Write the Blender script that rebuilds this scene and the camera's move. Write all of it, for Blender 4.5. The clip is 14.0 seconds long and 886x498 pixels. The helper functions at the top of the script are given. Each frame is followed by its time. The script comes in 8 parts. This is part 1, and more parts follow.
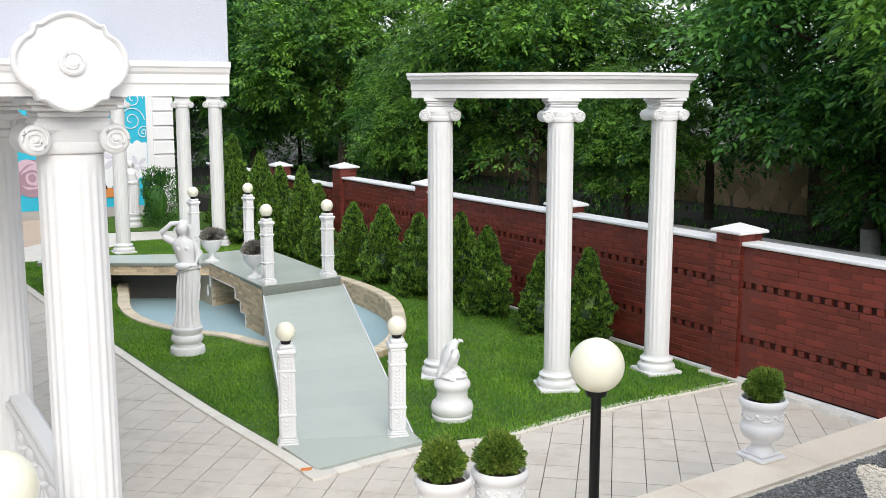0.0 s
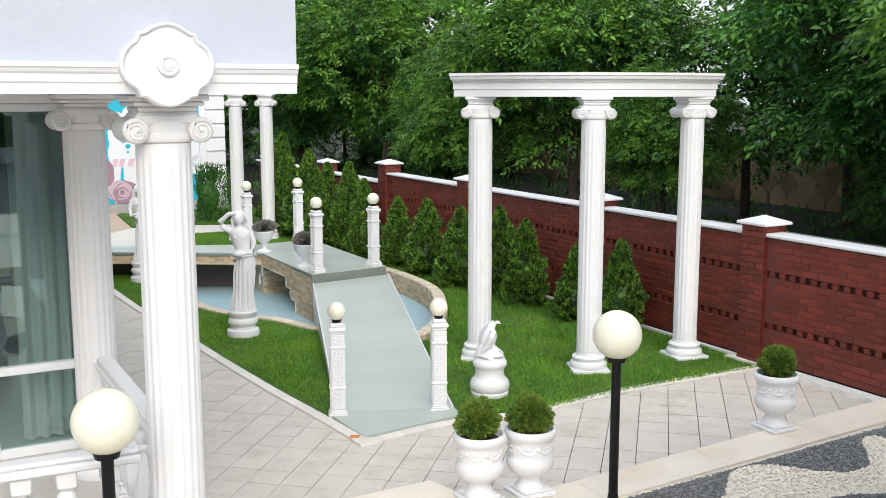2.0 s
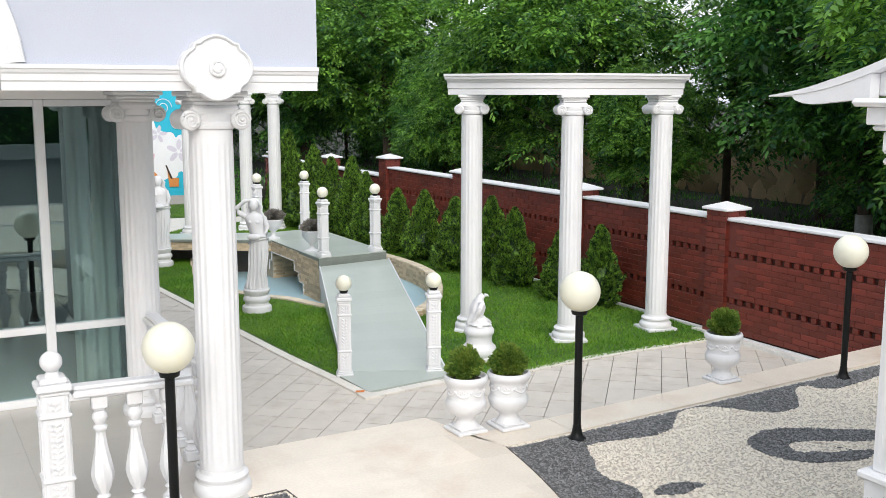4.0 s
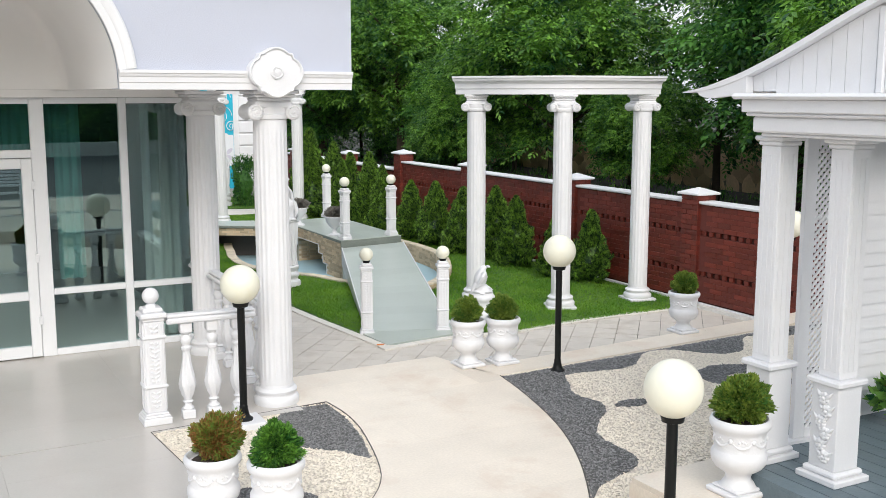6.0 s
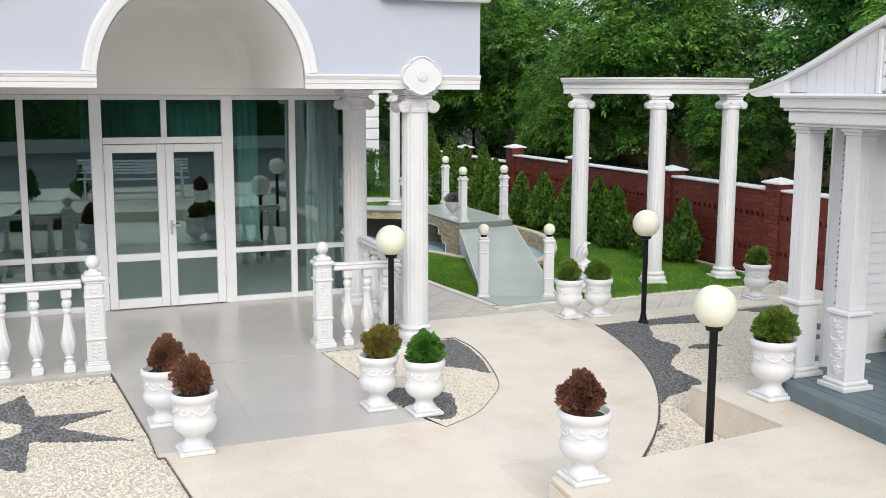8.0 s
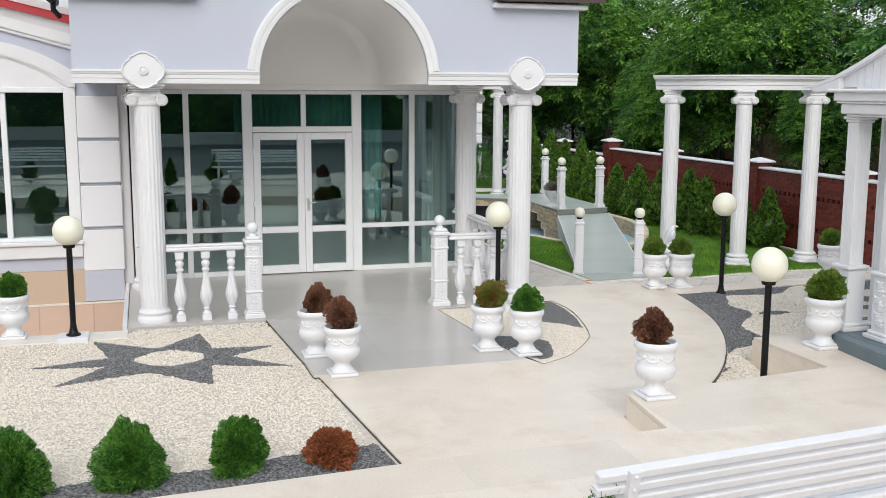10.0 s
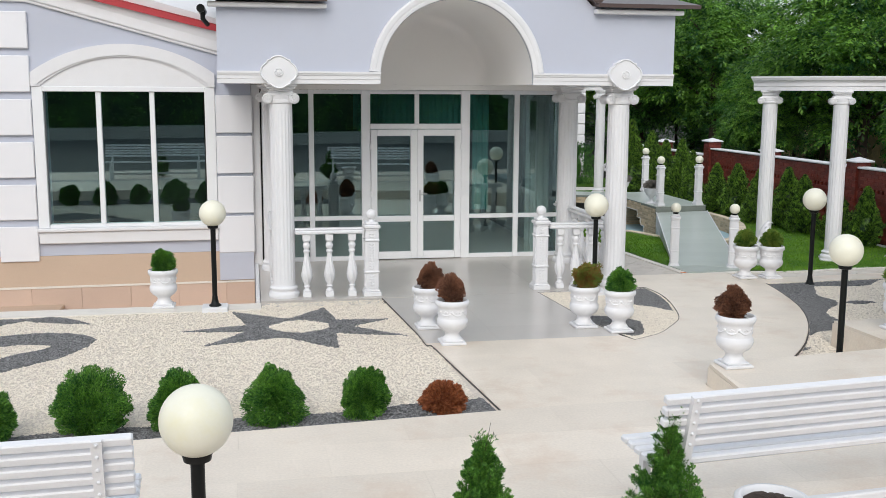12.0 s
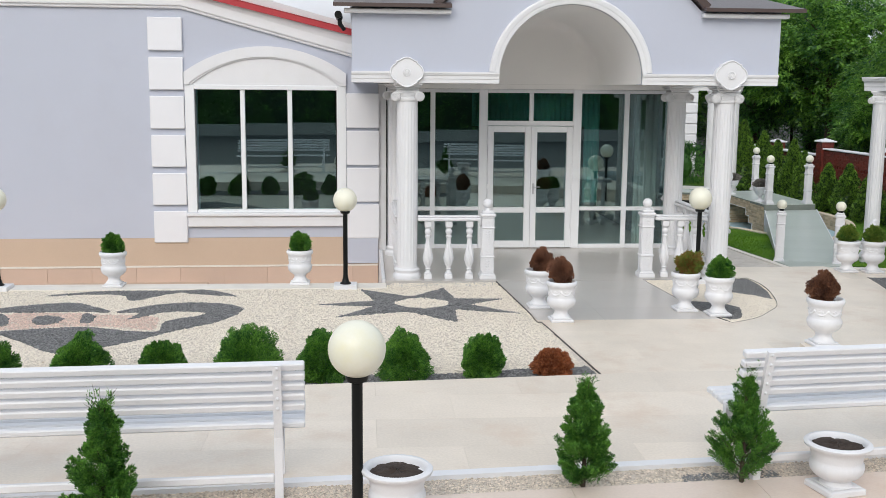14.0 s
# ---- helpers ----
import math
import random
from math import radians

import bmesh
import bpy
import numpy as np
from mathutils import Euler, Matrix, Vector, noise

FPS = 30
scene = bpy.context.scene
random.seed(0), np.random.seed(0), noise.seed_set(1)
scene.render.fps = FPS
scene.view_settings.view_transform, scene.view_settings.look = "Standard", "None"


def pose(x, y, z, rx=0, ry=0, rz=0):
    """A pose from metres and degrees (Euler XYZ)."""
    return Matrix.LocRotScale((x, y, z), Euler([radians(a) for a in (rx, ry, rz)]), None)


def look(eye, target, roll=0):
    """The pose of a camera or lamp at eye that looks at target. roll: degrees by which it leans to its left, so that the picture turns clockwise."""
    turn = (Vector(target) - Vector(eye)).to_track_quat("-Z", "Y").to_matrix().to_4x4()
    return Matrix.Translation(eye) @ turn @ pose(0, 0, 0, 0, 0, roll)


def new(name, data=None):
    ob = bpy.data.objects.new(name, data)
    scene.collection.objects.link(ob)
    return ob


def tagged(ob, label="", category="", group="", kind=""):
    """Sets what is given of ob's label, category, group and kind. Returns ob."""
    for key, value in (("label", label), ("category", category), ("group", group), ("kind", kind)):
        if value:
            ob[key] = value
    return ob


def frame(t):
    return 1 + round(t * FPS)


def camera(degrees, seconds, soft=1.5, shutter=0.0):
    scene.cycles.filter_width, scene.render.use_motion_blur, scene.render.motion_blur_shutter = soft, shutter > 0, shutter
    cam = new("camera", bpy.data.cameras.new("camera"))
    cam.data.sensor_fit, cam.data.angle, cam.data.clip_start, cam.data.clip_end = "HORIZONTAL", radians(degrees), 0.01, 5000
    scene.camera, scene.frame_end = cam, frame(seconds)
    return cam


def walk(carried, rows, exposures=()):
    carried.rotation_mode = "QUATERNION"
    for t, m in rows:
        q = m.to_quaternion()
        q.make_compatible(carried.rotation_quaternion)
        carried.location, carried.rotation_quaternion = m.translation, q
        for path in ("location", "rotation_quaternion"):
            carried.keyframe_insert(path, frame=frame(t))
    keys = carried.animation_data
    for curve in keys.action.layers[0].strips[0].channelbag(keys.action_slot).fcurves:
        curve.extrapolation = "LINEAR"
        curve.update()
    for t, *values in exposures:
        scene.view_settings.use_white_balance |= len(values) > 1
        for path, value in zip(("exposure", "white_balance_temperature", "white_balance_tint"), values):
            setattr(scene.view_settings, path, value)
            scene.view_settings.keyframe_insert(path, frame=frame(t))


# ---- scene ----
cam = camera(47.4, 14.0, soft=0.75)
PATH = [
    (0, (1.418, -7.363, 2.757), (2.442, -5.673, 2.451), -0.0),
    (0.5, (1.323, -7.534, 2.755), (2.333, -5.835, 2.449), -0.0),
    (1, (1.235, -7.689, 2.755), (2.227, -5.98, 2.448), -0.1),
    (1.5, (1.149, -7.854, 2.748), (2.119, -6.132, 2.443), -0.0),
    (2, (1.057, -8.021, 2.75), (2.009, -6.289, 2.443), -0.0),
    (2.5, (0.934, -8.25, 2.753), (1.885, -6.518, 2.445), 0.0),
    (3, (0.766, -8.568, 2.745), (1.718, -6.836, 2.437), 0.1),
    (5.3, (-0.093, -10.293, 2.721), (0.862, -8.562, 2.415), 0.0),
    (5.5, (-0.208, -10.491, 2.712), (0.749, -8.762, 2.408), 0.1),
    (6, (-0.46, -11.0, 2.709), (0.473, -9.257, 2.405), 0.0),
    (6.5, (-0.719, -11.502, 2.706), (0.173, -9.738, 2.402), -0.0),
    (7, (-0.973, -12.011, 2.711), (-0.131, -10.223, 2.406), 0.0),
    (7.5, (-1.245, -12.51, 2.7), (-0.451, -10.7, 2.396), 0.1),
    (8, (-1.533, -13.02, 2.707), (-0.791, -11.188, 2.401), 0.2),
    (8.2, (-1.616, -13.257, 2.718), (-0.907, -11.412, 2.411), -0.0),
    (10.3, (-2.306, -14.862, 2.68), (-1.77, -12.96, 2.37), 0.3),
    (10.5, (-2.34, -14.97, 2.675), (-1.824, -13.062, 2.367), 0.3),
    (11, (-2.406, -15.225, 2.657), (-1.943, -13.304, 2.35), 0.4),
    (11.5, (-2.49, -15.494, 2.656), (-2.077, -13.562, 2.348), 0.3),
    (12, (-2.55, -15.782, 2.658), (-2.185, -13.84, 2.349), 0.3),
    (12.5, (-2.604, -16.043, 2.655), (-2.29, -14.092, 2.347), 0.4),
    (13, (-2.649, -16.31, 2.638), (-2.391, -14.351, 2.33), 0.4),
    (13.5, (-2.707, -16.574, 2.643), (-2.503, -14.609, 2.334), 0.4),
    (14, (-2.768, -16.854, 2.646), (-2.617, -14.884, 2.335), 0.5),
]
walk(cam, [(t, look(eye, target, roll)) for t, eye, target, roll in PATH],
     exposures=[(0.0, 0.54, 6500, 10), (3.0, 0.52, 6480, 10), (6.5, 0.37, 6450, 10), (8.0, 0.28, 6440, 10), (11.0, 0.09, 6350, 10), (14.0, 0.03, 6330, 10)])

# ---- place ----
# world, sun and exposure
world = bpy.data.worlds.new("world")
scene.world = world
world.use_nodes = True
wn = world.node_tree.nodes
wl = world.node_tree.links
sky = wn.new("ShaderNodeTexSky")
sky.sky_type = "NISHITA"
sky.sun_disc = False
sky.sun_elevation = radians(33.7)
sky.sun_rotation = radians(196)
sky.air_density = 1.6
sky.dust_density = 4.0
sky.ozone_density = 1.0
pale = wn.new("ShaderNodeMixRGB")
pale.inputs[0].default_value = 0.72
pale.inputs[2].default_value = (7.0, 7.45, 8.05, 1)
wl.new(sky.outputs[0], pale.inputs[1])
wl.new(pale.outputs[0], wn["Background"].inputs[0])
wn["Background"].inputs[1].default_value = 0.13
sun = new("sun", bpy.data.lights.new("sun", "SUN"))
sun.data.energy = 1.42
sun.data.angle = radians(40)
sun.data.color = (1.0, 0.985, 0.955)
sun.matrix_world = look((-5.5, -19.5, 13.6), (0, 0, 0))


# ---- materials ----
def mat(name, color, rough=0.6, metal=0.0, var=0.08, scale=6.0, bump=0.15, bscale=60.0, dirt=None, dscale=1.5, coat=0.0, rand=0.0, spec=0.5, island=False):
    """A procedural surface: base colour with variation at two scales, roughness wear and fine relief."""
    m = bpy.data.materials.new(name)
    m.use_nodes = True
    nt = m.node_tree
    n, l = nt.nodes, nt.links
    b = n["Principled BSDF"]
    b.inputs["Roughness"].default_value = rough
    b.inputs["Metallic"].default_value = metal
    b.inputs["Specular IOR Level"].default_value = spec
    b.inputs["Coat Weight"].default_value = coat
    geo = n.new("ShaderNodeTexCoord")
    big = n.new("ShaderNodeTexNoise")
    big.inputs["Scale"].default_value = scale
    big.inputs["Detail"].default_value = 5
    l.new(geo.outputs["Object"], big.inputs["Vector"])
    fine = n.new("ShaderNodeTexNoise")
    fine.inputs["Scale"].default_value = bscale
    fine.inputs["Detail"].default_value = 4
    l.new(geo.outputs["Object"], fine.inputs["Vector"])
    add = n.new("ShaderNodeMath")
    add.operation = "ADD"
    l.new(big.outputs["Fac"], add.inputs[0])
    l.new(fine.outputs["Fac"], add.inputs[1])
    ramp = n.new("ShaderNodeMapRange")
    ramp.inputs["From Min"].default_value = 0.6
    ramp.inputs["From Max"].default_value = 1.4
    ramp.inputs["To Min"].default_value = 1 - var
    ramp.inputs["To Max"].default_value = 1 + var
    l.new(add.outputs[0], ramp.inputs["Value"])
    val = ramp.outputs[0]
    if rand:
        if island:
            rnd = n.new("ShaderNodeNewGeometry").outputs["Random Per Island"]
        else:
            rnd = n.new("ShaderNodeObjectInfo").outputs["Random"]
        rr = n.new("ShaderNodeMapRange")
        rr.inputs["To Min"].default_value = 1 - rand
        rr.inputs["To Max"].default_value = 1 + rand
        l.new(rnd, rr.inputs["Value"])
        mul = n.new("ShaderNodeMath")
        mul.operation = "MULTIPLY"
        l.new(val, mul.inputs[0])
        l.new(rr.outputs[0], mul.inputs[1])
        val = mul.outputs[0]
    col = n.new("ShaderNodeVectorMath")
    col.operation = "SCALE"
    col.inputs[0].default_value = color
    l.new(val, col.inputs["Scale"])
    out = col.outputs[0]
    if dirt:
        st = n.new("ShaderNodeTexNoise")
        st.inputs["Scale"].default_value = dscale
        st.inputs["Detail"].default_value = 8
        st.inputs["Roughness"].default_value = 0.65
        l.new(geo.outputs["Object"], st.inputs["Vector"])
        mr = n.new("ShaderNodeMapRange")
        mr.inputs["From Min"].default_value = 0.52
        mr.inputs["From Max"].default_value = 0.78
        mr.inputs["To Max"].default_value = dirt[3]
        l.new(st.outputs["Fac"], mr.inputs["Value"])
        mx = n.new("ShaderNodeMixRGB")
        l.new(mr.outputs[0], mx.inputs[0])
        l.new(out, mx.inputs[1])
        mx.inputs[2].default_value = (*dirt[:3], 1)
        out = mx.outputs[0]
    l.new(out, b.inputs["Base Color"])
    if bump:
        bm_ = n.new("ShaderNodeBump")
        bm_.inputs["Strength"].default_value = bump
        bm_.inputs["Distance"].default_value = 0.01
        l.new(fine.outputs["Fac"], bm_.inputs["Height"])
        l.new(bm_.outputs[0], b.inputs["Normal"])
    return m


def leafmat(name, c1, c2, rough=0.5, trans=0.25, clump=0.9, lo=0.45, hi=1.1):
    """Foliage: colour between two greens by leaf and by clump, with light passing through."""
    m = mat(name, c1, rough, var=0.25, scale=1.3, bump=0)
    n, l = m.node_tree.nodes, m.node_tree.links
    b = n["Principled BSDF"]
    rnd = n.new("ShaderNodeNewGeometry").outputs["Random Per Island"]
    tc = n.new("ShaderNodeTexCoord")
    no = n.new("ShaderNodeTexNoise")
    no.inputs["Scale"].default_value = clump
    l.new(tc.outputs["Object"], no.inputs["Vector"])
    ad = n.new("ShaderNodeMath")
    ad.operation = "MULTIPLY_ADD"
    l.new(rnd, ad.inputs[0])
    ad.inputs[1].default_value = 0.55
    l.new(no.outputs["Fac"], ad.inputs[2])
    mr = n.new("ShaderNodeMapRange")
    mr.inputs["From Min"].default_value = lo
    mr.inputs["From Max"].default_value = hi
    l.new(ad.outputs[0], mr.inputs["Value"])
    mx = n.new("ShaderNodeMixRGB")
    l.new(mr.outputs[0], mx.inputs[0])
    mx.inputs[1].default_value = (*c1, 1)
    mx.inputs[2].default_value = (*c2, 1)
    l.new(mx.outputs[0], b.inputs["Base Color"])
    if trans:
        tr = n.new("ShaderNodeBsdfTranslucent")
        l.new(mx.outputs[0], tr.inputs["Color"])
        ms = n.new("ShaderNodeMixShader")
        ms.inputs[0].default_value = trans
        l.new(b.outputs[0], ms.inputs[1])
        l.new(tr.outputs[0], ms.inputs[2])
        l.new(ms.outputs[0], n["Material Output"].inputs[0])
    return m


def glassmat(name, tint, ior):
    m = bpy.data.materials.new(name)
    m.use_nodes = True
    b = m.node_tree.nodes["Principled BSDF"]
    b.inputs["Base Color"].default_value = (*tint, 1)
    b.inputs["Roughness"].default_value = 0.0
    b.inputs["IOR"].default_value = ior
    b.inputs["Transmission Weight"].default_value = 1.0
    b.inputs["Specular Tint"].default_value = (0.80, 1.0, 0.99, 1)
    return m


WHITE = mat("white_paint", (0.75, 0.75, 0.768), 0.5, var=0.03, scale=5, bump=0.12, bscale=90, dirt=(0.66, 0.65, 0.62, 0.35), dscale=2.2)
PLASTER = mat("white_plaster", (0.75, 0.75, 0.77), 0.65, var=0.03, scale=3, bump=0.25, bscale=70)
LAVENDER = mat("lavender_stucco", (0.515, 0.54, 0.625), 0.85, var=0.025, scale=1.2, bump=0.35, bscale=220, dirt=(0.48, 0.49, 0.56, 0.35), dscale=0.8)
QUOIN = mat("pale_stucco", (0.80, 0.80, 0.83), 0.8, var=0.02, scale=2, bump=0.3, bscale=180)
CREAM = mat("cream_soffit", (0.90, 0.885, 0.87), 0.8, var=0.02, scale=1.2, bump=0.15, bscale=150)
PVC = mat("white_frame", (0.82, 0.83, 0.85), 0.3, var=0.015, scale=4, bump=0.0)
PEACH = mat("peach_cladding", (0.565, 0.43, 0.325), 0.6, var=0.06, scale=1.4, bump=0.15, bscale=60, rand=0.05)
BEIGE = mat("beige_paving", (0.76, 0.675, 0.572), 0.36, var=0.10, scale=2.2, bump=0.05, bscale=50, dirt=(0.64, 0.50, 0.39, 0.9), dscale=1.5, rand=0.055)
ROSE = mat("rosy_paving", (0.72, 0.60, 0.51), 0.4, var=0.07, scale=3, bump=0.06, bscale=50, dirt=(0.64, 0.46, 0.35, 0.7), dscale=1.6, rand=0.03)
GREYFLOOR = mat("grey_floor_tile", (0.55, 0.517, 0.485), 0.28, var=0.05, scale=1.6, bump=0.03, bscale=50, dirt=(0.49, 0.445, 0.41, 0.6), dscale=1.1, rand=0.03)
GROUT = mat("beige_grout", (0.72, 0.64, 0.55), 0.9, var=0.1)
GREYGROUT = mat("grey_grout", (0.49, 0.47, 0.45), 0.9, var=0.1)
EDGE = mat("dark_edging", (0.10, 0.09, 0.085), 0.8, var=0.2)
WGRAVEL = mat("white_gravel_bed", (0.66, 0.59, 0.51), 0.9, var=0.2, scale=25, bump=1.0, bscale=70)
WPEB = mat("white_pebble", (0.79, 0.72, 0.61), 0.85, var=0.08, scale=20, bump=0.15, rand=0.08, island=True)
DGRAVEL = mat("grey_gravel_bed", (0.11, 0.11, 0.11), 0.9, var=0.35, scale=25, bump=1.0, bscale=70)
DPEB = mat("grey_pebble", (0.20, 0.20, 0.20), 0.85, var=0.1, scale=20, bump=0.2, rand=0.4, island=True)
STRIPPEB = mat("mixed_pebble", (0.60, 0.52, 0.43), 0.85, var=0.1, scale=20, bump=0.15, rand=0.38, island=True)
PPEB = mat("pink_pebble", (0.66, 0.50, 0.42), 0.8, var=0.1, scale=20, bump=0.2, rand=0.25, island=True)
PAVER = mat("garden_paver", (0.61, 0.56, 0.50), 0.7, var=0.08, scale=5, bump=0.3, bscale=90, dirt=(0.42, 0.36, 0.29, 0.7), dscale=2.8, rand=0.035)
ROSETILE = mat("rose_cladding_tile", (0.575, 0.43, 0.345), 0.55, var=0.07, scale=1.6, bump=0.12, bscale=60, rand=0.06)
JOINT = mat("dark_joint", (0.16, 0.145, 0.13), 0.95, var=0.2)
KERB = mat("pale_kerb_stone", (0.72, 0.68, 0.62), 0.6, var=0.06, scale=4, bump=0.2, dirt=(0.5, 0.46, 0.41, 0.5), dscale=3, rand=0.05)
SOIL = mat("dark_soil", (0.045, 0.032, 0.025), 0.95, var=0.4, scale=14, bump=1.0, bscale=45)
LAWN = mat("lawn_soil", (0.055, 0.12, 0.015), 0.9, var=0.35, scale=3, bump=0.6, bscale=60)
GRASS = leafmat("grass_blade", (0.062, 0.21, 0.010), (0.215, 0.41, 0.026), 0.5, 0.35, 1.6)
BRICK = mat("red_brick", (0.150, 0.024, 0.014), 0.5, var=0.28, scale=7, bump=0.35, bscale=110, dirt=(0.055, 0.018, 0.016, 0.75), dscale=3.2, rand=0.26)
BRICKI = mat("red_brick_joined", (0.150, 0.024, 0.014), 0.5, var=0.28, scale=7, bump=0.35, bscale=110, dirt=(0.055, 0.018, 0.016, 0.75), dscale=3.2, rand=0.26, island=True)
MORTAR = mat("dark_mortar", (0.135, 0.034, 0.026), 0.9, var=0.2, scale=9)
# shade of the recessed brick gaps, put into the core's colour
HOLLOW = mat("hollow_shade", (0.045, 0.016, 0.012), 0.95, var=0.3, scale=12)
RIMBRICK = mat("cream_rim_brick", (0.66, 0.57, 0.43), 0.7, var=0.12, scale=9, bump=0.3, rand=0.16, island=True)
TANBRICK = mat("tan_brick", (0.54, 0.43, 0.29), 0.7, var=0.12, scale=9, bump=0.3, rand=0.25, island=True)
TANMORTAR = mat("tan_mortar", (0.60, 0.54, 0.44), 0.9, var=0.1)
SAGE = mat("sage_deck_tile", (0.460, 0.503, 0.460), 0.3, var=0.05, scale=2, bump=0.08, bscale=40, dirt=(0.36, 0.40, 0.36, 0.5), dscale=2, rand=0.05)
SAGEDARK = mat("dark_sage_edge", (0.20, 0.225, 0.20), 0.6, var=0.12, scale=6)
POOL = mat("pale_blue_pool_floor", (0.36, 0.52, 0.58), 0.5, var=0.10, scale=1.5, bump=0.05, dirt=(0.46, 0.58, 0.60, 0.6), dscale=2.5)
BLACK = mat("black_iron", (0.006, 0.007, 0.007), 0.38, spec=0.25, metal=0.0, var=0.2, scale=10, bump=0.1)
GLOBE = mat("cream_globe", (0.82, 0.80, 0.67), 0.36, var=0.02, scale=3, bump=0.0, dirt=(0.80, 0.74, 0.42, 0.75), dscale=2.2)
DECKBLUE = mat("grey_blue_deck_board", (0.12, 0.165, 0.19), 0.45, var=0.10, scale=3, bump=0.2, bscale=40, dirt=(0.19, 0.235, 0.26, 0.6), dscale=3, rand=0.10)
ROOFBROWN = mat("brown_metal_roof", (0.075, 0.05, 0.045), 0.4, var=0.1, scale=4)
ROOFRED = mat("red_metal_roof", (0.42, 0.03, 0.04), 0.4, var=0.1, scale=4)
LIMEWHITE = mat("rough_whitewash", (0.74, 0.73, 0.70), 0.9, var=0.12, scale=14, bump=0.8, bscale=30, dirt=(0.5, 0.46, 0.4, 0.6), dscale=7)
LIMEWASH = mat("limewash", (0.33, 0.33, 0.31), 0.9, var=0.25, scale=9, bump=0.6, bscale=30, dirt=(0.2, 0.18, 0.15, 0.7), dscale=4)
BARK = mat("tree_bark", (0.07, 0.052, 0.038), 0.95, var=0.35, scale=8, bump=1.0, bscale=24)
LEAF = leafmat("walnut_leaf", (0.010, 0.075, 0.022), (0.25, 0.50, 0.065), 0.45, 0.4, 1.1, 0.5, 1.1)
LEAFDARK = leafmat("dark_tree_leaf", (0.009, 0.068, 0.022), (0.16, 0.40, 0.065), 0.45, 0.4, 1.1, 0.5, 1.1)
THUJA = leafmat("thuja_green", (0.004, 0.030, 0.006), (0.21, 0.40, 0.042), 0.6, 0.08, 12.0, 0.60, 1.05)
THUJABRIGHT = leafmat("thuja_bright_green", (0.012, 0.085, 0.012), (0.15, 0.35, 0.04), 0.55, 0.16, 9.0, 0.5, 1.08)
YOUNGTHUJA = leafmat("young_thuja_green", (0.012, 0.08, 0.012), (0.15, 0.36, 0.045), 0.55, 0.2, 6.0, 0.5, 1.05)
THUJABROWN = leafmat("dry_thuja_brown", (0.075, 0.032, 0.021), (0.34, 0.15, 0.082), 0.75, 0.15, 8.0)
THUJARUST = leafmat("rust_thuja", (0.20, 0.055, 0.02), (0.44, 0.15, 0.055), 0.7, 0.1)
POTGREEN = leafmat("olive_thuja", (0.05, 0.15, 0.018), (0.26, 0.34, 0.05), 0.6, 0.25, 9.0)
THUJAMIX = leafmat("half_dry_thuja", (0.27, 0.10, 0.03), (0.13, 0.27, 0.035), 0.6, 0.2, 8.0)
CURTAIN = mat("grey_green_curtain", (0.12, 0.33, 0.29), 0.8, var=0.08, scale=5, bump=0.2)
DRAPE = mat("grey_beige_curtain", (0.40, 0.41, 0.36), 0.8, var=0.08, scale=5, bump=0.2)
# near-black walls: the gloom of the unlit rooms is put into their colour
INTERIOR = mat("interior_painted_dim", (0.06, 0.058, 0.055), 0.8, var=0.06, scale=1)
GLASS = glassmat("tinted_glass", (0.52, 0.72, 0.72), 2.35)
CHROME = mat("brushed_metal", (0.6, 0.6, 0.62), 0.3, metal=1.0, var=0.03, bump=0)
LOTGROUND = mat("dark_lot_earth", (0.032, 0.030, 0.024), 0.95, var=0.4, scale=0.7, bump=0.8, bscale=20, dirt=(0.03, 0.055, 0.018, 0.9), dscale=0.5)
RUBBLEMORTAR = mat("rubble_mortar", (0.26, 0.22, 0.17), 0.95, var=0.25, scale=5, bump=0.8, bscale=18)
FARSTONE = mat("rubble_stone", (0.60, 0.43, 0.28), 0.9, var=0.2, scale=3, bump=0.5, bscale=20, rand=0.35)
CONCRETE = mat("pale_concrete", (0.42, 0.41, 0.39), 0.85, var=0.12, scale=2, bump=0.3)
ASPHALT = mat("grey_asphalt", (0.085, 0.088, 0.09), 0.85, var=0.2, scale=2, bump=0.5, bscale=90)
TURQ = mat("turquoise_mural_paint", (0.02, 0.44, 0.62), 0.6, var=0.06, scale=1.5, bump=0.1)
MWHITE = mat("white_mural_paint", (0.78, 0.80, 0.84), 0.6, var=0.06, scale=3, bump=0.1)
MPINK = mat("pink_mural_paint", (0.72, 0.50, 0.60), 0.6, var=0.1, scale=3, bump=0.1)
MLILAC = mat("lilac_mural_paint", (0.62, 0.60, 0.70), 0.6, var=0.1, scale=4, bump=0.1)
MROSE = mat("pale_rose_mural_paint", (0.60, 0.44, 0.54), 0.6, var=0.1, scale=4, bump=0.1)
MORANGE = mat("orange_mural_paint", (0.62, 0.24, 0.06), 0.6, var=0.1, scale=3, bump=0.1)
MMAUVE = mat("mauve_mural_paint", (0.34, 0.22, 0.28), 0.6, var=0.15, scale=5, bump=0.1)
ORANGE = mat("orange_stain", (0.62, 0.20, 0.04), 0.8, var=0.15, scale=9)
REDPETAL = mat("red_petal", (0.45, 0.02, 0.03), 0.6, var=0.1)


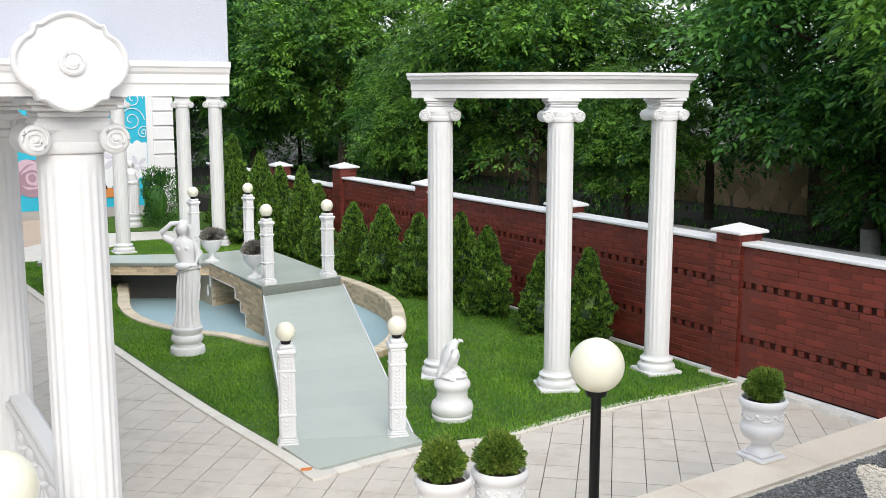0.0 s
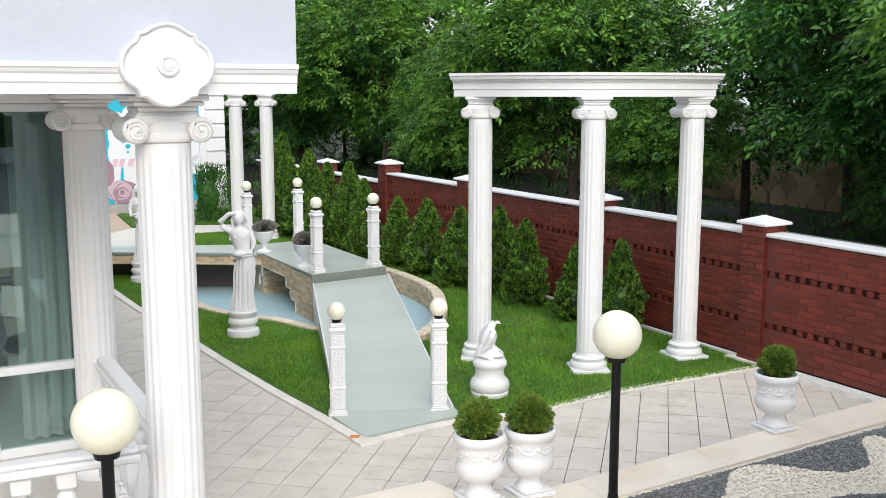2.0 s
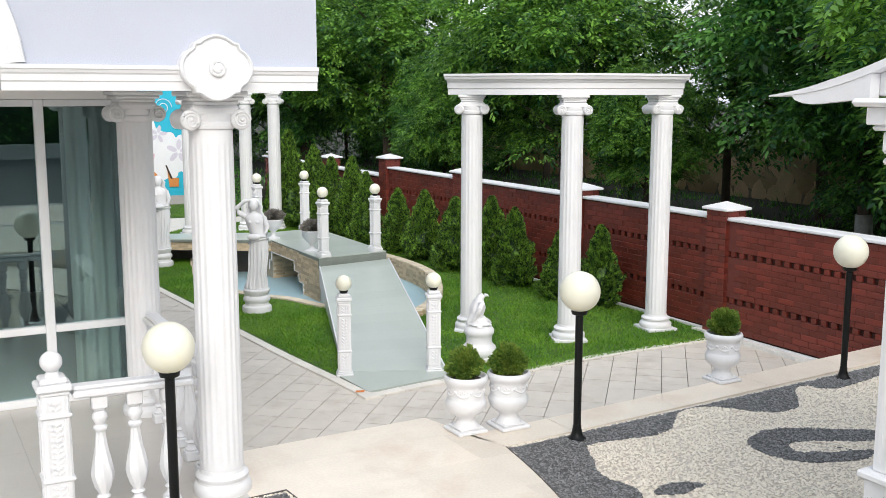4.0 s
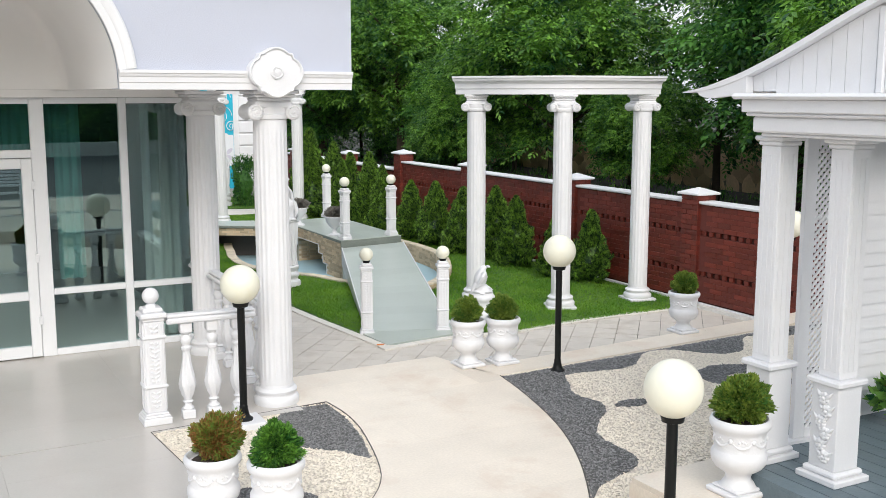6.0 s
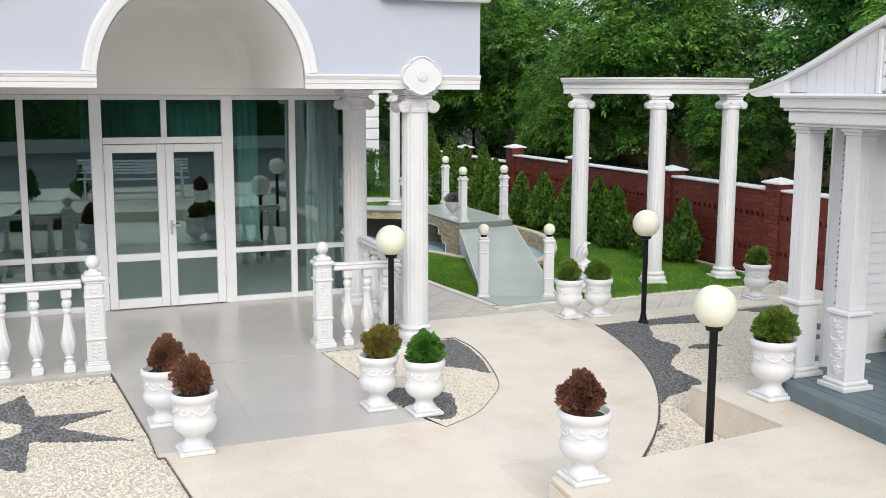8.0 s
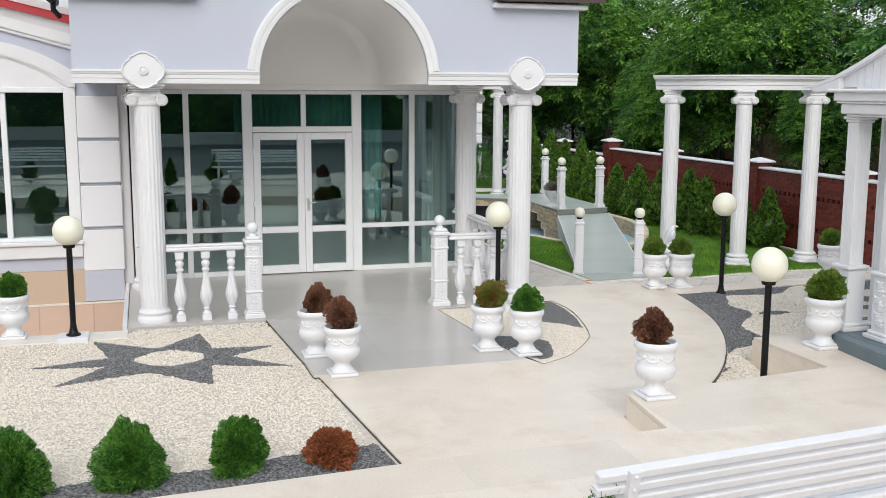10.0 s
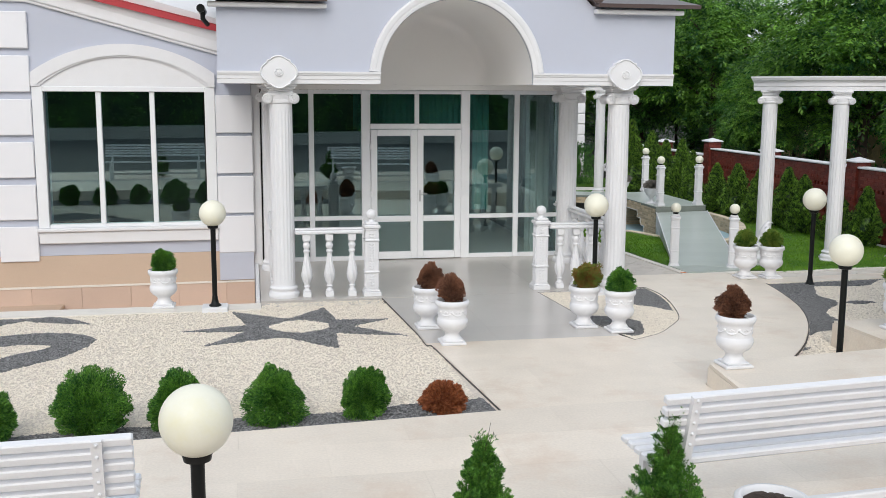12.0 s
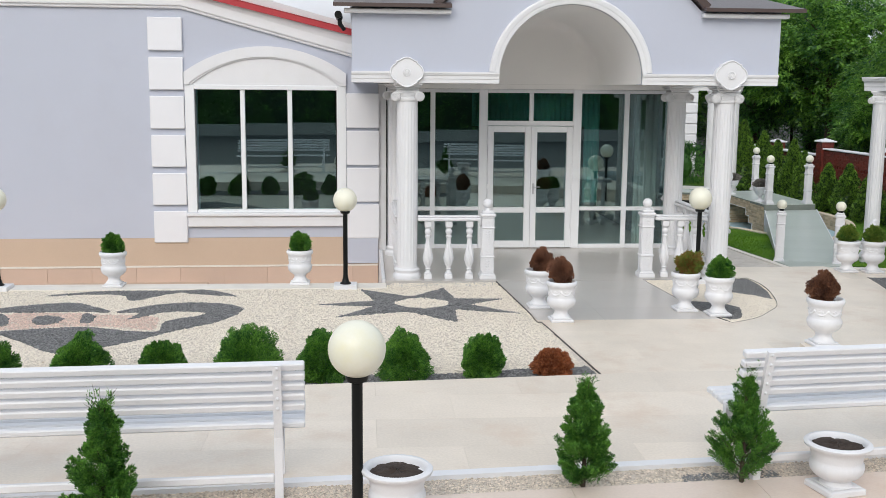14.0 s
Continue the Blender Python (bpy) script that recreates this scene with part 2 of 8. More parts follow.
# ---- mesh helpers ----
class Shape:
    """Collects vertices and faces of one mesh."""

    def __init__(self):
        self.v, self.f = [], []

    def add(self, verts, faces, m=None):
        o = len(self.v)
        self.v += [tuple(m @ Vector(p)) for p in verts] if m else [tuple(p) for p in verts]
        self.f += [tuple(i + o for i in f) for f in faces]
        return self

    def join(self, other, m=None):
        return self.add(other.v, other.f, m)

    def box(self, x0, x1, y0, y1, z0, z1, bev=0.0, m=None):
        """A box; with bev its edges are chamfered."""
        if bev <= 0:
            v = [(x, y, z) for z in (z0, z1) for y in (y0, y1) for x in (x0, x1)]
            f = [(0, 2, 3, 1), (4, 5, 7, 6), (0, 1, 5, 4), (2, 6, 7, 3), (0, 4, 6, 2), (1, 3, 7, 5)]
            return self.add(v, f, m)
        lo, hi = (x0, y0, z0), (x1, y1, z1)
        bev = min(bev, *(0.45 * (h - l) for l, h in zip(lo, hi)))
        v, at = [], {}
        for c in range(8):
            s = [(c >> k) & 1 for k in range(3)]
            for a in range(3):
                p = [(hi[k] if s[k] else lo[k]) + (0 if k == a else (-bev if s[k] else bev)) for k in range(3)]
                at[c, a] = len(v)
                v.append(p)
        f = []
        for a in range(3):
            b, c = (a + 1) % 3, (a + 2) % 3
            for s in (0, 1):
                q = [s << a, (s << a) | (1 << b), (s << a) | (1 << b) | (1 << c), (s << a) | (1 << c)]
                if not s:
                    q.reverse()
                f.append([at[i, a] for i in q])
            for sb in (0, 1):
                for sc in (0, 1):
                    p0 = (sb << b) | (sc << c)
                    p1 = p0 | (1 << a)
                    q = [at[p0, b], at[p1, b], at[p1, c], at[p0, c]]
                    if sb != sc:
                        q.reverse()
                    f.append(q)
        for c in range(8):
            q = [at[c, 0], at[c, 1], at[c, 2]]
            if bin(c).count("1") % 2 == 0:
                q.reverse()
            f.append(q)
        return self.add(v, f, m)

    def prism(self, poly, z0, z1, m=None):
        """An upright prism over a polygon given counter-clockwise."""
        n = len(poly)
        v = [(x, y, z0) for x, y in poly] + [(x, y, z1) for x, y in poly]
        f = [tuple(range(n - 1, -1, -1)), tuple(range(n, 2 * n))]
        f += [(i, (i + 1) % n, n + (i + 1) % n, n + i) for i in range(n)]
        return self.add(v, f, m)

    def lathe(self, profile, seg=32, m=None, wobble=None):
        """A turned body from (radius, height) pairs, bottom first. wobble(angle, i) scales the radius."""
        v = []
        for i, (r, z) in enumerate(profile):
            for k in range(seg):
                a = 2 * math.pi * k / seg
                q = r * (wobble(a, i) if wobble else 1)
                v.append((q * math.cos(a), q * math.sin(a), z))
        f = [(i * seg + k, i * seg + (k + 1) % seg, (i + 1) * seg + (k + 1) % seg, (i + 1) * seg + k)
             for i in range(len(profile) - 1) for k in range(seg)]
        f.append(tuple(range(seg - 1, -1, -1)))
        f.append(tuple((len(profile) - 1) * seg + k for k in range(seg)))
        return self.add(v, f, m)

    def ball(self, r, centre=(0, 0, 0), seg=28, rings=16, scale=(1, 1, 1)):
        prof = [(max(r * math.sin(math.pi * i / rings), 0.0005), -r * math.cos(math.pi * i / rings)) for i in range(rings + 1)]
        return self.lathe(prof, seg, Matrix.Translation(centre) @ Matrix.Diagonal((*scale, 1)))

    def tube(self, pts, radii, seg=10):
        """A round tube along points, with a radius at each."""
        pts = [Vector(p) for p in pts]
        if not hasattr(radii, "__len__"):
            radii = [radii] * len(pts)
        v = []
        up = Vector((0.31, 0.17, 0.93))
        for i, p in enumerate(pts):
            d = (pts[min(i + 1, len(pts) - 1)] - pts[max(i - 1, 0)]).normalized()
            a = d.cross(up if abs(d.dot(up)) < 0.95 else Vector((1, 0, 0))).normalized()
            b = d.cross(a)
            for k in range(seg):
                t = 2 * math.pi * k / seg
                v.append(p + (a * math.cos(t) + b * math.sin(t)) * radii[i])
        f = [(i * seg + k, i * seg + (k + 1) % seg, (i + 1) * seg + (k + 1) % seg, (i + 1) * seg + k)
             for i in range(len(pts) - 1) for k in range(seg)]
        f += [tuple(range(seg - 1, -1, -1)), tuple((len(pts) - 1) * seg + k for k in range(seg))]
        return self.add(v, f)

    def sweep(self, profile, path, frames):
        """A closed profile of (a, b) swept along points; frames gives the two unit axes at each point."""
        n = len(profile)
        v = []
        for p, (ax, bx) in zip(path, frames):
            for a, b in profile:
                v.append(Vector(p) + Vector(ax) * a + Vector(bx) * b)
        f = [(i * n + k, i * n + (k + 1) % n, (i + 1) * n + (k + 1) % n, (i + 1) * n + k)
             for i in range(len(path) - 1) for k in range(n)]
        f += [tuple(range(n - 1, -1, -1)), tuple((len(path) - 1) * n + k for k in range(n))]
        return self.add(v, f)

    def mesh(self, name, material, smooth=None):
        me = bpy.data.meshes.new(name)
        me.from_pydata(self.v, [], self.f)
        me.materials.append(material)
        bm = bmesh.new()
        bm.from_mesh(me)
        bmesh.ops.recalc_face_normals(bm, faces=bm.faces)
        bm.to_mesh(me)
        bm.free()
        if smooth is not None:
            me.shade_smooth()
            me.set_sharp_from_angle(angle=radians(smooth))
        return me


def loose_mesh(name, verts, faces, material):
    """A mesh from plain arrays, for large heaps of small pieces."""
    me = bpy.data.meshes.new(name)
    me.from_pydata(verts, [], faces)
    me.materials.append(material)
    return me


def part(name, shape, material, parent, label="", smooth=None, m=None):
    """One mesh object under a thing or a part."""
    me = shape if isinstance(shape, bpy.types.Mesh) else shape.mesh(name, material, smooth)
    ob = new(name, me)
    ob.parent = parent
    if m:
        ob.matrix_basis = m
    return tagged(ob, label)


def thing(name, label, category, group="", at=(0, 0, 0), turn=0, kind=""):
    """An Empty at a thing's base, to hold its parts."""
    ob = new(name)
    ob.empty_display_size = 0.1
    ob.matrix_basis = pose(*at, 0, 0, turn)
    return tagged(ob, label, category, group, kind)


def solid(name, shape, material, label, category, group="", kind="", smooth=None, m=None):
    """A thing or piece of the setting of one mesh."""
    ob = new(name, shape if isinstance(shape, bpy.types.Mesh) else shape.mesh(name, material, smooth))
    if m:
        ob.matrix_basis = m
    return tagged(ob, label, category, group, kind)


def inside(poly, x, y):
    """Whether points lie in a polygon; x and y may be arrays."""
    hit = np.zeros(np.shape(x), bool)
    for (x0, y0), (x1, y1) in zip(poly, poly[1:] + poly[:1]):
        if y0 != y1:
            hit ^= ((y0 > y) != (y1 > y)) & (x < (x1 - x0) * (y - y0) / (y1 - y0) + x0)
    return hit


def curve_through(pts, steps=8, closed=False):
    """Points on a smooth curve through the given ones."""
    out = []
    n = len(pts)
    for i in range(n if closed else n - 1):
        if closed:
            p = [pts[(i + k) % n] for k in (-1, 0, 1, 2)]
        else:
            p = [pts[max(0, min(n - 1, i + k))] for k in (-1, 0, 1, 2)]
        for s in range(steps):
            t = s / steps
            out.append(tuple(0.5 * (2 * b + (c - a) * t + (2 * a - 5 * b + 4 * c - d) * t * t + (3 * b - a - 3 * c + d) * t ** 3)
                             for a, b, c, d in zip(*p)))
    if not closed:
        out.append(tuple(pts[-1]))
    return out


# ---- ground levels ----
ZG, ZP, ZD = -0.42, 0.2, 0.33  # garden, raised platform, pavilion deck

big = Shape()
big.box(-160, 200, -160, 200, -1.4, -1.0)
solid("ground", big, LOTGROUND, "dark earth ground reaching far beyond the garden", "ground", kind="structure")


def slab(name, poly, z0, z1, material, label, category="paving"):
    return solid(name, Shape().prism(poly, z0, z1), material, label, category, kind="structure")


# beds and garden floor under the paving

path_curve = curve_through([(4.52, -2.86), (4.40, -3.5), (4.17, -4.35), (3.84, -5.12), (3.40, -5.86), (2.98, -6.42), (2.45, -6.98), (2.0, -7.36)], 6)
terrace = [(-0.94, -3.02), (-0.80, -5.0), (-0.785, -5.53), (-0.735, -5.53), (-0.49, -8.4), (1.44, -8.4), (1.52, -7.40)] + path_curve[::-1] + [(4.36, -2.2), (4.30, -1.93), (2.42, -1.98)]
island_edge = curve_through([(2.72, -2.86), (2.74, -3.3), (2.66, -3.85), (2.42, -4.68), (2.1, -5.15), (1.84, -5.44), (1.48, -5.66)], 5)
island = island_edge + [(1.30, -4.9), (1.16, -2.96)]
island_ccw = island[::-1]

# the terrace: bedding, then separate slabs
slab("gravel_bed_west", [(-10.5, -9.2), (-0.5, -8.38), (-0.5, -3.3), (-10.5, -3.3)], -0.9, -0.014, WGRAVEL, "bed of small white stones laid in patterns", "gravel")
slab("gravel_bed_east", [(1.9, -7.4), (12.0, -6.4), (12.0, -2.3), (4.2, -2.6), (3.2, -6.0)], -0.9, -0.30, WGRAVEL, "bed of small white stones beside the curved path", "gravel")
slab("terrace_base", [(x, y) for x, y in terrace], -0.9, -0.06, GROUT, "beige bedding of the terrace")


def clip_poly(poly, axis, limit, keep_less):
    """The part of a polygon on one side of an axis-parallel line."""
    out = []
    for a, b in zip(poly, poly[1:] + poly[:1]):
        ia = (a[axis] <= limit) == keep_less
        ib = (b[axis] <= limit) == keep_less
        if ia:
            out.append(a)
        if ia != ib:
            t = (limit - a[axis]) / (b[axis] - a[axis])
            out.append((a[0] + (b[0] - a[0]) * t, a[1] + (b[1] - a[1]) * t))
    return out


def tile_cells(poly, dx, dy, gap, origin=(0, 0), stagger=0.0):
    """Cells of a grid of slabs cut to a polygon."""
    xs = [p[0] for p in poly]
    ys = [p[1] for p in poly]
    cells = []
    j = math.floor((min(ys) - origin[1]) / dy)
    while origin[1] + j * dy < max(ys):
        off = origin[0] + stagger * dx * (j % 2)
        i = math.floor((min(xs) - off) / dx)
        while off + i * dx < max(xs):
            c = clip_poly(poly, 0, off + i * dx + gap / 2, False)
            if c:
                c = clip_poly(c, 0, off + (i + 1) * dx - gap / 2, True)
            if c:
                c = clip_poly(c, 1, origin[1] + j * dy + gap / 2, False)
            if c:
                c = clip_poly(c, 1, origin[1] + (j + 1) * dy - gap / 2, True)
            if c:
                clean = [p for k, p in enumerate(c) if math.dist(p, c[k - 1]) > 0.004]
                area = 0.5 * sum(a[0] * b[1] - b[0] * a[1] for a, b in zip(clean, clean[1:] + clean[:1])) if len(clean) > 2 else 0
                if abs(area) > 0.0015:
                    cells.append(clean if area > 0 else clean[::-1])
            i += 1
        j += 1
    return cells


paving_jobs = []  # (name, cells, low, high, material, label), laid at the end of the file
# strips of the terrace beside and around the island bed
west_part = [(-0.94, -3.02), (-0.80, -5.0), (-0.78, -5.45), (1.40, -5.45), (1.30, -4.9), (1.16, -2.98)]
porch_part = [(-2.5, -2.98), (2.46, -2.98), (2.46, 0.0), (-2.5, 0.0)]
south_part = [(-0.78, -5.45), (-0.785, -5.53), (-0.735, -5.53), (-0.49, -8.4), (1.5, -8.4), (1.5, -5.72), (1.40, -5.45)]
east_part = island_edge[::-1] + [(2.46, -2.86), (2.46, -1.98), (4.30, -1.93), (4.36, -2.2)] + path_curve + [(1.5, -7.36), (1.5, -5.70)]
slab("porch_base", porch_part, -0.9, -0.03, GREYGROUT, "grey bedding of the porch floor")
paving_jobs += [
    ("porch_floor", tile_cells(porch_part, 1.2, 1.2, 0.0015, (0.02, 0.0)), -0.03, 0.0, GREYFLOOR, "polished grey porch floor of large square tiles"),
    ("forecourt_floor", tile_cells(west_part, 1.2, 1.2, 0.0015, (0.02, 0.0)), -0.06, -0.0, GREYFLOOR, "polished grey floor tiles before the porch"),
]
platform = [(-13.5, -13.2), (12.0, -13.2), (12.0, -5.95), (3.65, -5.97), (3.67, -7.13), (1.52, -7.40), (1.42, -8.24), (-10.5, -9.2)]
slab("platform_base", platform, -0.9, ZP - 0.03, GROUT, "beige bedding of the raised platform")


def edge_boards(name, pts, z0, z1, material, label):
    """Upright facing boards along a line of points."""
    s = Shape()
    for (x0, y0), (x1, y1) in zip(pts, pts[1:]):
        d = Vector((x1 - x0, y1 - y0, 0))
        n = Vector((d.y, -d.x, 0)).normalized() * 0.003
        v = [(x0 - n.x, y0 - n.y), (x1 - n.x, y1 - n.y), (x1 + n.x, y1 + n.y), (x0 + n.x, y0 + n.y)]
        s.prism(v, z0, z1)
    return solid(name, s, material, label, "edging", kind="structure")


edge_boards("platform_facing", [(-10.5, -9.192), (1.412, -8.232), (1.512, -7.392), (3.662, -7.122), (3.642, -5.962), (12, -5.942)], -0.4, ZP - 0.032, BEIGE, "beige tiled riser of the raised platform")
edge_boards("terrace_edging", [(-0.95, -3.0), (-0.812, -5.0), (-0.797, -5.54), (-0.747, -5.54), (-0.502, -8.36)], -0.2, 0.002, EDGE, "thin dark edging strip of the terrace")
edge_boards("path_edging", [(x + 0.008, y - 0.004) for x, y in path_curve], -0.4, 0.002, EDGE, "thin dark edging strip of the curved path")
edge_boards("island_edging", island + [island[0]], -0.2, 0.002, EDGE, "thin dark edging strip of the stone bed")

# border strip north of the east bed, with a drop to the garden
strip = [(4.53, -2.86), (9.9, -2.52), (9.9, -2.12), (4.40, -2.50)]
slab("border_base", strip, -0.9, -0.03, CONCRETE, "concrete footing of the border strip")


# ---- stone beds ----
def pebbles(name, poly, z, n, size, material, label, seed, skip=()):
    """Loose stones strewn over a polygon, as one heap."""
    rng = np.random.default_rng(seed)
    xs = [p[0] for p in poly]
    ys = [p[1] for p in poly]
    box = (max(xs) - min(xs)) * (max(ys) - min(ys))
    k = int(n * box)
    x, y = rng.uniform(min(xs), max(xs), k), rng.uniform(min(ys), max(ys), k)
    ok = inside(poly, x, y)
    for other in skip:
        ok &= ~inside(other, x, y)
    pts = np.stack([x[ok], y[ok]], -1)
    k = len(pts)
    base = np.array([(1, 0, 0), (0.3, 0.9, 0.1), (-0.8, 0.5, -0.1), (-0.8, -0.6, 0.1), (0.35, -0.95, 0), (0.05, 0.05, 0.5), (0, 0, -0.6)])
    tri = np.array([(0, 1, 5), (1, 2, 5), (2, 3, 5), (3, 4, 5), (4, 0, 5)])
    ang = rng.uniform(0, 2 * np.pi, k)
    tilt = rng.normal(0, 0.22, (k, 2))
    sc = size * rng.uniform(0.55, 1.35, (k, 1)) * rng.uniform(0.75, 1.25, (k, 3))
    v = base[None] * sc[:, None, :] * (1 + rng.normal(0, 0.12, (k, 7, 1)))
    c, s = np.cos(ang)[:, None], np.sin(ang)[:, None]
    x = v[..., 0] * c - v[..., 1] * s
    y = v[..., 0] * s + v[..., 1] * c
    zz = v[..., 2] + x * tilt[:, :1] + y * tilt[:, 1:]
    zb = np.array([z(*p) if callable(z) else z for p in pts])
    out = np.stack([x + pts[:, :1], y + pts[:, 1:], zz + zb[:, None] + size * 0.35], -1).reshape(-1, 3)
    faces = (tri[None] + (np.arange(k) * 7)[:, None, None]).reshape(-1, 3)
    return tagged(new(name, loose_mesh(name, out.tolist(), faces.tolist(), material)), label, "gravel", kind="stuff")


def ragged(pts, amount, seed, steps=6):
    """A closed outline through points with a slightly uneven edge."""
    rng = random.Random(seed)
    return [(x + rng.uniform(-amount, amount), y + rng.uniform(-amount, amount)) for x, y in curve_through(pts, steps, True)]


def spiky(centre, tips, inner, seed):
    """A star figure: long points with hollow sides between them."""
    rng = random.Random(seed)
    out = []
    n = len(tips)
    for i, (tx, ty) in enumerate(tips):
        nx, ny = tips[(i + 1) % n]
        a0 = math.atan2(ty - centre[1], tx - centre[0])
        a1 = math.atan2(ny - centre[1], nx - centre[0])
        if a1 < a0:
            a1 += 2 * math.pi
        am = (a0 + a1) / 2
        mx, my = centre[0] + inner[0] * math.cos(am), centre[1] + inner[1] * math.sin(am)
        for k in range(6):
            t = k / 6
            s = t ** 1.25
            out.append((tx + (mx - tx) * s + rng.uniform(-0.012, 0.012), ty + (my - ty) * s + rng.uniform(-0.012, 0.012)))
        for k in range(6):
            t = k / 6
            s = 1 - (1 - t) ** 1.25
            out.append((mx + (nx - mx) * s + rng.uniform(-0.012, 0.012), my + (ny - my) * s + rng.uniform(-0.012, 0.012)))
    return out


star_hole = ragged([(-2.42, -4.42), (-2.1, -4.72), (-1.78, -4.55), (-1.80, -4.28), (-2.12, -4.12)], 0.012, 3)
star_tips = [(-0.92, -5.05), (-1.02, -4.18), (-1.72, -3.42), (-2.86, -3.5), (-3.42, -4.46), (-3.12, -5.16), (-1.72, -5.48)]
star = spiky((-2.1, -4.45), star_tips, (0.62, 0.46), 5)
swirl_a = ragged([(-7.4, -4.67), (-6.67, -4.28), (-6.32, -4.29), (-6.11, -4.47), (-5.82, -4.79), (-6.26, -4.75), (-6.81, -4.79)], 0.015, 7, 4)
swirl_b = ragged([(-5.75, -4.83), (-5.46, -4.46), (-4.95, -4.28), (-4.51, -4.39), (-4.27, -4.7), (-4.45, -5.3), (-4.93, -5.85), (-5.4, -6.4), (-5.89, -6.7), (-6.54, -6.06), (-6.87, -5.8), (-6.33, -5.61), (-5.85, -5.58), (-5.12, -5.82),
                  (-5.09, -5.33), (-4.78, -5.05), (-4.7, -4.87), (-5.13, -4.79), (-5.55, -5.25), (-5.47, -4.87)], 0.015, 8, 4)
swirl_c = ragged([(-6.89, -3.83), (-6.27, -3.52), (-5.2, -3.5), (-4.84, -3.5), (-4.43, -3.91), (-5.04, -3.71), (-5.27, -3.66), (-5.7, -4.15), (-5.92, -3.79), (-6.4, -3.74)], 0.012, 9, 4)
swirl_d = ragged([(-6.59, -5.27), (-6.61, -5.01), (-6.46, -4.98), (-6.27, -5.14), (-6.31, -5.37), (-6.44, -5.44)], 0.012, 10, 4)
swirl_e = ragged([(-6.04, -5.32), (-6.1, -4.84), (-5.94, -5.03), (-5.91, -5.32)], 0.012, 11, 4)
swirl_f = ragged([(-7.26, -4.89), (-7.06, -4.84), (-6.86, -5.2), (-6.84, -5.48), (-7.04, -5.5)], 0.012, 13, 4)
pink_patch = ragged([(-7.04, -4.96), (-6.71, -4.82), (-6.25, -4.84), (-5.75, -4.95), (-5.24, -5.06), (-5.14, -5.44), (-5.16, -5.72), (-5.59, -5.58), (-6.11, -5.53), (-6.8, -5.66)], 0.02, 12, 4)
band = [(-9.6, -9.05), (-0.52, -8.34), (-0.62, -7.42)] + [(-0.9 - 0.42 * i, -7.48 - 0.034 * i + 0.05 * math.sin(i * 1.9) - 0.02 * (i % 3)) for i in range(21)]
west_dark = [star, swirl_a, swirl_b, swirl_c, swirl_d, swirl_e, swirl_f, band]
ZW = -0.014
for i, poly in enumerate(west_dark):
    solid("dark_stone_patch", Shape().prism(poly, ZW - 0.1, ZW + 0.004), DGRAVEL, "patch of fine dark grey stones set in the white bed", "gravel", kind="structure")
    pebbles("dark_stones", poly, ZW + 0.004, 3800, 0.0105, DPEB, "fine dark grey stones forming a figure", 40 + i, (star_hole,) if poly is star else (swirl_d,) if poly is pink_patch else ())
solid("white_stone_patch", Shape().prism(star_hole, ZW - 0.1, ZW + 0.008), WGRAVEL, "white stones in the middle of the star figure", "gravel", kind="structure")
pebbles("white_stones", star_hole, ZW + 0.008, 2400, 0.014, WPEB, "small white stones inside the star figure", 60)
west_bed = [(-8.6, -8.3), (-0.66, -8.3), (-0.70, -5.66), (-0.82, -5.0), (-0.96, -3.06), (-2.4, -3.06), (-2.6, -3.44), (-8.6, -3.44)]
pebbles("white_stones", west_bed, ZW, 3000, 0.0108, WPEB, "small white stones covering the bed", 61, west_dark + [pink_patch])
pebbles("pink_stones", pink_patch, ZW, 2700, 0.0125, PPEB, "pinkish stones mixed between the dark swirls", 62, west_dark)

ZI = -0.012
slab("island_bed", island_ccw, -0.9, ZI, WGRAVEL, "island bed of white and grey stones", "gravel")
isle_a = [(2.70, -2.9), (2.71, -3.3), (2.63, -3.85), (2.50, -4.32), (2.34, -4.05), (2.12, -3.86), (2.0, -3.62), (2.04, -3.3), (2.22, -3.02), (2.32, -2.9)]
isle_b = ragged([(1.30, -4.55), (1.55, -4.45), (1.86, -4.75), (1.80, -5.1), (1.62, -5.45), (1.42, -5.3)], 0.012, 21)
for i, poly in enumerate((isle_a, isle_b)):
    solid("dark_stone_patch", Shape().prism(poly, ZI - 0.1, ZI + 0.004), DGRAVEL, "patch of fine dark grey stones in the island bed", "gravel", kind="structure")
    pebbles("dark_stones", poly, ZI + 0.004, 7000, 0.008, DPEB, "fine dark grey stones in the island bed", 70 + i)
pebbles("white_stones", island, ZI, 5000, 0.0105, WPEB, "small white stones in the island bed", 75, (isle_a, isle_b))


def east_z(x, y):
    """The bed falls away from the terrace and from the edge of the path."""
    edge = np.interp(-y, [-p[1] for p in path_curve], [p[0] for p in path_curve])
    return -0.012 - 0.032 * max(0.0, -2.9 - y) * min(1.0, max(0.0, 0.15 + (x - edge) / 0.55))


east = path_curve + [(2.02, -7.32), (3.65, -7.11), (3.63, -5.96), (9.8, -5.96), (9.8, -2.56)]


def draped(poly, lift, foot=None):
    """A sheet that follows the fall of the bed; with foot it has sides down to that level."""
    sh = Shape()
    for c in tile_cells(poly, 0.16, 0.16, 0.0):
        sh.add([(x, y, east_z(x, y) + lift) for x, y in c], [tuple(range(len(c)))])
    if foot is not None:
        n_ = len(poly)
        sh.add([(x, y, east_z(x, y) + lift) for x, y in poly] + [(x, y, foot) for x, y in poly], [(i, (i + 1) % n_, n_ + (i + 1) % n_, n_ + i) for i in range(n_)])
    return sh


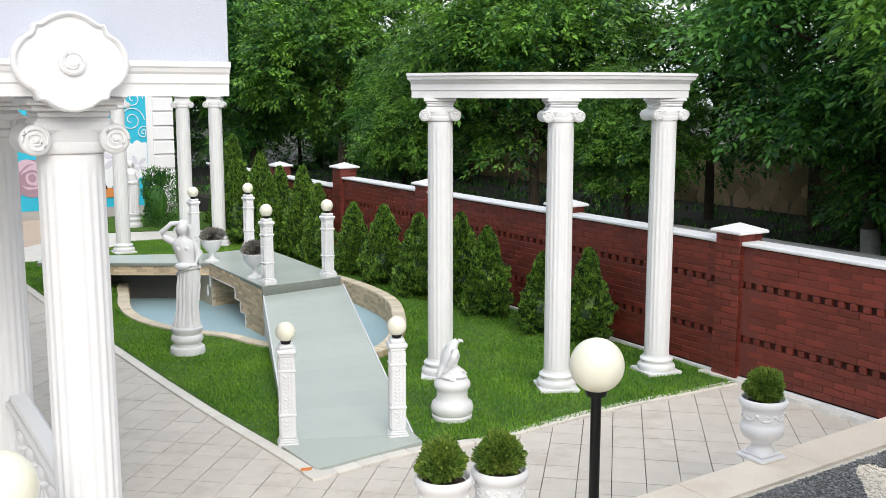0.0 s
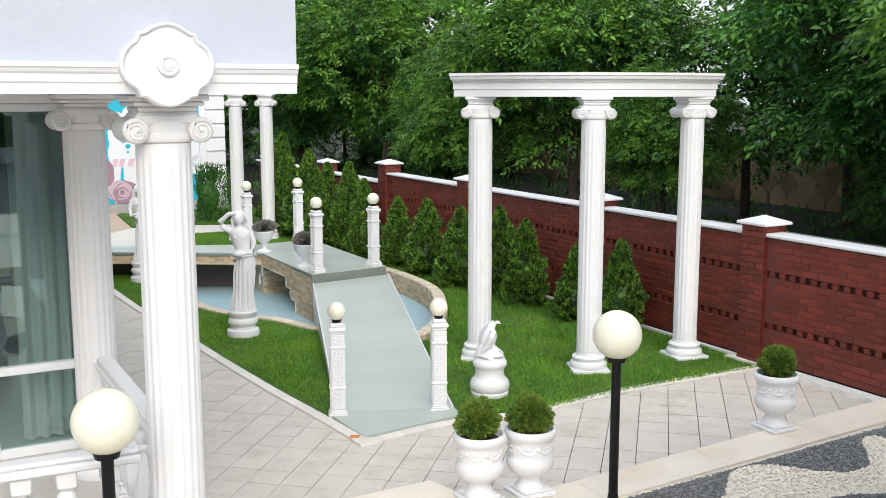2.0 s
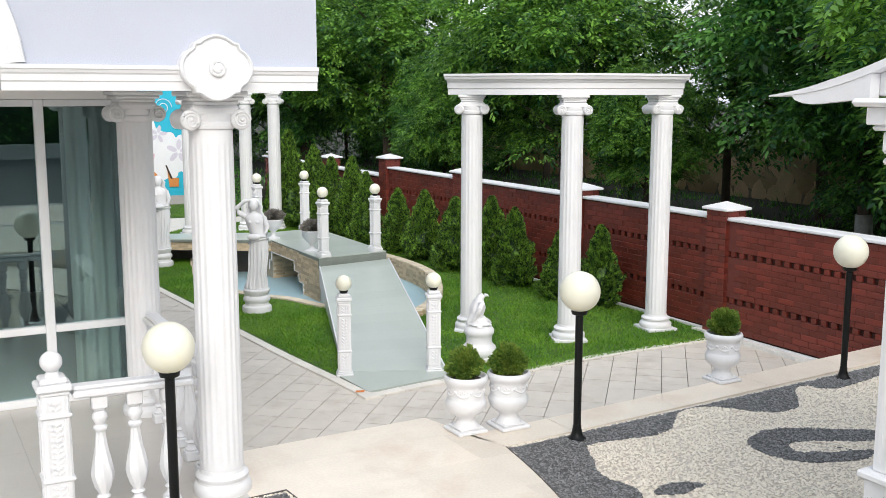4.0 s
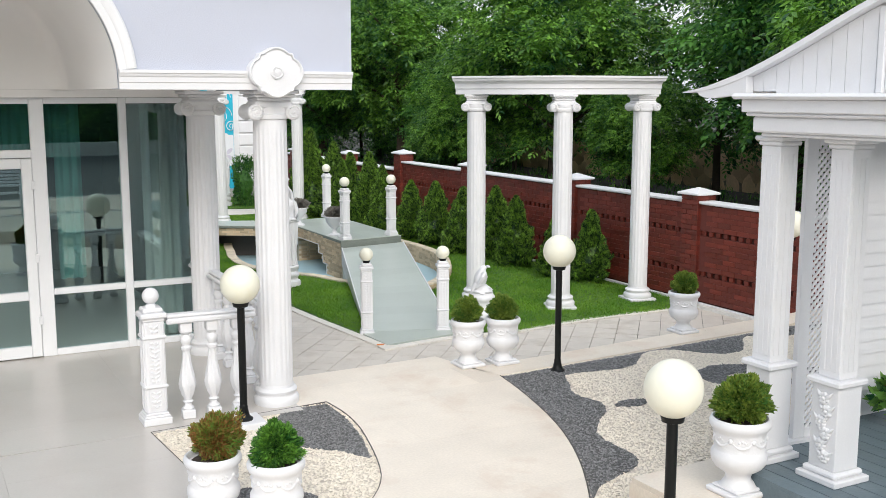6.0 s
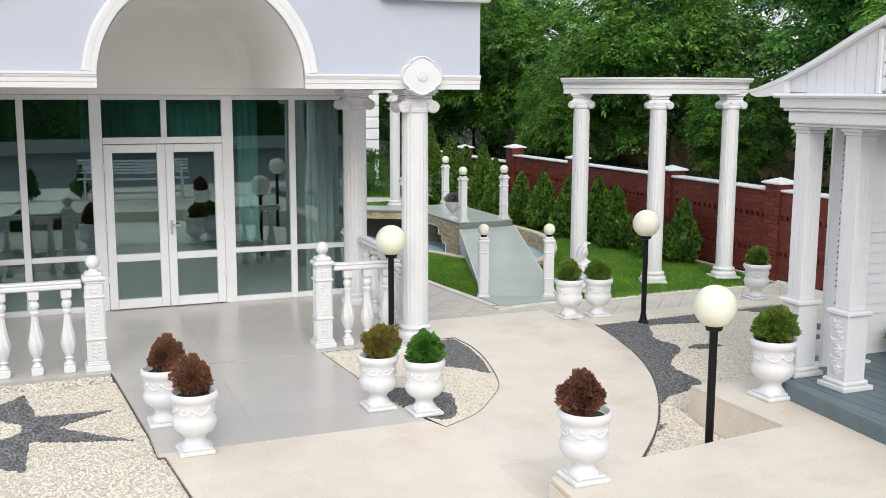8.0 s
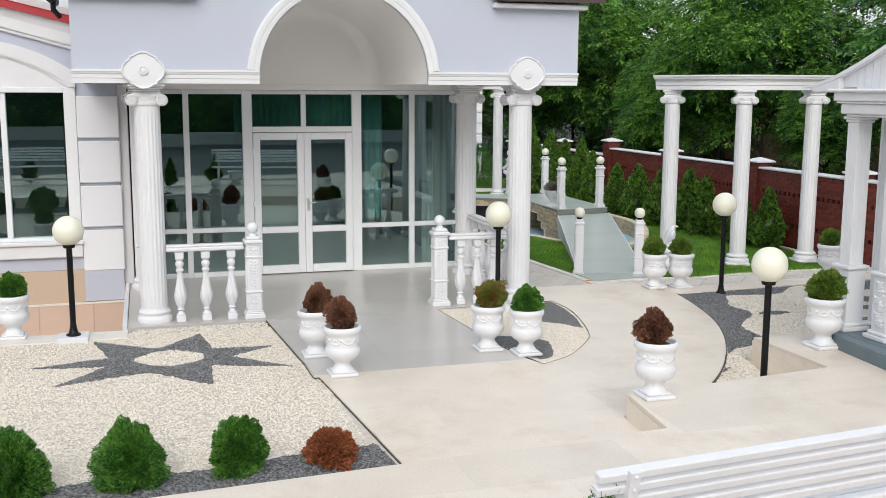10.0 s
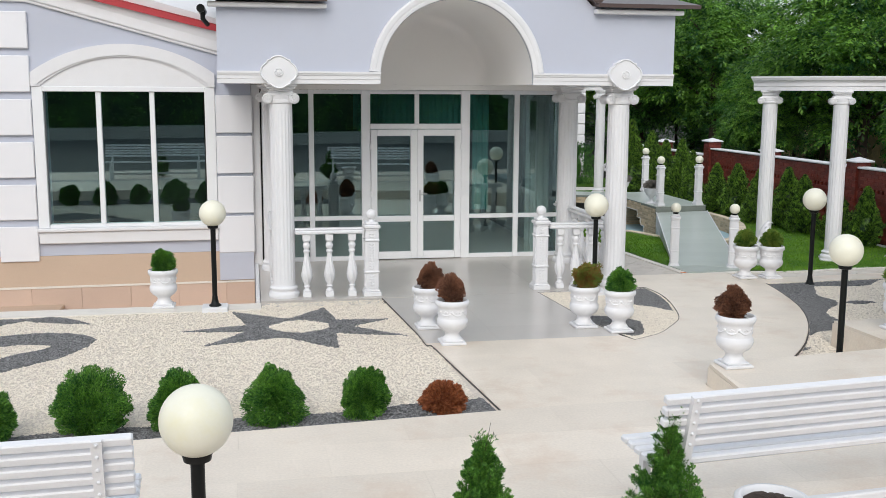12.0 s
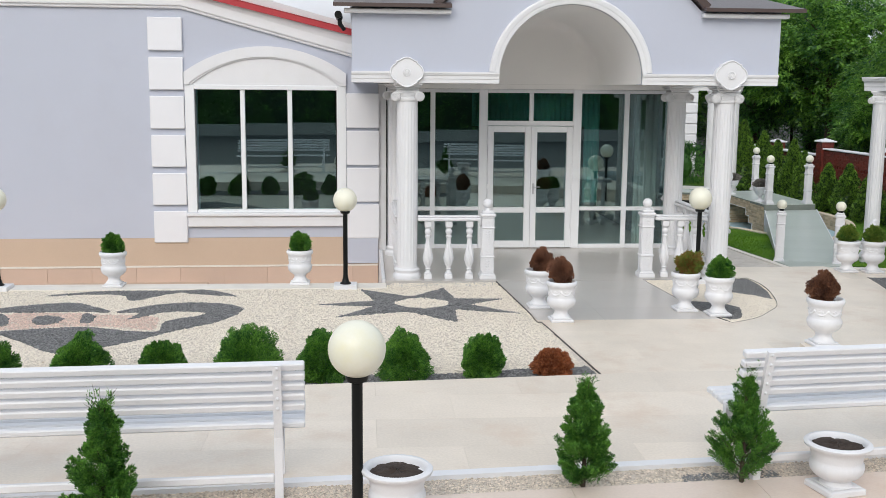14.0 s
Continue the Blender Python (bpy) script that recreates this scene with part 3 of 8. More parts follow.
east_sheet = draped(east, 0.0, -0.5)
solid("stone_bed", east_sheet, WGRAVEL, "sloping bed of white stones", "gravel", kind="structure")
grey_e = [(x + 0.02, y) for x, y in path_curve if y > -6.4] + ragged([(3.3, -6.15), (3.57, -5.67), (3.9, -5.43), (4.38, -5.15), (4.42, -4.57), (4.92, -4.03), (4.86, -3.65), (4.99, -3.37), (5.17, -3.11), (5.71, -3.18), (5.99, -3.11), (6.28, -2.86), (6.57, -2.81), (6.76, -2.94), (6.93, -3.13), (7.19, -3.25), (7.43, -3.16), (7.72, -2.85), (7.92, -2.8), (8.14, -3.0), (9.75, -3.0)], 0.008, 22, 4)[:-4] + [(9.75, -2.62), (4.6, -2.9)]
grey_f = ragged([(6.25, -3.78), (6.33, -3.62), (6.63, -3.5), (6.9, -3.57), (7.3, -3.8), (7.6, -4.0), (7.5, -4.15), (7.0, -3.95), (6.76, -3.84), (6.6, -3.82), (6.52, -3.95), (6.8, -4.1), (7.1, -4.2), (6.9, -4.3), (6.5, -4.2), (6.3, -4.0)], 0.012, 23, 4)
grey_g = ragged([(5.0, -4.06), (5.22, -3.98), (5.42, -4.1), (5.15, -4.16)], 0.012, 24)
for i, poly in enumerate((grey_e, grey_f, grey_g)):
    solid("dark_stone_patch", draped(poly, 0.006), DGRAVEL, "patch of fine dark grey stones along the path", "gravel", kind="structure")
    pebbles("dark_stones", poly, lambda x, y: east_z(x, y) + 0.006, 4200, 0.0095, DPEB, "fine dark grey stones along the path", 80 + i, (terrace,))
pebbles("white_stones", [p for p in east if p[0] < 9.0] + [(9.0, -5.9), (9.0, -2.7)], east_z, 3000, 0.0125, WPEB, "small white stones in the sloping bed", 85, (grey_e, grey_f, grey_g, terrace))

# ---- kerb, trench and wing of the house ----
slab("kerb_west", [(-13.5, -3.47), (-2.5, -3.44), (-2.5, -3.08), (-13.5, -3.1)], -0.9, 0.0, KERB, "pale stone kerb along the stone bed", "kerb")
slab("trench_floor", [(-13.5, -3.1), (-2.5, -3.08), (-2.5, 0.3), (-13.5, 0.3)], -1.1, -0.72, PEACH, "peach tiled sunken strip along the wing", "paving")
WY = -0.25  # wing front
for x0, x1 in ((-13.4, -8.67), (-7.93, -5.35)):
    solid("trench_step", Shape().box(x0, x1, -1.0, WY - 0.045, -0.72, -0.49, 0.01), PEACH, "low peach tiled step in the sunken strip", "step", kind="structure")
solid("porch_kerb", Shape().box(-2.56, -2.505, -2.95, -0.24, -0.72, 0.03, 0.008), WHITE, "white kerb along the porch edge", "kerb", kind="structure")
before_wing = set(scene.objects)


def cornice_z(x):
    return 3.872 if x <= -5.67 else 3.872 - 0.268 * (x + 5.67)


win = (-5.495, -3.245, 0.67, 2.625)
wing = Shape()
cols = [-13.5, -5.67, win[0], win[1], -2.575]
levels = [[0.238, win[2], win[3], cornice_z(x)] for x in cols]
cells = {(i, k) for i in range(4) for k in range(3)} - {(2, 1)}
faces = []


def corner(i, k, back):
    return (i * 4 + k) * 2 + back


for i, k in sorted(cells):
    a, b, c, d = (i, k), (i + 1, k), (i + 1, k + 1), (i, k + 1)
    faces.append([corner(*q, 0) for q in (a, b, c, d)])
    faces.append([corner(*q, 1) for q in (d, c, b, a)])
    for (p, q), beside in (((a, b), (i, k - 1)), ((b, c), (i + 1, k)), ((c, d), (i, k + 1)), ((d, a), (i - 1, k))):
        if beside not in cells:
            faces.append([corner(*q, 0), corner(*p, 0), corner(*p, 1), corner(*q, 1)])
wing.add([(x, y, z) for x, zs in zip(cols, levels) for z in zs for y in (WY, WY + 0.35)], faces)
solid("wall_west_wing", wing, LAVENDER, "lavender stucco wing wall with a wide arched window", "wall", kind="structure")
solid("wing_corner", Shape().box(-2.574, -2.44, WY + 0.02, WY + 0.3, -0.72, 2.745, 0.01), WHITE, "white corner strip between wing and porch", "wall", kind="structure")
solid("plinth_wall", Shape().box(-13.5, -2.575, WY - 0.02, WY + 0.33, -0.72, 0.235), PEACH, "peach clad base of the wing wall", "wall", kind="structure")
base_tiles = thing("plinth_tiles", "rose-beige cladding tiles along the foot of the wing wall", "wall", kind="structure")
for i in range(16):
    x = -13.5 + i * 0.70
    if x < -2.6:
        part("tile", Shape().box(x + 0.002, min(x + 0.698, -2.576), WY - 0.03, WY - 0.0205, -0.71, -0.245, 0.002), ROSETILE, base_tiles)
solid("plinth_trim", Shape().box(-13.5, -2.576, WY - 0.04, WY - 0.021, -0.243, -0.215), KERB, "thin pale line along the peach base", "trim", kind="structure")

solid("wing_pier", Shape().box(-3.09, -2.5755, WY - 0.05, WY - 0.0205, -0.2, 0.2165).box(-3.09, -2.5755, WY - 0.018, WY - 0.001, 0.2165, 0.238), LAVENDER, "lavender stucco foot of the corner pier", "wall", kind="structure")

# cornice swept over the wing
cor = Shape()
prof = [(0, 0), (0.04, 0), (0.05, 0.014), (0.05, 0.04), (0.08, 0.052), (0.085, 0.07), (0.085, 0.195), (0.18, 0.515), (0, 0.515)]
xs = [-13.5, -9.0] + [round(-6.7 + 0.1 * i, 3) for i in range(42)] + [-2.575]
cp = [(x, WY, cornice_z(x)) for x in xs]
cor.sweep(prof, cp, [((0, -1, 0), (0, 0, 1))] * len(cp))
solid("cornice", cor, WHITE, "white moulded cornice dipping over the window", "cornice", kind="structure")
red = Shape()
rp = [(x, WY - 0.19, 3.54 + (-3.21 - x) * 0.237) for x in xs if -6.8 < x < -2.97]
red.sweep([(0, 0), (0, 0.09), (0.014, 0.098), (-0.09, 0.115), (-0.09, 0.0)], rp, [((0, -1, 0), (0, 0, 1))] * len(rp))
solid("roof_west", red, ROOFRED, "red metal roof edge over the wing", "roof", kind="structure")

# pale boarded gable behind the red edge
wr = Shape()
wr.sweep([(-0.091, 0.012), (-0.091, 0.08), (-2.4, 0.75), (-2.4, 0.65)], rp, [((0, -1, 0), (0, 0, 1))] * len(rp))
solid("roof_sheet", wr, WHITE, "white ribbed roof sheet above the red edge", "roof", kind="structure")
gable = thing("attic_wall", "white boarded attic wall behind the red roof edge", "wall", kind="structure")
for i in range(32):
    part("board", Shape().box(-7.2, -2.2, 2.16, 2.2, 3.43 + i * 0.064, 3.43 + i * 0.064 + 0.052, 0.004), WHITE, gable)
part("backing", Shape().box(-7.2, -2.2, 2.205, 2.4, 3.0, 5.6), WHITE, gable)

# quoins
qm = Shape().box(0, 0.533, -0.055, 0.0, 0, 0.515, 0.012).mesh("quoin_block", QUOIN)
quoins = thing("quoin_strip", "column of raised white corner blocks on the stucco wall", "quoins", "raised blocks on the house corners", (-6.19, WY - 0.002, 0.165))
for i in range(6):
    part("block", qm, QUOIN, quoins, m=pose(0, 0, i * 0.612))
quoins2 = thing("quoin_strip", "column of raised pale blocks beside the porch", "quoins", "raised blocks on the house corners", (-3.09, WY - 0.002, 0.218))
qm2 = Shape().box(0, 0.535, -0.055, 0.0, 0, 0.56, 0.012).mesh("quoin_block", QUOIN)
for i in range(4):
    part("block", qm2, QUOIN, quoins2, m=pose(0, 0, i * 0.602))

# wing window
w = thing("window_1", "wide three-part window with white frame and dark reflecting glass", "window", kind="structure")
fr = Shape()
x0, x1, z0, z1 = win
fr.box(x0 - 0.15, x0, WY - 0.05, WY + 0.12, z0 - 0.02, z1 + 0.075, 0.008)
fr.box(x1, x1 + 0.15, WY - 0.05, WY + 0.12, z0 - 0.02, z1 + 0.075, 0.008)
fr.box(x0, x1, WY - 0.05, WY + 0.12, z1, z1 + 0.075, 0.008)
fr.box(x0, x1, WY - 0.03, WY + 0.12, z0 - 0.02, z0 + 0.028, 0.006)
part("window_frame", fr, PVC, w)
for k in (1, 2):
    xm = x0 + (x1 - x0) * k / 3
    part("mullion", Shape().box(xm - 0.036, xm + 0.036, WY - 0.02, WY + 0.10, z0 + 0.029, z1, 0.006), PVC, w)
for k in range(3):
    a, b = x0 + (x1 - x0) * k / 3, x0 + (x1 - x0) * (k + 1) / 3
    half_w = (b - a) / 2 - 0.02
    p = part("pane", Shape().box(-half_w, half_w, -0.004, 0.004, -(z1 - z0) / 2 + 0.015, (z1 - z0) / 2), GLASS, w, "dark reflecting glass", m=pose((a + b) / 2, WY + 0.044, (z0 + z1) / 2 + 0.005, 0.6 + 0.04 * (k - 1), 0, 0.1 - 0.06 * k))
    p.visible_shadow = False
sill = Shape()
sill.box(x0 - 0.17, x1 + 0.17, WY - 0.11, WY + 0.02, z0 - 0.075, z0 - 0.021, 0.012)
sill.box(x0 - 0.15, x1 + 0.15, WY - 0.07, WY + 0.0, z0 - 0.25, z0 - 0.0755, 0.012)
part("window_sill", sill, WHITE, w)
# segmental hood that springs from the outer corners of the frame
cx, foot = (x0 + x1) / 2, z1 + 0.0755


def arc(half, low, rise):
    """Points of a segmental arch over the window with upright shoulders, from its left foot to the right one."""
    radius = (half * half + rise * rise) / (2 * rise)
    am = math.asin(half / radius)
    line = [(cx + radius * math.sin(-am + 2 * am * i / 32), low + rise - radius + radius * math.cos(-am + 2 * am * i / 32)) for i in range(33)]
    return [(cx - half, foot)] + line + [(cx + half, foot)]


def arch_band(outer_line, inner_line, y0, y1):
    s_ = Shape()
    k_ = len(outer_line)
    v = [(x, y, z) for line in (outer_line, inner_line) for y in (y0, y1) for x, z in line]
    f = []
    for i in range(k_ - 1):
        f += [(i, i + 1, 2 * k_ + i + 1, 2 * k_ + i), (k_ + i + 1, k_ + i, 3 * k_ + i, 3 * k_ + i + 1), (i + 1, i, k_ + i, k_ + i + 1), (2 * k_ + i, 2 * k_ + i + 1, 3 * k_ + i + 1, 3 * k_ + i)]
    f += [(0, 2 * k_, 3 * k_, k_), (k_ - 1, 2 * k_ - 1, 4 * k_ - 1, 3 * k_ - 1)]
    return s_.add(v, f)


part("window_hood", arch_band(arc(1.278, 2.895, 0.415), arc(1.19, 2.735, 0.41), WY - 0.075, WY), WHITE, w, "white segmental arch moulding")
part("hood_lip", arch_band(arc(1.19, 2.735, 0.41), arc(1.15, 2.72, 0.405), WY - 0.055, WY), WHITE, w, "narrow inner lip of the arch")
tp = arc(1.149, 2.72, 0.405)
k = len(tp)
ty = Shape()
ty.add([(x, WY - 0.03, z) for x, z in tp] + [(x, WY + 0.0, z) for x, z in tp], [tuple(range(k - 1, -1, -1)), tuple(range(k, 2 * k))] + [(i, (i + 1) % k, k + (i + 1) % k, k + i) for i in range(k)])
part("tympanum", ty, WHITE, w, "plain white arched panel")
solid("wing_room", Shape().box(-8.5, -2.60, WY + 3.2, WY + 3.3, -0.1, 3.0).box(-8.5, -2.60, WY + 0.36, WY + 3.2, -0.1, 0.0).box(-8.5, -2.60, WY + 0.36, WY + 3.2, 2.9, 3.0).box(-8.6, -8.5, WY + 0.36, WY + 3.3, -0.1, 3.0).box(-2.60, -2.51, WY + 0.36, WY + 3.3, -0.1, 3.0), INTERIOR, "room behind the wing window, its dimness put into the colour", "room", kind="structure")

# the wing stands slightly askew to the portico
askew = pose(-2.575, WY, 0, 0, 0, 1.65) @ pose(2.575, -WY, 0)
for ob in [o for o in scene.objects if o not in before_wing and o.parent is None]:
    ob.matrix_basis = askew @ ob.matrix_basis

# ---- portico ----
PX0, PX1, PY = -2.96, 3.0, -2.87
ACX, AR, AZ = 0.055, 1.0, 2.82
front = Shape()
outer = [(PX0, 2.745), (PX0, 3.76), (-1.75, 3.76), (0.05, 5.5), (1.85, 3.76), (PX1, 3.76), (PX1, 2.745)]
arch = [(ACX + AR, 2.745)] + [(ACX + AR * math.cos(math.pi * i / 40), AZ + AR * math.sin(math.pi * i / 40)) for i in range(41)] + [(ACX - AR, 2.745)]
ring = outer + arch
k = len(ring)


def sheet_xz(shape, ring, y0, y1):
    """A flat body in the x-z plane with thickness along y."""
    k = len(ring)
    return shape.add([(x, y0, z) for x, z in ring] + [(x, y1, z) for x, z in ring],
                     [tuple(range(k)), tuple(range(2 * k - 1, k - 1, -1))] + [(i, (i + 1) % k, k + (i + 1) % k, k + i) for i in range(k)])


sheet_xz(front, ring, PY, PY + 0.3)
solid("wall_portico", front, LAVENDER, "lavender stucco portico front with a round arch", "wall", kind="structure")
solid("portico_side", Shape().box(PX0, PX0 + 0.3, PY + 0.301, 0.3, 2.745, 3.76).box(PX1 - 0.3, PX1, PY + 0.301, 0.3, 2.745, 3.76), LAVENDER, "lavender stucco sides of the portico", "wall", kind="structure")
ceil = Shape()
ceil.box(PX0 + 0.301, ACX - AR - 0.002, PY + 0.301, 0.3, 2.75, 2.9)
ceil.box(ACX + AR + 0.002, PX1 - 0.301, PY + 0.301, 0.3, 2.75, 2.9)
solid("ceiling", ceil, CREAM, "plain pale portico ceiling", "ceiling", kind="structure")
vault = Shape()
VR = AR - 0.006
vp = [(ACX + VR, 2.75)] + [(ACX + VR * math.cos(math.pi * i / 40), AZ + VR * math.sin(math.pi * i / 40)) for i in range(41)] + [(ACX - VR, 2.75)]
k = len(vp)
# the vault closes in a rounded back
rows = [(1.0, PY + 0.004)] + [(1 - 0.18 * (1 - math.cos(math.pi / 12 * j)), -0.35 + 0.2 * math.sin(math.pi / 12 * j)) for j in range(7)]
vault.add([(ACX + (x - ACX) * r, y, AZ - 0.07 + (z - AZ + 0.07) * r) for r, y in rows for x, z in vp],
          [(j * k + i, j * k + i + 1, (j + 1) * k + i + 1, (j + 1) * k + i) for j in range(7) for i in range(k - 1)] + [tuple(7 * k + i for i in range(k))])
solid("ceiling_vault", vault, CREAM, "smooth pale barrel vault over the entrance", "ceiling", kind="structure", smooth=40)
solid("wall_above_glass", Shape().box(-2.4, 2.4, -0.145, -0.03, 2.672, 2.749).box(-2.4, 2.4, 0.06, 0.3, 2.672, 4.0), CREAM, "plain band above the entrance glazing", "wall", kind="structure")
# entablature bands and arch moulding
ent = [(0, 0), (0.03, 0), (0.032, 0.05), (0.04, 0.058), (0.042, 0.095), (0.052, 0.106), (0.058, 0.122), (0.066, 0.128), (0.066, 0.152), (0.0, 0.152)]
for a, b in ((PX0 - 0.006, ACX - AR), (ACX + AR, PX1 - 0.012)):
    s = Shape()
    s.sweep(ent, [(a, PY, 2.742), (b, PY, 2.742)], [((0, -1, 0), (0, 0, 1))] * 2)
    solid("entablature", s, WHITE, "white moulded band under the portico wall", "moulding", kind="structure")
s = Shape()
pts = [(ACX + AR, PY, 2.894)] + [(ACX + AR * math.cos(math.pi * i / 48), PY, AZ + AR * math.sin(math.pi * i / 48)) for i in range(2, 47)] + [(ACX - AR, PY, 2.894)]
frs = []
for x, y, z in pts:
    d = Vector((x - ACX, 0, max(z - AZ, 0.0))).normalized()
    frs.append(((0, -1, 0), tuple(d)))
s.sweep([(0, 0), (0.038, 0), (0.044, 0.01), (0.046, 0.055), (0.052, 0.064), (0.056, 0.08), (0.06, 0.115), (0.052, 0.132), (0.036, 0.14), (0, 0.14)], pts, frs)
solid("arch_moulding", s, WHITE, "white moulding round the entrance arch", "moulding", kind="structure", smooth=30)
# eaves and gable roof
for a, b in ((-3.2, -1.62), (1.86, 3.26)):
    e = Shape()
    e.box(max(a, PX0 - 0.1), min(b, PX1 + 0.07), PY - 0.13, PY, 3.66, 3.72, 0.01)
    solid("eave", e, WHITE, "white eave board under the brown roof", "eave", kind="structure")
    e = Shape()
    e.add([(a, PY - 0.22, 3.735), (b, PY - 0.22, 3.735), (b, 0.4, 4.3), (a, 0.4, 4.3), (a, PY - 0.22, 3.785), (b, PY - 0.22, 3.785), (b, 0.4, 4.38), (a, 0.4, 4.38)],
          [(0, 3, 2, 1), (4, 5, 6, 7), (0, 1, 5, 4), (1, 2, 6, 5), (2, 3, 7, 6), (3, 0, 4, 7)])
    solid("roof_eave", e, ROOFBROWN, "dark brown metal roof edge", "roof", kind="structure")
g = Shape()
g.sweep([(-0.12, 0.0), (3.2, 0.0), (3.2, 0.10), (-0.12, 0.10)], [(-1.785, PY, 3.76), (0.05, PY, 5.54)], [((0, 1, 0), (-0.696, 0, 0.718))] * 2)
g.sweep([(-0.12, 0.0), (3.2, 0.0), (3.2, 0.10), (-0.12, 0.10)], [(1.885, PY, 3.76), (0.05, PY, 5.54)], [((0, 1, 0), (0.696, 0, 0.718))] * 2)
solid("roof_gable", g, ROOFBROWN, "dark brown gable roof of the portico", "roof", kind="structure")
gutter = thing("gutter", "black rain gutter end with a short downpipe", "gutter", at=(-3.14, -2.9, 3.62))
part("channel", Shape().tube([(0, 0.0, 0.02), (0, 0.6, 0.02)], 0.05, 12), BLACK, gutter)
part("downpipe", Shape().tube([(0.02, 0.1, 0.0), (0.02, 0.1, -0.10), (0.07, 0.22, -0.16)], 0.03, 10), BLACK, gutter)

# glazed entrance wall
gl = thing("entrance_glazing", "white framed glass wall with double doors and dark reflecting panes", "glass wall", kind="structure")
FX = [-2.36, -1.665, -0.82, 0.765, 1.605, 2.36]


def bar(x0, x1, z0, z1, y0=-0.03, y1=0.05, name="bar", parent=gl):
    return part(name, Shape().box(x0, x1, y0, y1, z0, z1, 0.006), PVC, parent)


def pane(x0, x1, z0, z1, parent=gl, y=0.006):
    wobble = 0.06 * math.sin(7.3 * x0 + 3.1 * z0)
    p = part("pane", Shape().box(-(x1 - x0) / 2, (x1 - x0) / 2, -0.004, 0.004, -(z1 - z0) / 2, (z1 - z0) / 2), GLASS, parent, "dark reflecting glass",
             m=pose((x0 + x1) / 2, y + 0.004, (z0 + z1) / 2, 0.32 + wobble, 0, 0.55 - wobble))
    p.visible_shadow = False
    return p


wd = [0.06, 0.04, 0.07, 0.07, 0.04, 0.06]
for x, h in zip(FX, wd):
    bar(x - h, x + h, 0.0, 2.67, name="mullion")
for i in (0, 1, 3, 4):
    a, b = FX[i] + wd[i] + 0.001, FX[i + 1] - wd[i + 1] - 0.001
    bar(a, b, 2.61, 2.67, name="head")
    bar(a, b, 0.0, 0.07, name="bottom_rail")
    bar(a, b, 0.645, 0.71, name="middle_rail")
    pane(a, b, 0.071, 0.644)
    pane(a, b, 0.711, 2.609)
a, b = FX[2] + 0.071, FX[3] - 0.071
bar(a, b, 2.61, 2.67, name="head")
bar(a, b, 2.07, 2.15, name="transom")
bar(-0.05, 0.02, 2.151, 2.609, name="mullion")
pane(a, -0.051, 2.151, 2.609)
pane(0.021, b, 2.151, 2.609)
for side, (c, d) in enumerate(((a + 0.003, -0.017), (-0.013, b - 0.003))):
    leaf = thing("door_leaf", "white framed glass door leaf, closed", "door", "entrance double doors", (0, 0, 0))
    for n2, x0, x1, z0, z1 in (("stile", c, c + 0.10, 0.012, 2.062), ("stile", d - 0.10, d, 0.012, 2.062), ("top_rail", c + 0.101, d - 0.101, 1.962, 2.062),
                               ("middle_rail", c + 0.101, d - 0.101, 0.61, 0.70), ("bottom_rail", c + 0.101, d - 0.101, 0.012, 0.13)):
        part(n2, Shape().box(x0, x1, -0.05, 0.04, z0, z1, 0.007), PVC, leaf)
    for z0, z1 in ((0.131, 0.609), (0.701, 1.961)):
        pane(c + 0.101, d - 0.101, z0, z1, leaf, -0.008)
    hx = c - 0.0 if side == 0 else d
    for z in (0.35, 1.0, 1.75):
        part("hinge", Shape().box(hx - 0.018, hx + 0.018, -0.07, -0.051, z, z + 0.09, 0.004), PVC, leaf)
    if side == 1:
        part("handle", Shape().box(c + 0.03, c + 0.06, -0.062, -0.051, 0.93, 1.11, 0.004).tube([(c + 0.045, -0.06, 1.05), (c + 0.045, -0.10, 1.05), (c + 0.15, -0.10, 1.05)], 0.009, 8), CHROME, leaf, "silver lever handle")
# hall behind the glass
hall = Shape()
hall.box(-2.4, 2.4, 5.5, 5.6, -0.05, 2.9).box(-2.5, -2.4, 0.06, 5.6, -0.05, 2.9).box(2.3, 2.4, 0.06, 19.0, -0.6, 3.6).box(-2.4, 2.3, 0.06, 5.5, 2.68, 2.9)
solid("hall", hall, INTERIOR, "hall behind the glass wall, its dimness put into the colour", "room", kind="structure")
slab("hall_floor", [(-2.4, 0.055), (2.3, 0.055), (2.3, 5.5), (-2.4, 5.5)], -0.9, -0.002, GREYFLOOR, "polished hall floor", "floor")


def curtain(x0, x1, y, z0, z1, seed, label, cloth=CURTAIN):
    rng = random.Random(seed)
    s = Shape()
    n = int((x1 - x0) / 0.012)
    xs_ = [x0 + (x1 - x0) * i / n for i in range(n + 1)]
    ph = rng.uniform(0, 6)
    def wave(x, z):
        return 0.035 * math.sin(x * 62 + ph + 0.8 * math.sin(x * 11)) * (0.6 + 0.4 * (z1 - z) / (z1 - z0))
    v = [(x, y + wave(x, z), z) for z in (z0, (z0 + z1) / 2, z1) for x in xs_]
    s.add(v, [(j * (n + 1) + i, j * (n + 1) + i + 1, (j + 1) * (n + 1) + i + 1, (j + 1) * (n + 1) + i) for j in range(2) for i in range(n)])
    return solid("curtain", s, cloth, label, "curtain", "curtains behind the glass wall", smooth=60)


curtain(-0.98, 0.95, 0.32, 2.05, 2.62, 6, "short teal pleated curtain behind the transom panes")
curtain(0.95, 1.22, 0.30, 0.75, 2.6, 1, "grey-green pleated curtain hanging behind the glass")
curtain(1.85, 2.25, 0.30, 0.03, 2.6, 2, "grey-beige pleated curtain hanging in the corner", DRAPE)


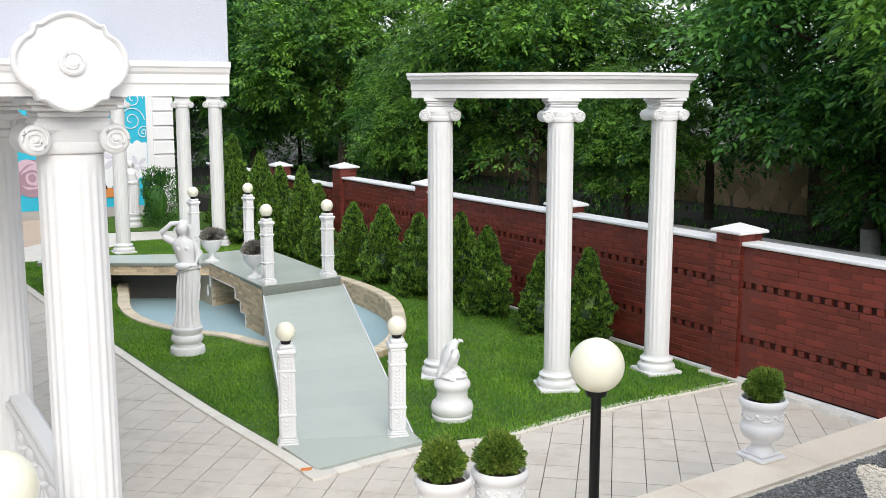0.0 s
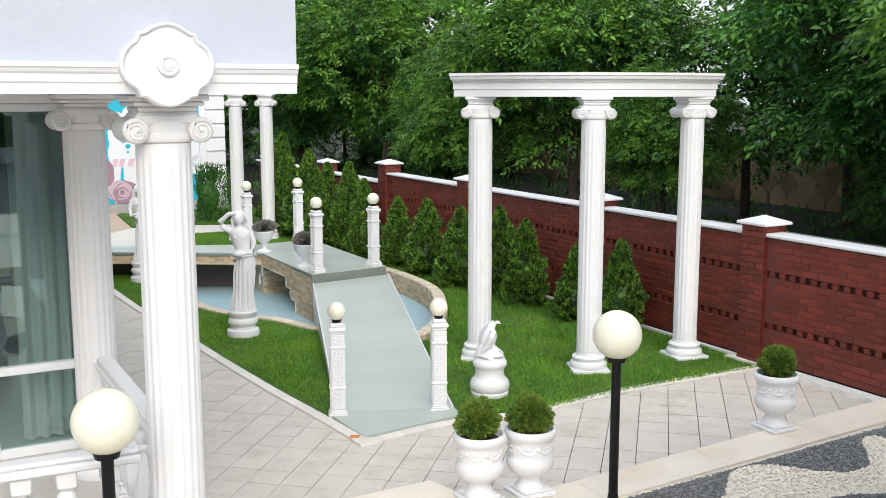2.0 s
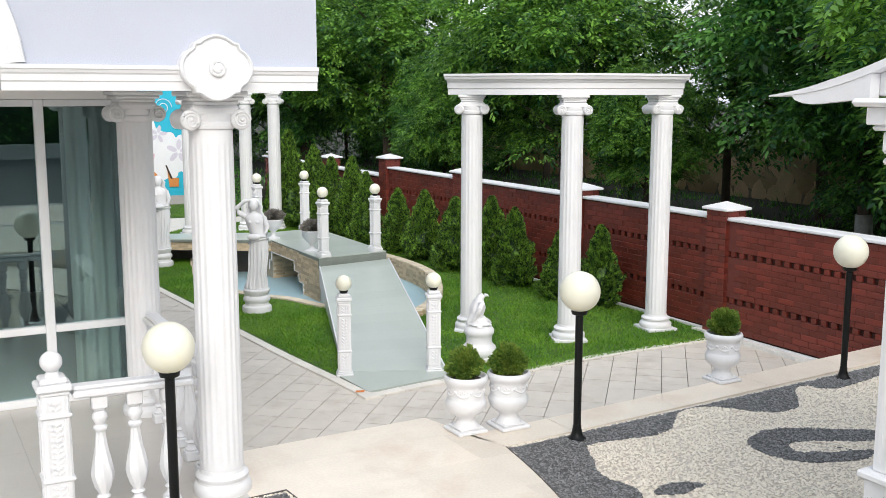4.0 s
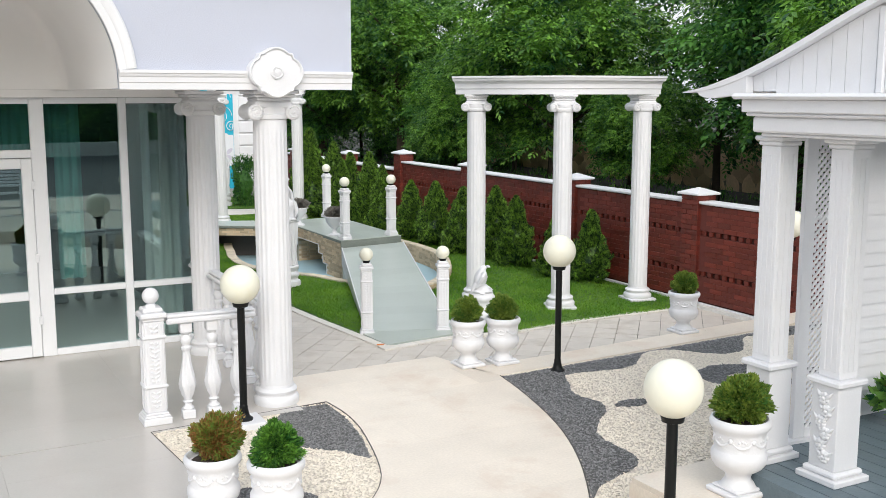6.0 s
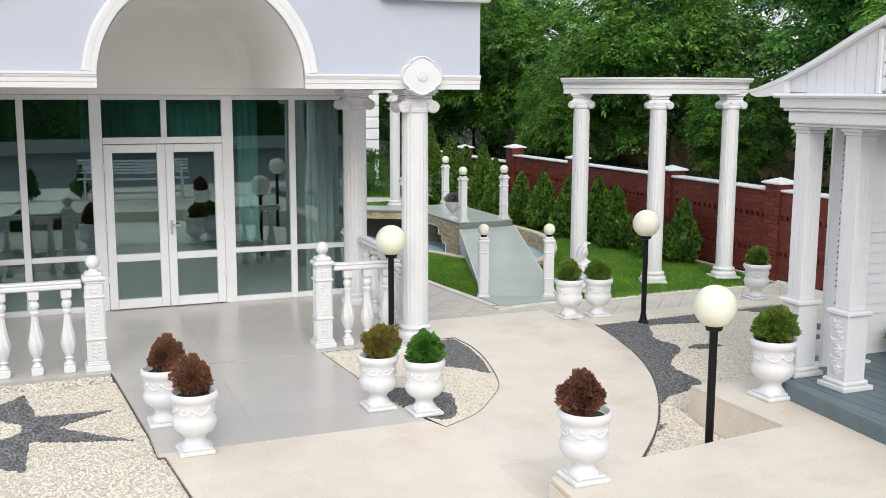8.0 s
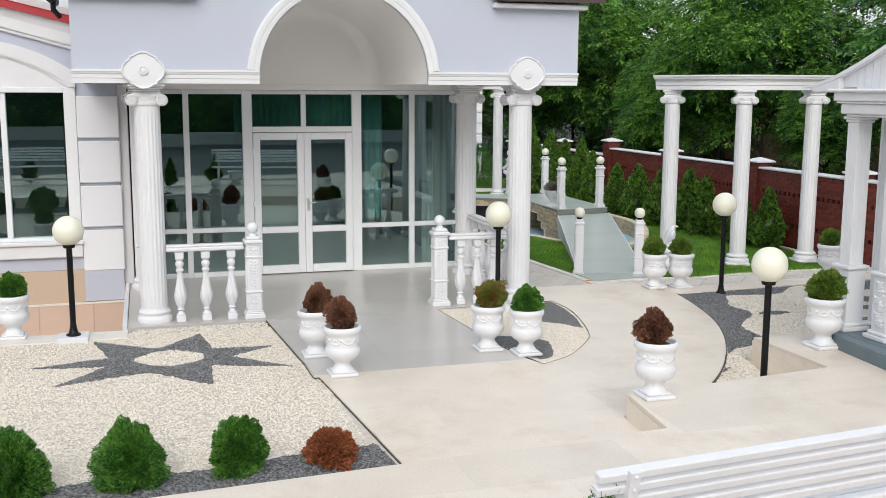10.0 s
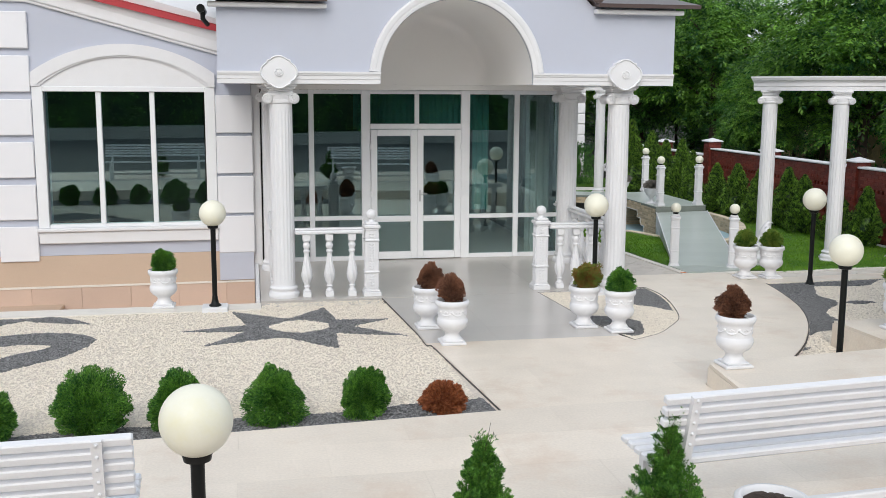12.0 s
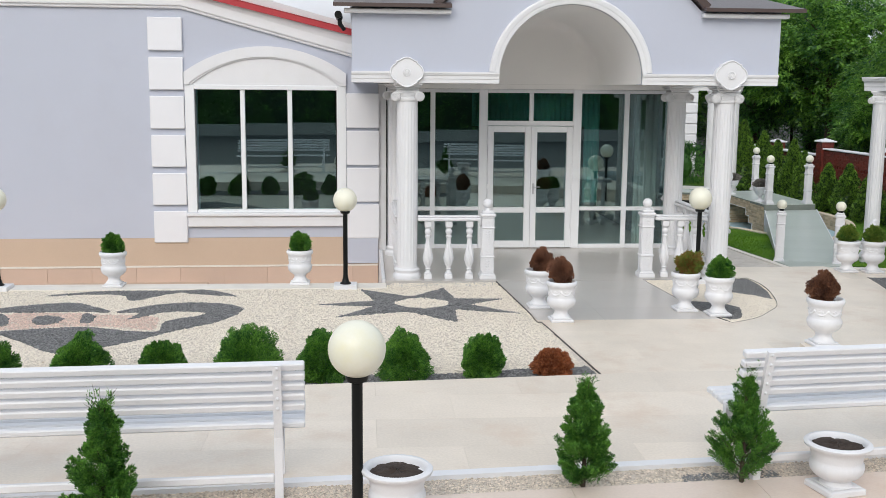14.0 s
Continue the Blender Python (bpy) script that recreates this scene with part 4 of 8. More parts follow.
# ---- columns ----
def volute(depth, r, sgn):
    """A scroll: a bolster along y with a spiral rib on both ends."""
    s = Shape()
    prof = [(0.002, -depth), (r * 0.80, -depth), (r * 0.97, -depth + 0.012), (r, -depth + 0.03), (r * 0.80, -depth * 0.35), (r * 0.76, 0), (r * 0.80, depth * 0.35), (r, depth - 0.03), (r * 0.97, depth - 0.012), (r * 0.80, depth), (0.002, depth)]
    s.lathe(prof, 24, pose(0, 0, 0, 90, 0, 0))
    for end in (-1, 1):
        pts = []
        for i in range(40):
            a = i * 0.36
            q = r * 0.84 * (1 - i / 46)
            pts.append((sgn * q * math.cos(a), end * (depth + 0.004), q * math.sin(a)))
        s.tube(pts, [0.007 - 0.00008 * i for i in range(40)], 6)
        s.ball(r * 0.20, (0, end * depth, 0), 10, 6)
    return s


def column_parts(h, r, flutes=20, square_foot=False, vx=0.165, vr=0.068, spread=1.34, top=1.36):
    """Meshes of a fluted column with a moulded base and scrolled capital."""
    s = Shape()
    if square_foot:
        s.box(-r * 1.52, r * 1.52, -r * 1.52, r * 1.52, 0, 0.045, 0.008)
        lo = 0.045
    else:
        lo = 0.0
    q = spread - 1
    s.lathe([(r * (1 + 0.94 * q), lo), (r * (1 + q), lo + 0.02), (r * (1 + q), lo + 0.05), (r * (1 + 0.8 * q), lo + 0.068), (r * (1 + 0.5 * q), lo + 0.08), (r * (1 + 0.46 * q), lo + 0.095), (r * (1 + 0.64 * q), lo + 0.105), (r * (1 + 0.68 * q), lo + 0.125), (r * (1 + 0.42 * q), lo + 0.142), (r * (1 + 0.15 * q), lo + 0.15), (r * 1.02, lo + 0.175)], 40)
    base = s.mesh("base", WHITE, 40)
    s = Shape()
    z0, z1 = lo + 0.176, h - 0.251
    seg = flutes * 6
    levels = [(z0, 1.0, 0.0), (z0 + 0.05, 1.0, 0.0), (z0 + 0.075, 1.0, 1.0), ((z0 + z1) / 2, 0.995, 1.0), (z1 - 0.105, 0.97, 1.0), (z1 - 0.085, 0.965, 0.0), (z1, 0.96, 0.0)]
    wave = [0.0, -0.55, -0.95, -0.95, -0.55, 0.0]
    v = []
    for z, t, d in levels:
        for k in range(seg):
            a = 2 * math.pi * k / seg
            q = r * t * (1 + 0.045 * d * wave[k % 6])
            v.append((q * math.cos(a), q * math.sin(a), z))
    s.add(v, [(i * seg + k, i * seg + (k + 1) % seg, (i + 1) * seg + (k + 1) % seg, (i + 1) * seg + k) for i in range(len(levels) - 1) for k in range(seg)])
    shaft = s.mesh("shaft", WHITE, 50)
    s = Shape()
    s.lathe([(r * 0.96, h - 0.25), (r * 1.05, h - 0.243), (r * 1.10, h - 0.228), (r * 1.10, h - 0.205), (r * 1.02, h - 0.195), (r * 1.06, h - 0.18), (r * 1.06, h - 0.14)], 40)
    s.box(-vx, vx, -r * 0.98, r * 0.98, h - 0.165, h - 0.089, 0.022)
    s.box(-r * 1.02, r * 1.02, -r * 0.98, r * 0.98, h - 0.0885, h - 0.062, 0.008)
    s.box(-r * (top - 0.14), r * (top - 0.14), -r * (top - 0.18), r * (top - 0.18), h - 0.0615, h - 0.036, 0.01)
    s.box(-r * top, r * top, -r * top * 0.96, r * top * 0.96, h - 0.0355, h - 0.0005, 0.008)
    cap = s.mesh("capital", WHITE, 35)
    vols = [(volute(r * 1.06, vr, sg).mesh("volute", WHITE, 50), sg * vx, h - 0.185) for sg in (-1, 1)]
    return base, shaft, cap, vols


def make_column(meshes, at, turn, label, group):
    base, shaft, cap, vols = meshes
    c = thing("column", label, "column", group, at, turn)
    part("base", base, WHITE, c)
    part("shaft", shaft, WHITE, c, "fluted white shaft")
    k = part("capital", cap, WHITE, c)
    for me, x, z in vols:
        part("volute", me, WHITE, k, "spiral scroll", m=pose(x, 0, z))
    return c


porch_col = column_parts(2.741, 0.148)
for x, y, what in ((-2.195, -2.68, "white fluted column carrying the portico front"), (2.335, -2.64, "white fluted column carrying the portico front"),
                   (-2.27, -0.62, "white fluted column standing before the glass wall"), (2.27, -0.62, "white fluted column standing before the glass wall")):
    make_column(porch_col, (x, y, 0.0), 0, what, "columns of the portico")


# ---- cartouches over the front columns ----
def cartouche(x):
    t = thing("cartouche", "white oval relief with a scalloped rim and spiral centre", "relief", "reliefs above the portico columns", (x, PY - 0.066, 2.882))

    def outline(i, n, k):
        """A wide oval crossed by a tall one, with small ears where they meet."""
        a = 2 * math.pi * i / n
        c, d = abs(math.cos(a)), abs(math.sin(a))
        wide = 1 / math.hypot(c / 0.234, d / 0.165)
        tall = 1 / math.hypot(c / 0.165, d / 0.206)
        r = (wide ** 14 + tall ** 14) ** (1 / 14)
        r += 0.016 * math.exp(-((math.atan2(d, c) - 0.83) / 0.07) ** 2)
        r -= 0.006 * math.exp(-((math.atan2(d, c) - 0.62) / 0.09) ** 2)
        return (r * k * math.cos(a), r * k * math.sin(a))
    n = 96
    ring = [outline(i, n, 1.0) for i in range(n)]
    rim = Shape()
    layers = [(1.0, 0.0), (1.0, -0.022), (0.985, -0.032), (0.945, -0.036), (0.905, -0.030), (0.885, -0.018)]
    v = [(outline(i, n, k)[0], y, outline(i, n, k)[1]) for k, y in layers for i in range(n)]
    rim.add(v, [(j * n + i, j * n + (i + 1) % n, (j + 1) * n + (i + 1) % n, (j + 1) * n + i) for j in range(len(layers) - 1) for i in range(n)])
    part("rim", rim, WHITE, t, smooth=50)
    pl = Shape()
    pl.add([(outline(i, n, 0.889)[0], -0.018, outline(i, n, 0.889)[1]) for i in range(n)] + [(0, -0.03, 0)], [(i, (i + 1) % n, n) for i in range(n)])
    pl.add([(outline(i, n, 1.0)[0], 0.065, outline(i, n, 1.0)[1]) for i in range(n)] + [(outline(i, n, 1.0)[0], 0.0, outline(i, n, 1.0)[1]) for i in range(n)], [(i, (i + 1) % n, n + (i + 1) % n, n + i) for i in range(n)] + [tuple(range(n))])
    part("plate", pl, WHITE, t, smooth=40)
    b = Shape()
    b.lathe([(0.055, 0), (0.055, 0.012), (0.045, 0.018), (0.04, 0.014), (0.03, 0.014), (0.022, 0.02), (0.008, 0.022)], 24, pose(0, -0.028, 0, 90, 0, 0))
    b.tube([(0.042 * (1 - i / 34) * math.cos(i * 0.42), -0.046, 0.042 * (1 - i / 34) * math.sin(i * 0.42)) for i in range(30)], 0.004, 5)
    part("button", b, WHITE, t, "spiral boss", smooth=40)
    return t


cartouche(-2.215)
cartouche(2.30)


# ---- balustrades ----
def relief(s, x0, x1, z0, z1, y, seed):
    """Small raised leaves on an upright panel."""
    rng = random.Random(seed)
    n = int((z1 - z0) / 0.034)
    xm = (x0 + x1) / 2
    for i in range(n):
        z = z0 + (i + 0.5) * (z1 - z0) / n
        for sg in (-1, 1):
            w, r = (x1 - x0) * rng.uniform(0.30, 0.42), 0.012 * rng.uniform(0.8, 1.2)
            s.tube([(xm, y, z - 0.012), (xm + sg * w * 0.55, y - 0.004, z + 0.006), (xm + sg * w, y, z + rng.uniform(0.008, 0.03))], [r * 0.5, r, r * 0.25], 6)
    s.tube([(xm, y, z0), (xm + 0.004, y, (z0 + z1) / 2), (xm, y, z1)], 0.006, 5)
    return s


def post_meshes(h, w, seed):
    """Carved square post: base, shaft with panels, cap."""
    b = Shape()
    b.box(-w * 0.71, w * 0.71, -w * 0.71, w * 0.71, 0, 0.06, 0.008)
    b.box(-w * 0.64, w * 0.64, -w * 0.64, w * 0.64, 0.06, 0.08, 0.008)
    b.box(-w * 0.57, w * 0.57, -w * 0.57, w * 0.57, 0.08, 0.10, 0.006)
    s = Shape()
    s.box(-w / 2, w / 2, -w / 2, w / 2, 0.10, h - 0.11, 0.008)
    zb = [0.10 + (h - 0.21) * k for k in (0.02, 0.26, 0.30, 0.80, 0.84, 0.98)]
    for z in (zb[1] + 0.01, zb[3] + 0.01):
        s.box(-w * 0.60, w * 0.60, -w * 0.60, w * 0.60, z, z + 0.026, 0.008)
    f = Shape()
    for turn in range(4):
        q = Shape()
        for z0, z1 in ((zb[0], zb[1]), (zb[2], zb[3]), (zb[4], zb[5])):
            e = w * 0.36
            q.box(-e, -e + 0.012, -w / 2 - 0.008, -w / 2, z0, z1)
            q.box(e - 0.012, e, -w / 2 - 0.008, -w / 2, z0, z1)
            relief(q, -e, e, z0 + 0.015, z1 - 0.015, -w / 2 + 0.004, seed + turn)
        f.join(q, pose(0, 0, 0, 0, 0, 90 * turn))
    c = Shape()
    c.box(-w * 0.54, w * 0.54, -w * 0.54, w * 0.54, h - 0.11, h - 0.085, 0.006)
    c.box(-w * 0.66, w * 0.66, -w * 0.66, w * 0.66, h - 0.085, h - 0.04, 0.012)
    c.box(-w * 0.5, w * 0.5, -w * 0.5, w * 0.5, h - 0.04, h, 0.012)
    return b.mesh("base", WHITE), s.mesh("shaft", WHITE), f.mesh("carving", WHITE), c.mesh("cap", WHITE)


newel_meshes = post_meshes(0.98, 0.165, 1)
ball_mesh = Shape().lathe([(0.045, 0), (0.045, 0.012), (0.03, 0.03)], 20).ball(0.068, (0, 0, 0.092), 24, 14).mesh("ball", WHITE, 60)


def newel(x, y):
    t = thing("newel_post", "white carved square newel post topped with a ball", "post", "newel posts of the porch railing", (x, y, 0.0))
    for n2, me in zip(("base", "shaft", "carving", "cap"), newel_meshes):
        part(n2, me, WHITE, t)
    part("ball", ball_mesh, WHITE, t, "round white finial", m=pose(0, 0, 0.98))


def twisted(a, i):
    return 1 + (0.10 * math.cos(8 * a + i * 0.7) if 6 <= i <= 15 else 0)


bal = Shape()
bal.box(-0.055, 0.055, -0.055, 0.055, 0, 0.075, 0.008)
bal.lathe([(0.045, 0.075), (0.05, 0.09), (0.03, 0.11), (0.028, 0.13), (0.045, 0.145), (0.03, 0.16), (0.035, 0.18), (0.052, 0.215), (0.064, 0.26), (0.068, 0.30), (0.064, 0.34), (0.054, 0.39), (0.044, 0.44), (0.036, 0.50), (0.031, 0.55), (0.029, 0.58), (0.045, 0.60), (0.045, 0.615), (0.03, 0.63), (0.04, 0.65), (0.05, 0.675), (0.046, 0.70), (0.03, 0.72), (0.05, 0.74)], 32, None, twisted)
bal.box(-0.05, 0.05, -0.05, 0.05, 0.74, 0.829, 0.008)
bal_mesh = bal.mesh("baluster", WHITE, 40)


def railing(p0, p1, count, label, first=0.5, pitch=0):
    p0, p1 = Vector((*p0, 0)), Vector((*p1, 0))
    d = p1 - p0
    t = thing("porch_railing", label, "railing", "porch railings", tuple(p0), math.degrees(math.atan2(d.y, d.x)))
    n = d.length
    part("handrail", Shape().box(0, n, -0.075, 0.075, 0.83, 0.875, 0.012).box(0, n, -0.055, 0.055, 0.8755, 0.905, 0.012), WHITE, t, "thick white rail")
    for i in range(count):
        part("baluster", bal_mesh, WHITE, t, m=pose(n * (i + first) / (pitch or count), 0, 0))
    return t


newel(-1.06, -2.79)
newel(1.255, -2.71)
railing((-2.05, -2.79), (-1.17, -2.79), 3, "white balustrade with turned balusters beside the steps")
railing((1.365, -2.715), (2.11, -2.76), 3, "white balustrade with turned balusters beside the steps", 0.75, 3.45)
railing((2.30, -2.46), (2.30, -0.80), 5, "white balustrade with turned balusters along the porch side")
railing((-2.30, -2.46), (-2.30, -0.80), 5, "white balustrade with turned balusters along the porch side")

railing((2.30, -0.44), (2.30, -0.06), 1, "short white balustrade between rear column and glass wall")


# ---- globe lamps ----
LB = 0.16


def globe_lamp(x, y, z, zc, label, plinth=False):
    t = thing("garden_lamp", label, "lamp", "globe lamps round the terrace", (x, y, z))
    lo = 0.0
    if plinth:
        part("plinth", Shape().box(-0.155, 0.155, -0.15, 0.15, -0.05, 0.075, 0.008), WHITE, t, "square white footing")
        lo = 0.075
    h = zc - z - LB
    part("foot", Shape().lathe([(0.075, lo), (0.075, lo + 0.012), (0.05, lo + 0.03), (0.042, lo + 0.06), (0.034, lo + 0.10), (0.036, lo + 0.11), (0.028, lo + 0.13)], 24), BLACK, t, smooth=40)
    part("pole", Shape().lathe([(0.031, lo + 0.13), (0.031, h - 0.03)], 20), BLACK, t, "straight black pole", smooth=60)
    part("collar", Shape().lathe([(0.03, h - 0.03), (0.06, h - 0.02), (0.066, h + 0.005), (0.066, h + 0.012), (0.055, h + 0.016)], 24), BLACK, t, smooth=40)
    part("globe", Shape().ball(LB, (0, 0, zc - z), 36, 22), GLOBE, t, "cream white ball shade", smooth=80)
    return t


black_lamp = "black iron lamp post with a cream globe"
globe_lamp(1.885, -3.13, -0.03, 1.18, black_lamp + " on a white footing", True)
globe_lamp(5.14, -2.95, -0.015, 1.19, black_lamp + " in the grey stones")
globe_lamp(3.10, -6.97, -0.13, 1.147, black_lamp + " beside the raised platform")
globe_lamp(-3.053, -3.36, -0.03, 1.185, black_lamp + " on a white footing", True)
globe_lamp(-7.62, -3.35, -0.03, 1.185, black_lamp + " on a white footing", True)
globe_lamp(-2.823, -11.42, ZP, 1.232, black_lamp + " between the benches")
globe_lamp(8.44, -2.79, -0.015, 1.236, black_lamp + " near the brick fence")


# ---- planters and shrubs ----
def urn_wave(a, i):
    if 12 <= i <= 14:
        return 1 + 0.010 * math.sin(12 * a) + 0.008 * math.sin(31 * a + i)
    if 6 <= i <= 9:
        return 1 + 0.010 * abs(math.sin(10 * a))
    return 1


urn_prof = [(0.100, 0.047), (0.088, 0.066), (0.074, 0.084), (0.070, 0.104), (0.078, 0.124), (0.102, 0.142), (0.128, 0.160), (0.146, 0.186), (0.154, 0.216), (0.153, 0.243), (0.143, 0.260), (0.139, 0.270), (0.141, 0.30), (0.143, 0.335), (0.144, 0.36), (0.148, 0.374), (0.160, 0.388), (0.168, 0.404), (0.169, 0.423), (0.162, 0.438), (0.150, 0.444), (0.140, 0.436), (0.136, 0.405)]
urn_mesh = Shape().lathe(urn_prof, 72, None, urn_wave).mesh("bowl", WHITE, 45)
urn_foot = Shape().box(-0.125, 0.125, -0.125, 0.125, 0, 0.03, 0.008).box(-0.10, 0.10, -0.10, 0.10, 0.03, 0.047, 0.006).mesh("foot", WHITE)
urn_soil = Shape().lathe([(0.136, 0.40), (0.12, 0.408), (0.06, 0.412), (0.004, 0.414)], 24, None, lambda a, i: 1 + 0.01 * math.sin(7 * a)).mesh("soil", SOIL, 60)


swags = Shape()
for k in range(7):
    pts, rr = [], []
    for q in range(9):
        a = 2 * math.pi * (k + q / 8) / 7
        pts.append((0.1372 * math.cos(a), 0.1372 * math.sin(a), 0.335 - 0.035 * math.sin(math.pi * q / 8)))
        rr.append(0.005 + 0.0055 * math.sin(math.pi * q / 8) + 0.0015 * (q % 2))
    swags.tube(pts, rr, 7)
    a = 2 * math.pi * k / 7
    swags.ball(0.016, (0.138 * math.cos(a), 0.138 * math.sin(a), 0.336), 9, 6)
    a += math.pi / 7
    for da, dz in ((0, 0.015), (-0.11, 0.008), (0.11, 0.008)):
        swags.ball(0.010, (0.138 * math.cos(a + da), 0.138 * math.sin(a + da), 0.326 + dz), 7, 5)
garland = swags.mesh("garland", WHITE, 60)


def urn(x, y, z, label, turn=0, k=1.0):
    t = thing("urn_planter", label, "planter", "white urn planters", (x, y, z), turn)
    t.scale = (k, k, k)
    part("foot", urn_foot, WHITE, t)
    part("bowl", urn_mesh, WHITE, t)
    part("garland", garland, WHITE, t, "raised garland")
    part("soil", urn_soil, SOIL, t, "dark soil")
    return t


def sprays(n, place, length, width, seed, droop=0.2, fan=3):
    """Many small flat scale-leaf sprays. place(rng) gives points and outward directions as arrays."""
    rng = np.random.default_rng(seed)
    p, d = place(rng, n)
    d = d + rng.normal(0, 0.38, d.shape)
    d[:, 2] -= droop * rng.random(len(d))
    d /= np.linalg.norm(d, axis=1)[:, None]
    r = rng.normal(0, 1, d.shape)
    a = np.cross(d, r)
    a /= np.linalg.norm(a, axis=1)[:, None] + 1e-9
    ln = length * rng.uniform(0.6, 1.35, (len(d), 1))
    w = width * rng.uniform(0.7, 1.3, (len(d), 1))
    verts, faces = [], []
    base = 0
    k = len(d)
    cols = [p, p + d * ln * 0.45 + a * w, p + d * ln, p + d * ln * 0.45 - a * w]
    v = np.stack(cols, 1)
    faces = [(np.arange(k) * 4)[:, None] + np.array([0, 1, 2, 3])]
    if fan > 1:
        b = np.cross(d, a)
        q = p + d * ln * 0.3
        cols = [q, q + (d * 0.6 + b * 0.7) * ln * 0.35 + d * w, q + (d * 0.75 + b * 0.65) * ln * 0.75, q + (d * 0.9 + b * 0.3) * ln * 0.35]
        v2 = np.stack(cols, 1)
        cols = [q, q + (d * 0.9 - b * 0.3) * ln * 0.35, q + (d * 0.75 - b * 0.65) * ln * 0.75, q + (d * 0.6 - b * 0.7) * ln * 0.35 + d * w]
        v3 = np.stack(cols, 1)
        v = np.concatenate([v, v2, v3], 0)
        faces = [(np.arange(3 * k) * 4)[:, None] + np.array([0, 1, 2, 3])]
    return v.reshape(-1, 3), np.concatenate(faces, 0)


def lumpy(direction, seed, k=0.18):
    """A smooth uneven radius factor over directions."""
    rng = np.random.default_rng(seed)
    out = np.ones(len(direction))
    for _ in range(9):
        ax = rng.normal(0, 1, 3)
        ax /= np.linalg.norm(ax)
        out += k * np.exp(-((direction @ ax - 1) ** 2) / 0.10) * rng.uniform(0.3, 1.0)
        out -= 0.5 * k * np.exp(-((direction @ -ax - 1) ** 2) / 0.06) * rng.uniform(0.2, 1.0)
    return out


def filled(v, f, rx, rz, z, tip=1.0):
    """The sprays joined with a dark woody heart."""
    a, e = np.meshgrid(np.linspace(0, 2 * np.pi, 11)[:-1], np.linspace(-1.5, 1.5, 6))
    c = np.stack([rx * np.cos(a) * np.cos(e) * np.where(e > 0, tip, 1), rx * np.sin(a) * np.cos(e) * np.where(e > 0, tip, 1), z + rz * np.sin(e)], -1).reshape(-1, 3)
    q = [(i * 10 + k, i * 10 + (k + 1) % 10, (i + 1) * 10 + (k + 1) % 10, (i + 1) * 10 + k) for i in range(5) for k in range(10)]
    return np.concatenate([v, c]), np.concatenate([f, np.array(q) + len(v)])


def shrub_ball(name, rx, rz, n, material, seed, size=0.03, rough=0.18, fan=3, taper=0.16, m_=130, shag=0.13):
    """A round shrub of tufted sprays, standing on z = 0."""
    def place(rng, n):
        q = np.arange(m_) + 0.5
        phi = np.arccos(1 - 2 * q / m_)
        td = np.stack([np.cos(2.39996 * q) * np.sin(phi), np.sin(2.39996 * q) * np.sin(phi), np.cos(phi)], 1) + rng.normal(0, 0.06, (m_, 3))
        td /= np.linalg.norm(td, axis=1)[:, None]
        th = rng.uniform(0.96 - 0.9 * shag, 1.0 + 0.6 * shag, m_)
        w = rng.integers(0, m_, n)
        d = td[w] + rng.normal(0, shag, (n, 3))
        d /= np.linalg.norm(d, axis=1)[:, None]
        near = np.exp(-((d * td[w]).sum(1) - 1) ** 2 / 0.0006)
        rad = lumpy(d, seed, 0.8 * rough) * th[w] * (0.80 + 0.20 * near) * (0.50 + 0.46 * rng.random(n) ** 0.45)
        p = d * rad[:, None] * np.array([rx, rx, rz]) * 0.86
        # widest low down, drawn in towards the crown
        p[:, :2] *= np.where(d[:, 2] > 0, 1.04 - taper * d[:, 2], 1.04 + (0.10 + 0.3 * taper) * np.abs(d[:, 2]))[:, None]
        p[:, 2] += rz * 0.88
        p[:, 2] = np.maximum(p[:, 2], 0.0)
        up = td[w] * 0.8 + d * 0.4
        up[:, 2] += 0.5
        return p, up
    v, f = sprays(n, place, size, size * (0.30 if fan > 1 else 0.24), seed, 0.1, fan)
    v, f = filled(v, f, rx * (0.62 - 0.35 * taper), rz * (0.62 - 0.5 * taper), rz * 0.75)
    return loose_mesh(name, v.tolist(), f.tolist(), material)


def shrub_cone(name, h, r, n, material, seed, size=0.04, gaps=0.0, fan=3):
    """A pointed conifer of upright tufts, with an uneven outline."""
    def place(rng, n):
        m_ = 240
        tt = rng.random(m_) ** 0.95
        ta = rng.uniform(0, 2 * np.pi, m_)
        tr = rng.uniform(0.74, 1.12, m_)
        w = rng.integers(0, m_, n)
        t = np.clip(tt[w] + rng.normal(0, 0.024, n) + 0.02, 0.0, 1.0)
        a = ta[w] + rng.normal(0, 0.14, n)
        prof = np.minimum(1.0, (1 - t) ** 0.72 * 1.12) * np.minimum(1.0, 0.62 + t * 2.6)
        lump = tr[w] * (1 + 0.08 * np.sin(3 * a + 9 * t + seed) + 0.07 * np.sin(5 * a - 17 * t + seed * 2))
        if gaps:
            lump += gaps * np.sin(4 * a + 23 * t + seed) * np.sin(13 * t + seed)
        rad = r * (prof + 0.03) * lump * (0.66 + 0.34 * rng.random(n) ** 0.6)
        p = np.stack([rad * np.cos(a), rad * np.sin(a), t * h * 0.94 + 0.01], 1)
        d = np.stack([np.cos(ta[w]), np.sin(ta[w]), 1.1 + 0.9 * t], 1)
        return p, d
    v, f = sprays(n, place, size, size * (0.30 if fan > 1 else 0.2), seed, 0.0, fan)
    if not gaps or gaps < 0.25:
        v, f = filled(v, f, r * 0.66, h * 0.38, h * 0.40, 0.7)
    return loose_mesh(name, v.tolist(), f.tolist(), material)


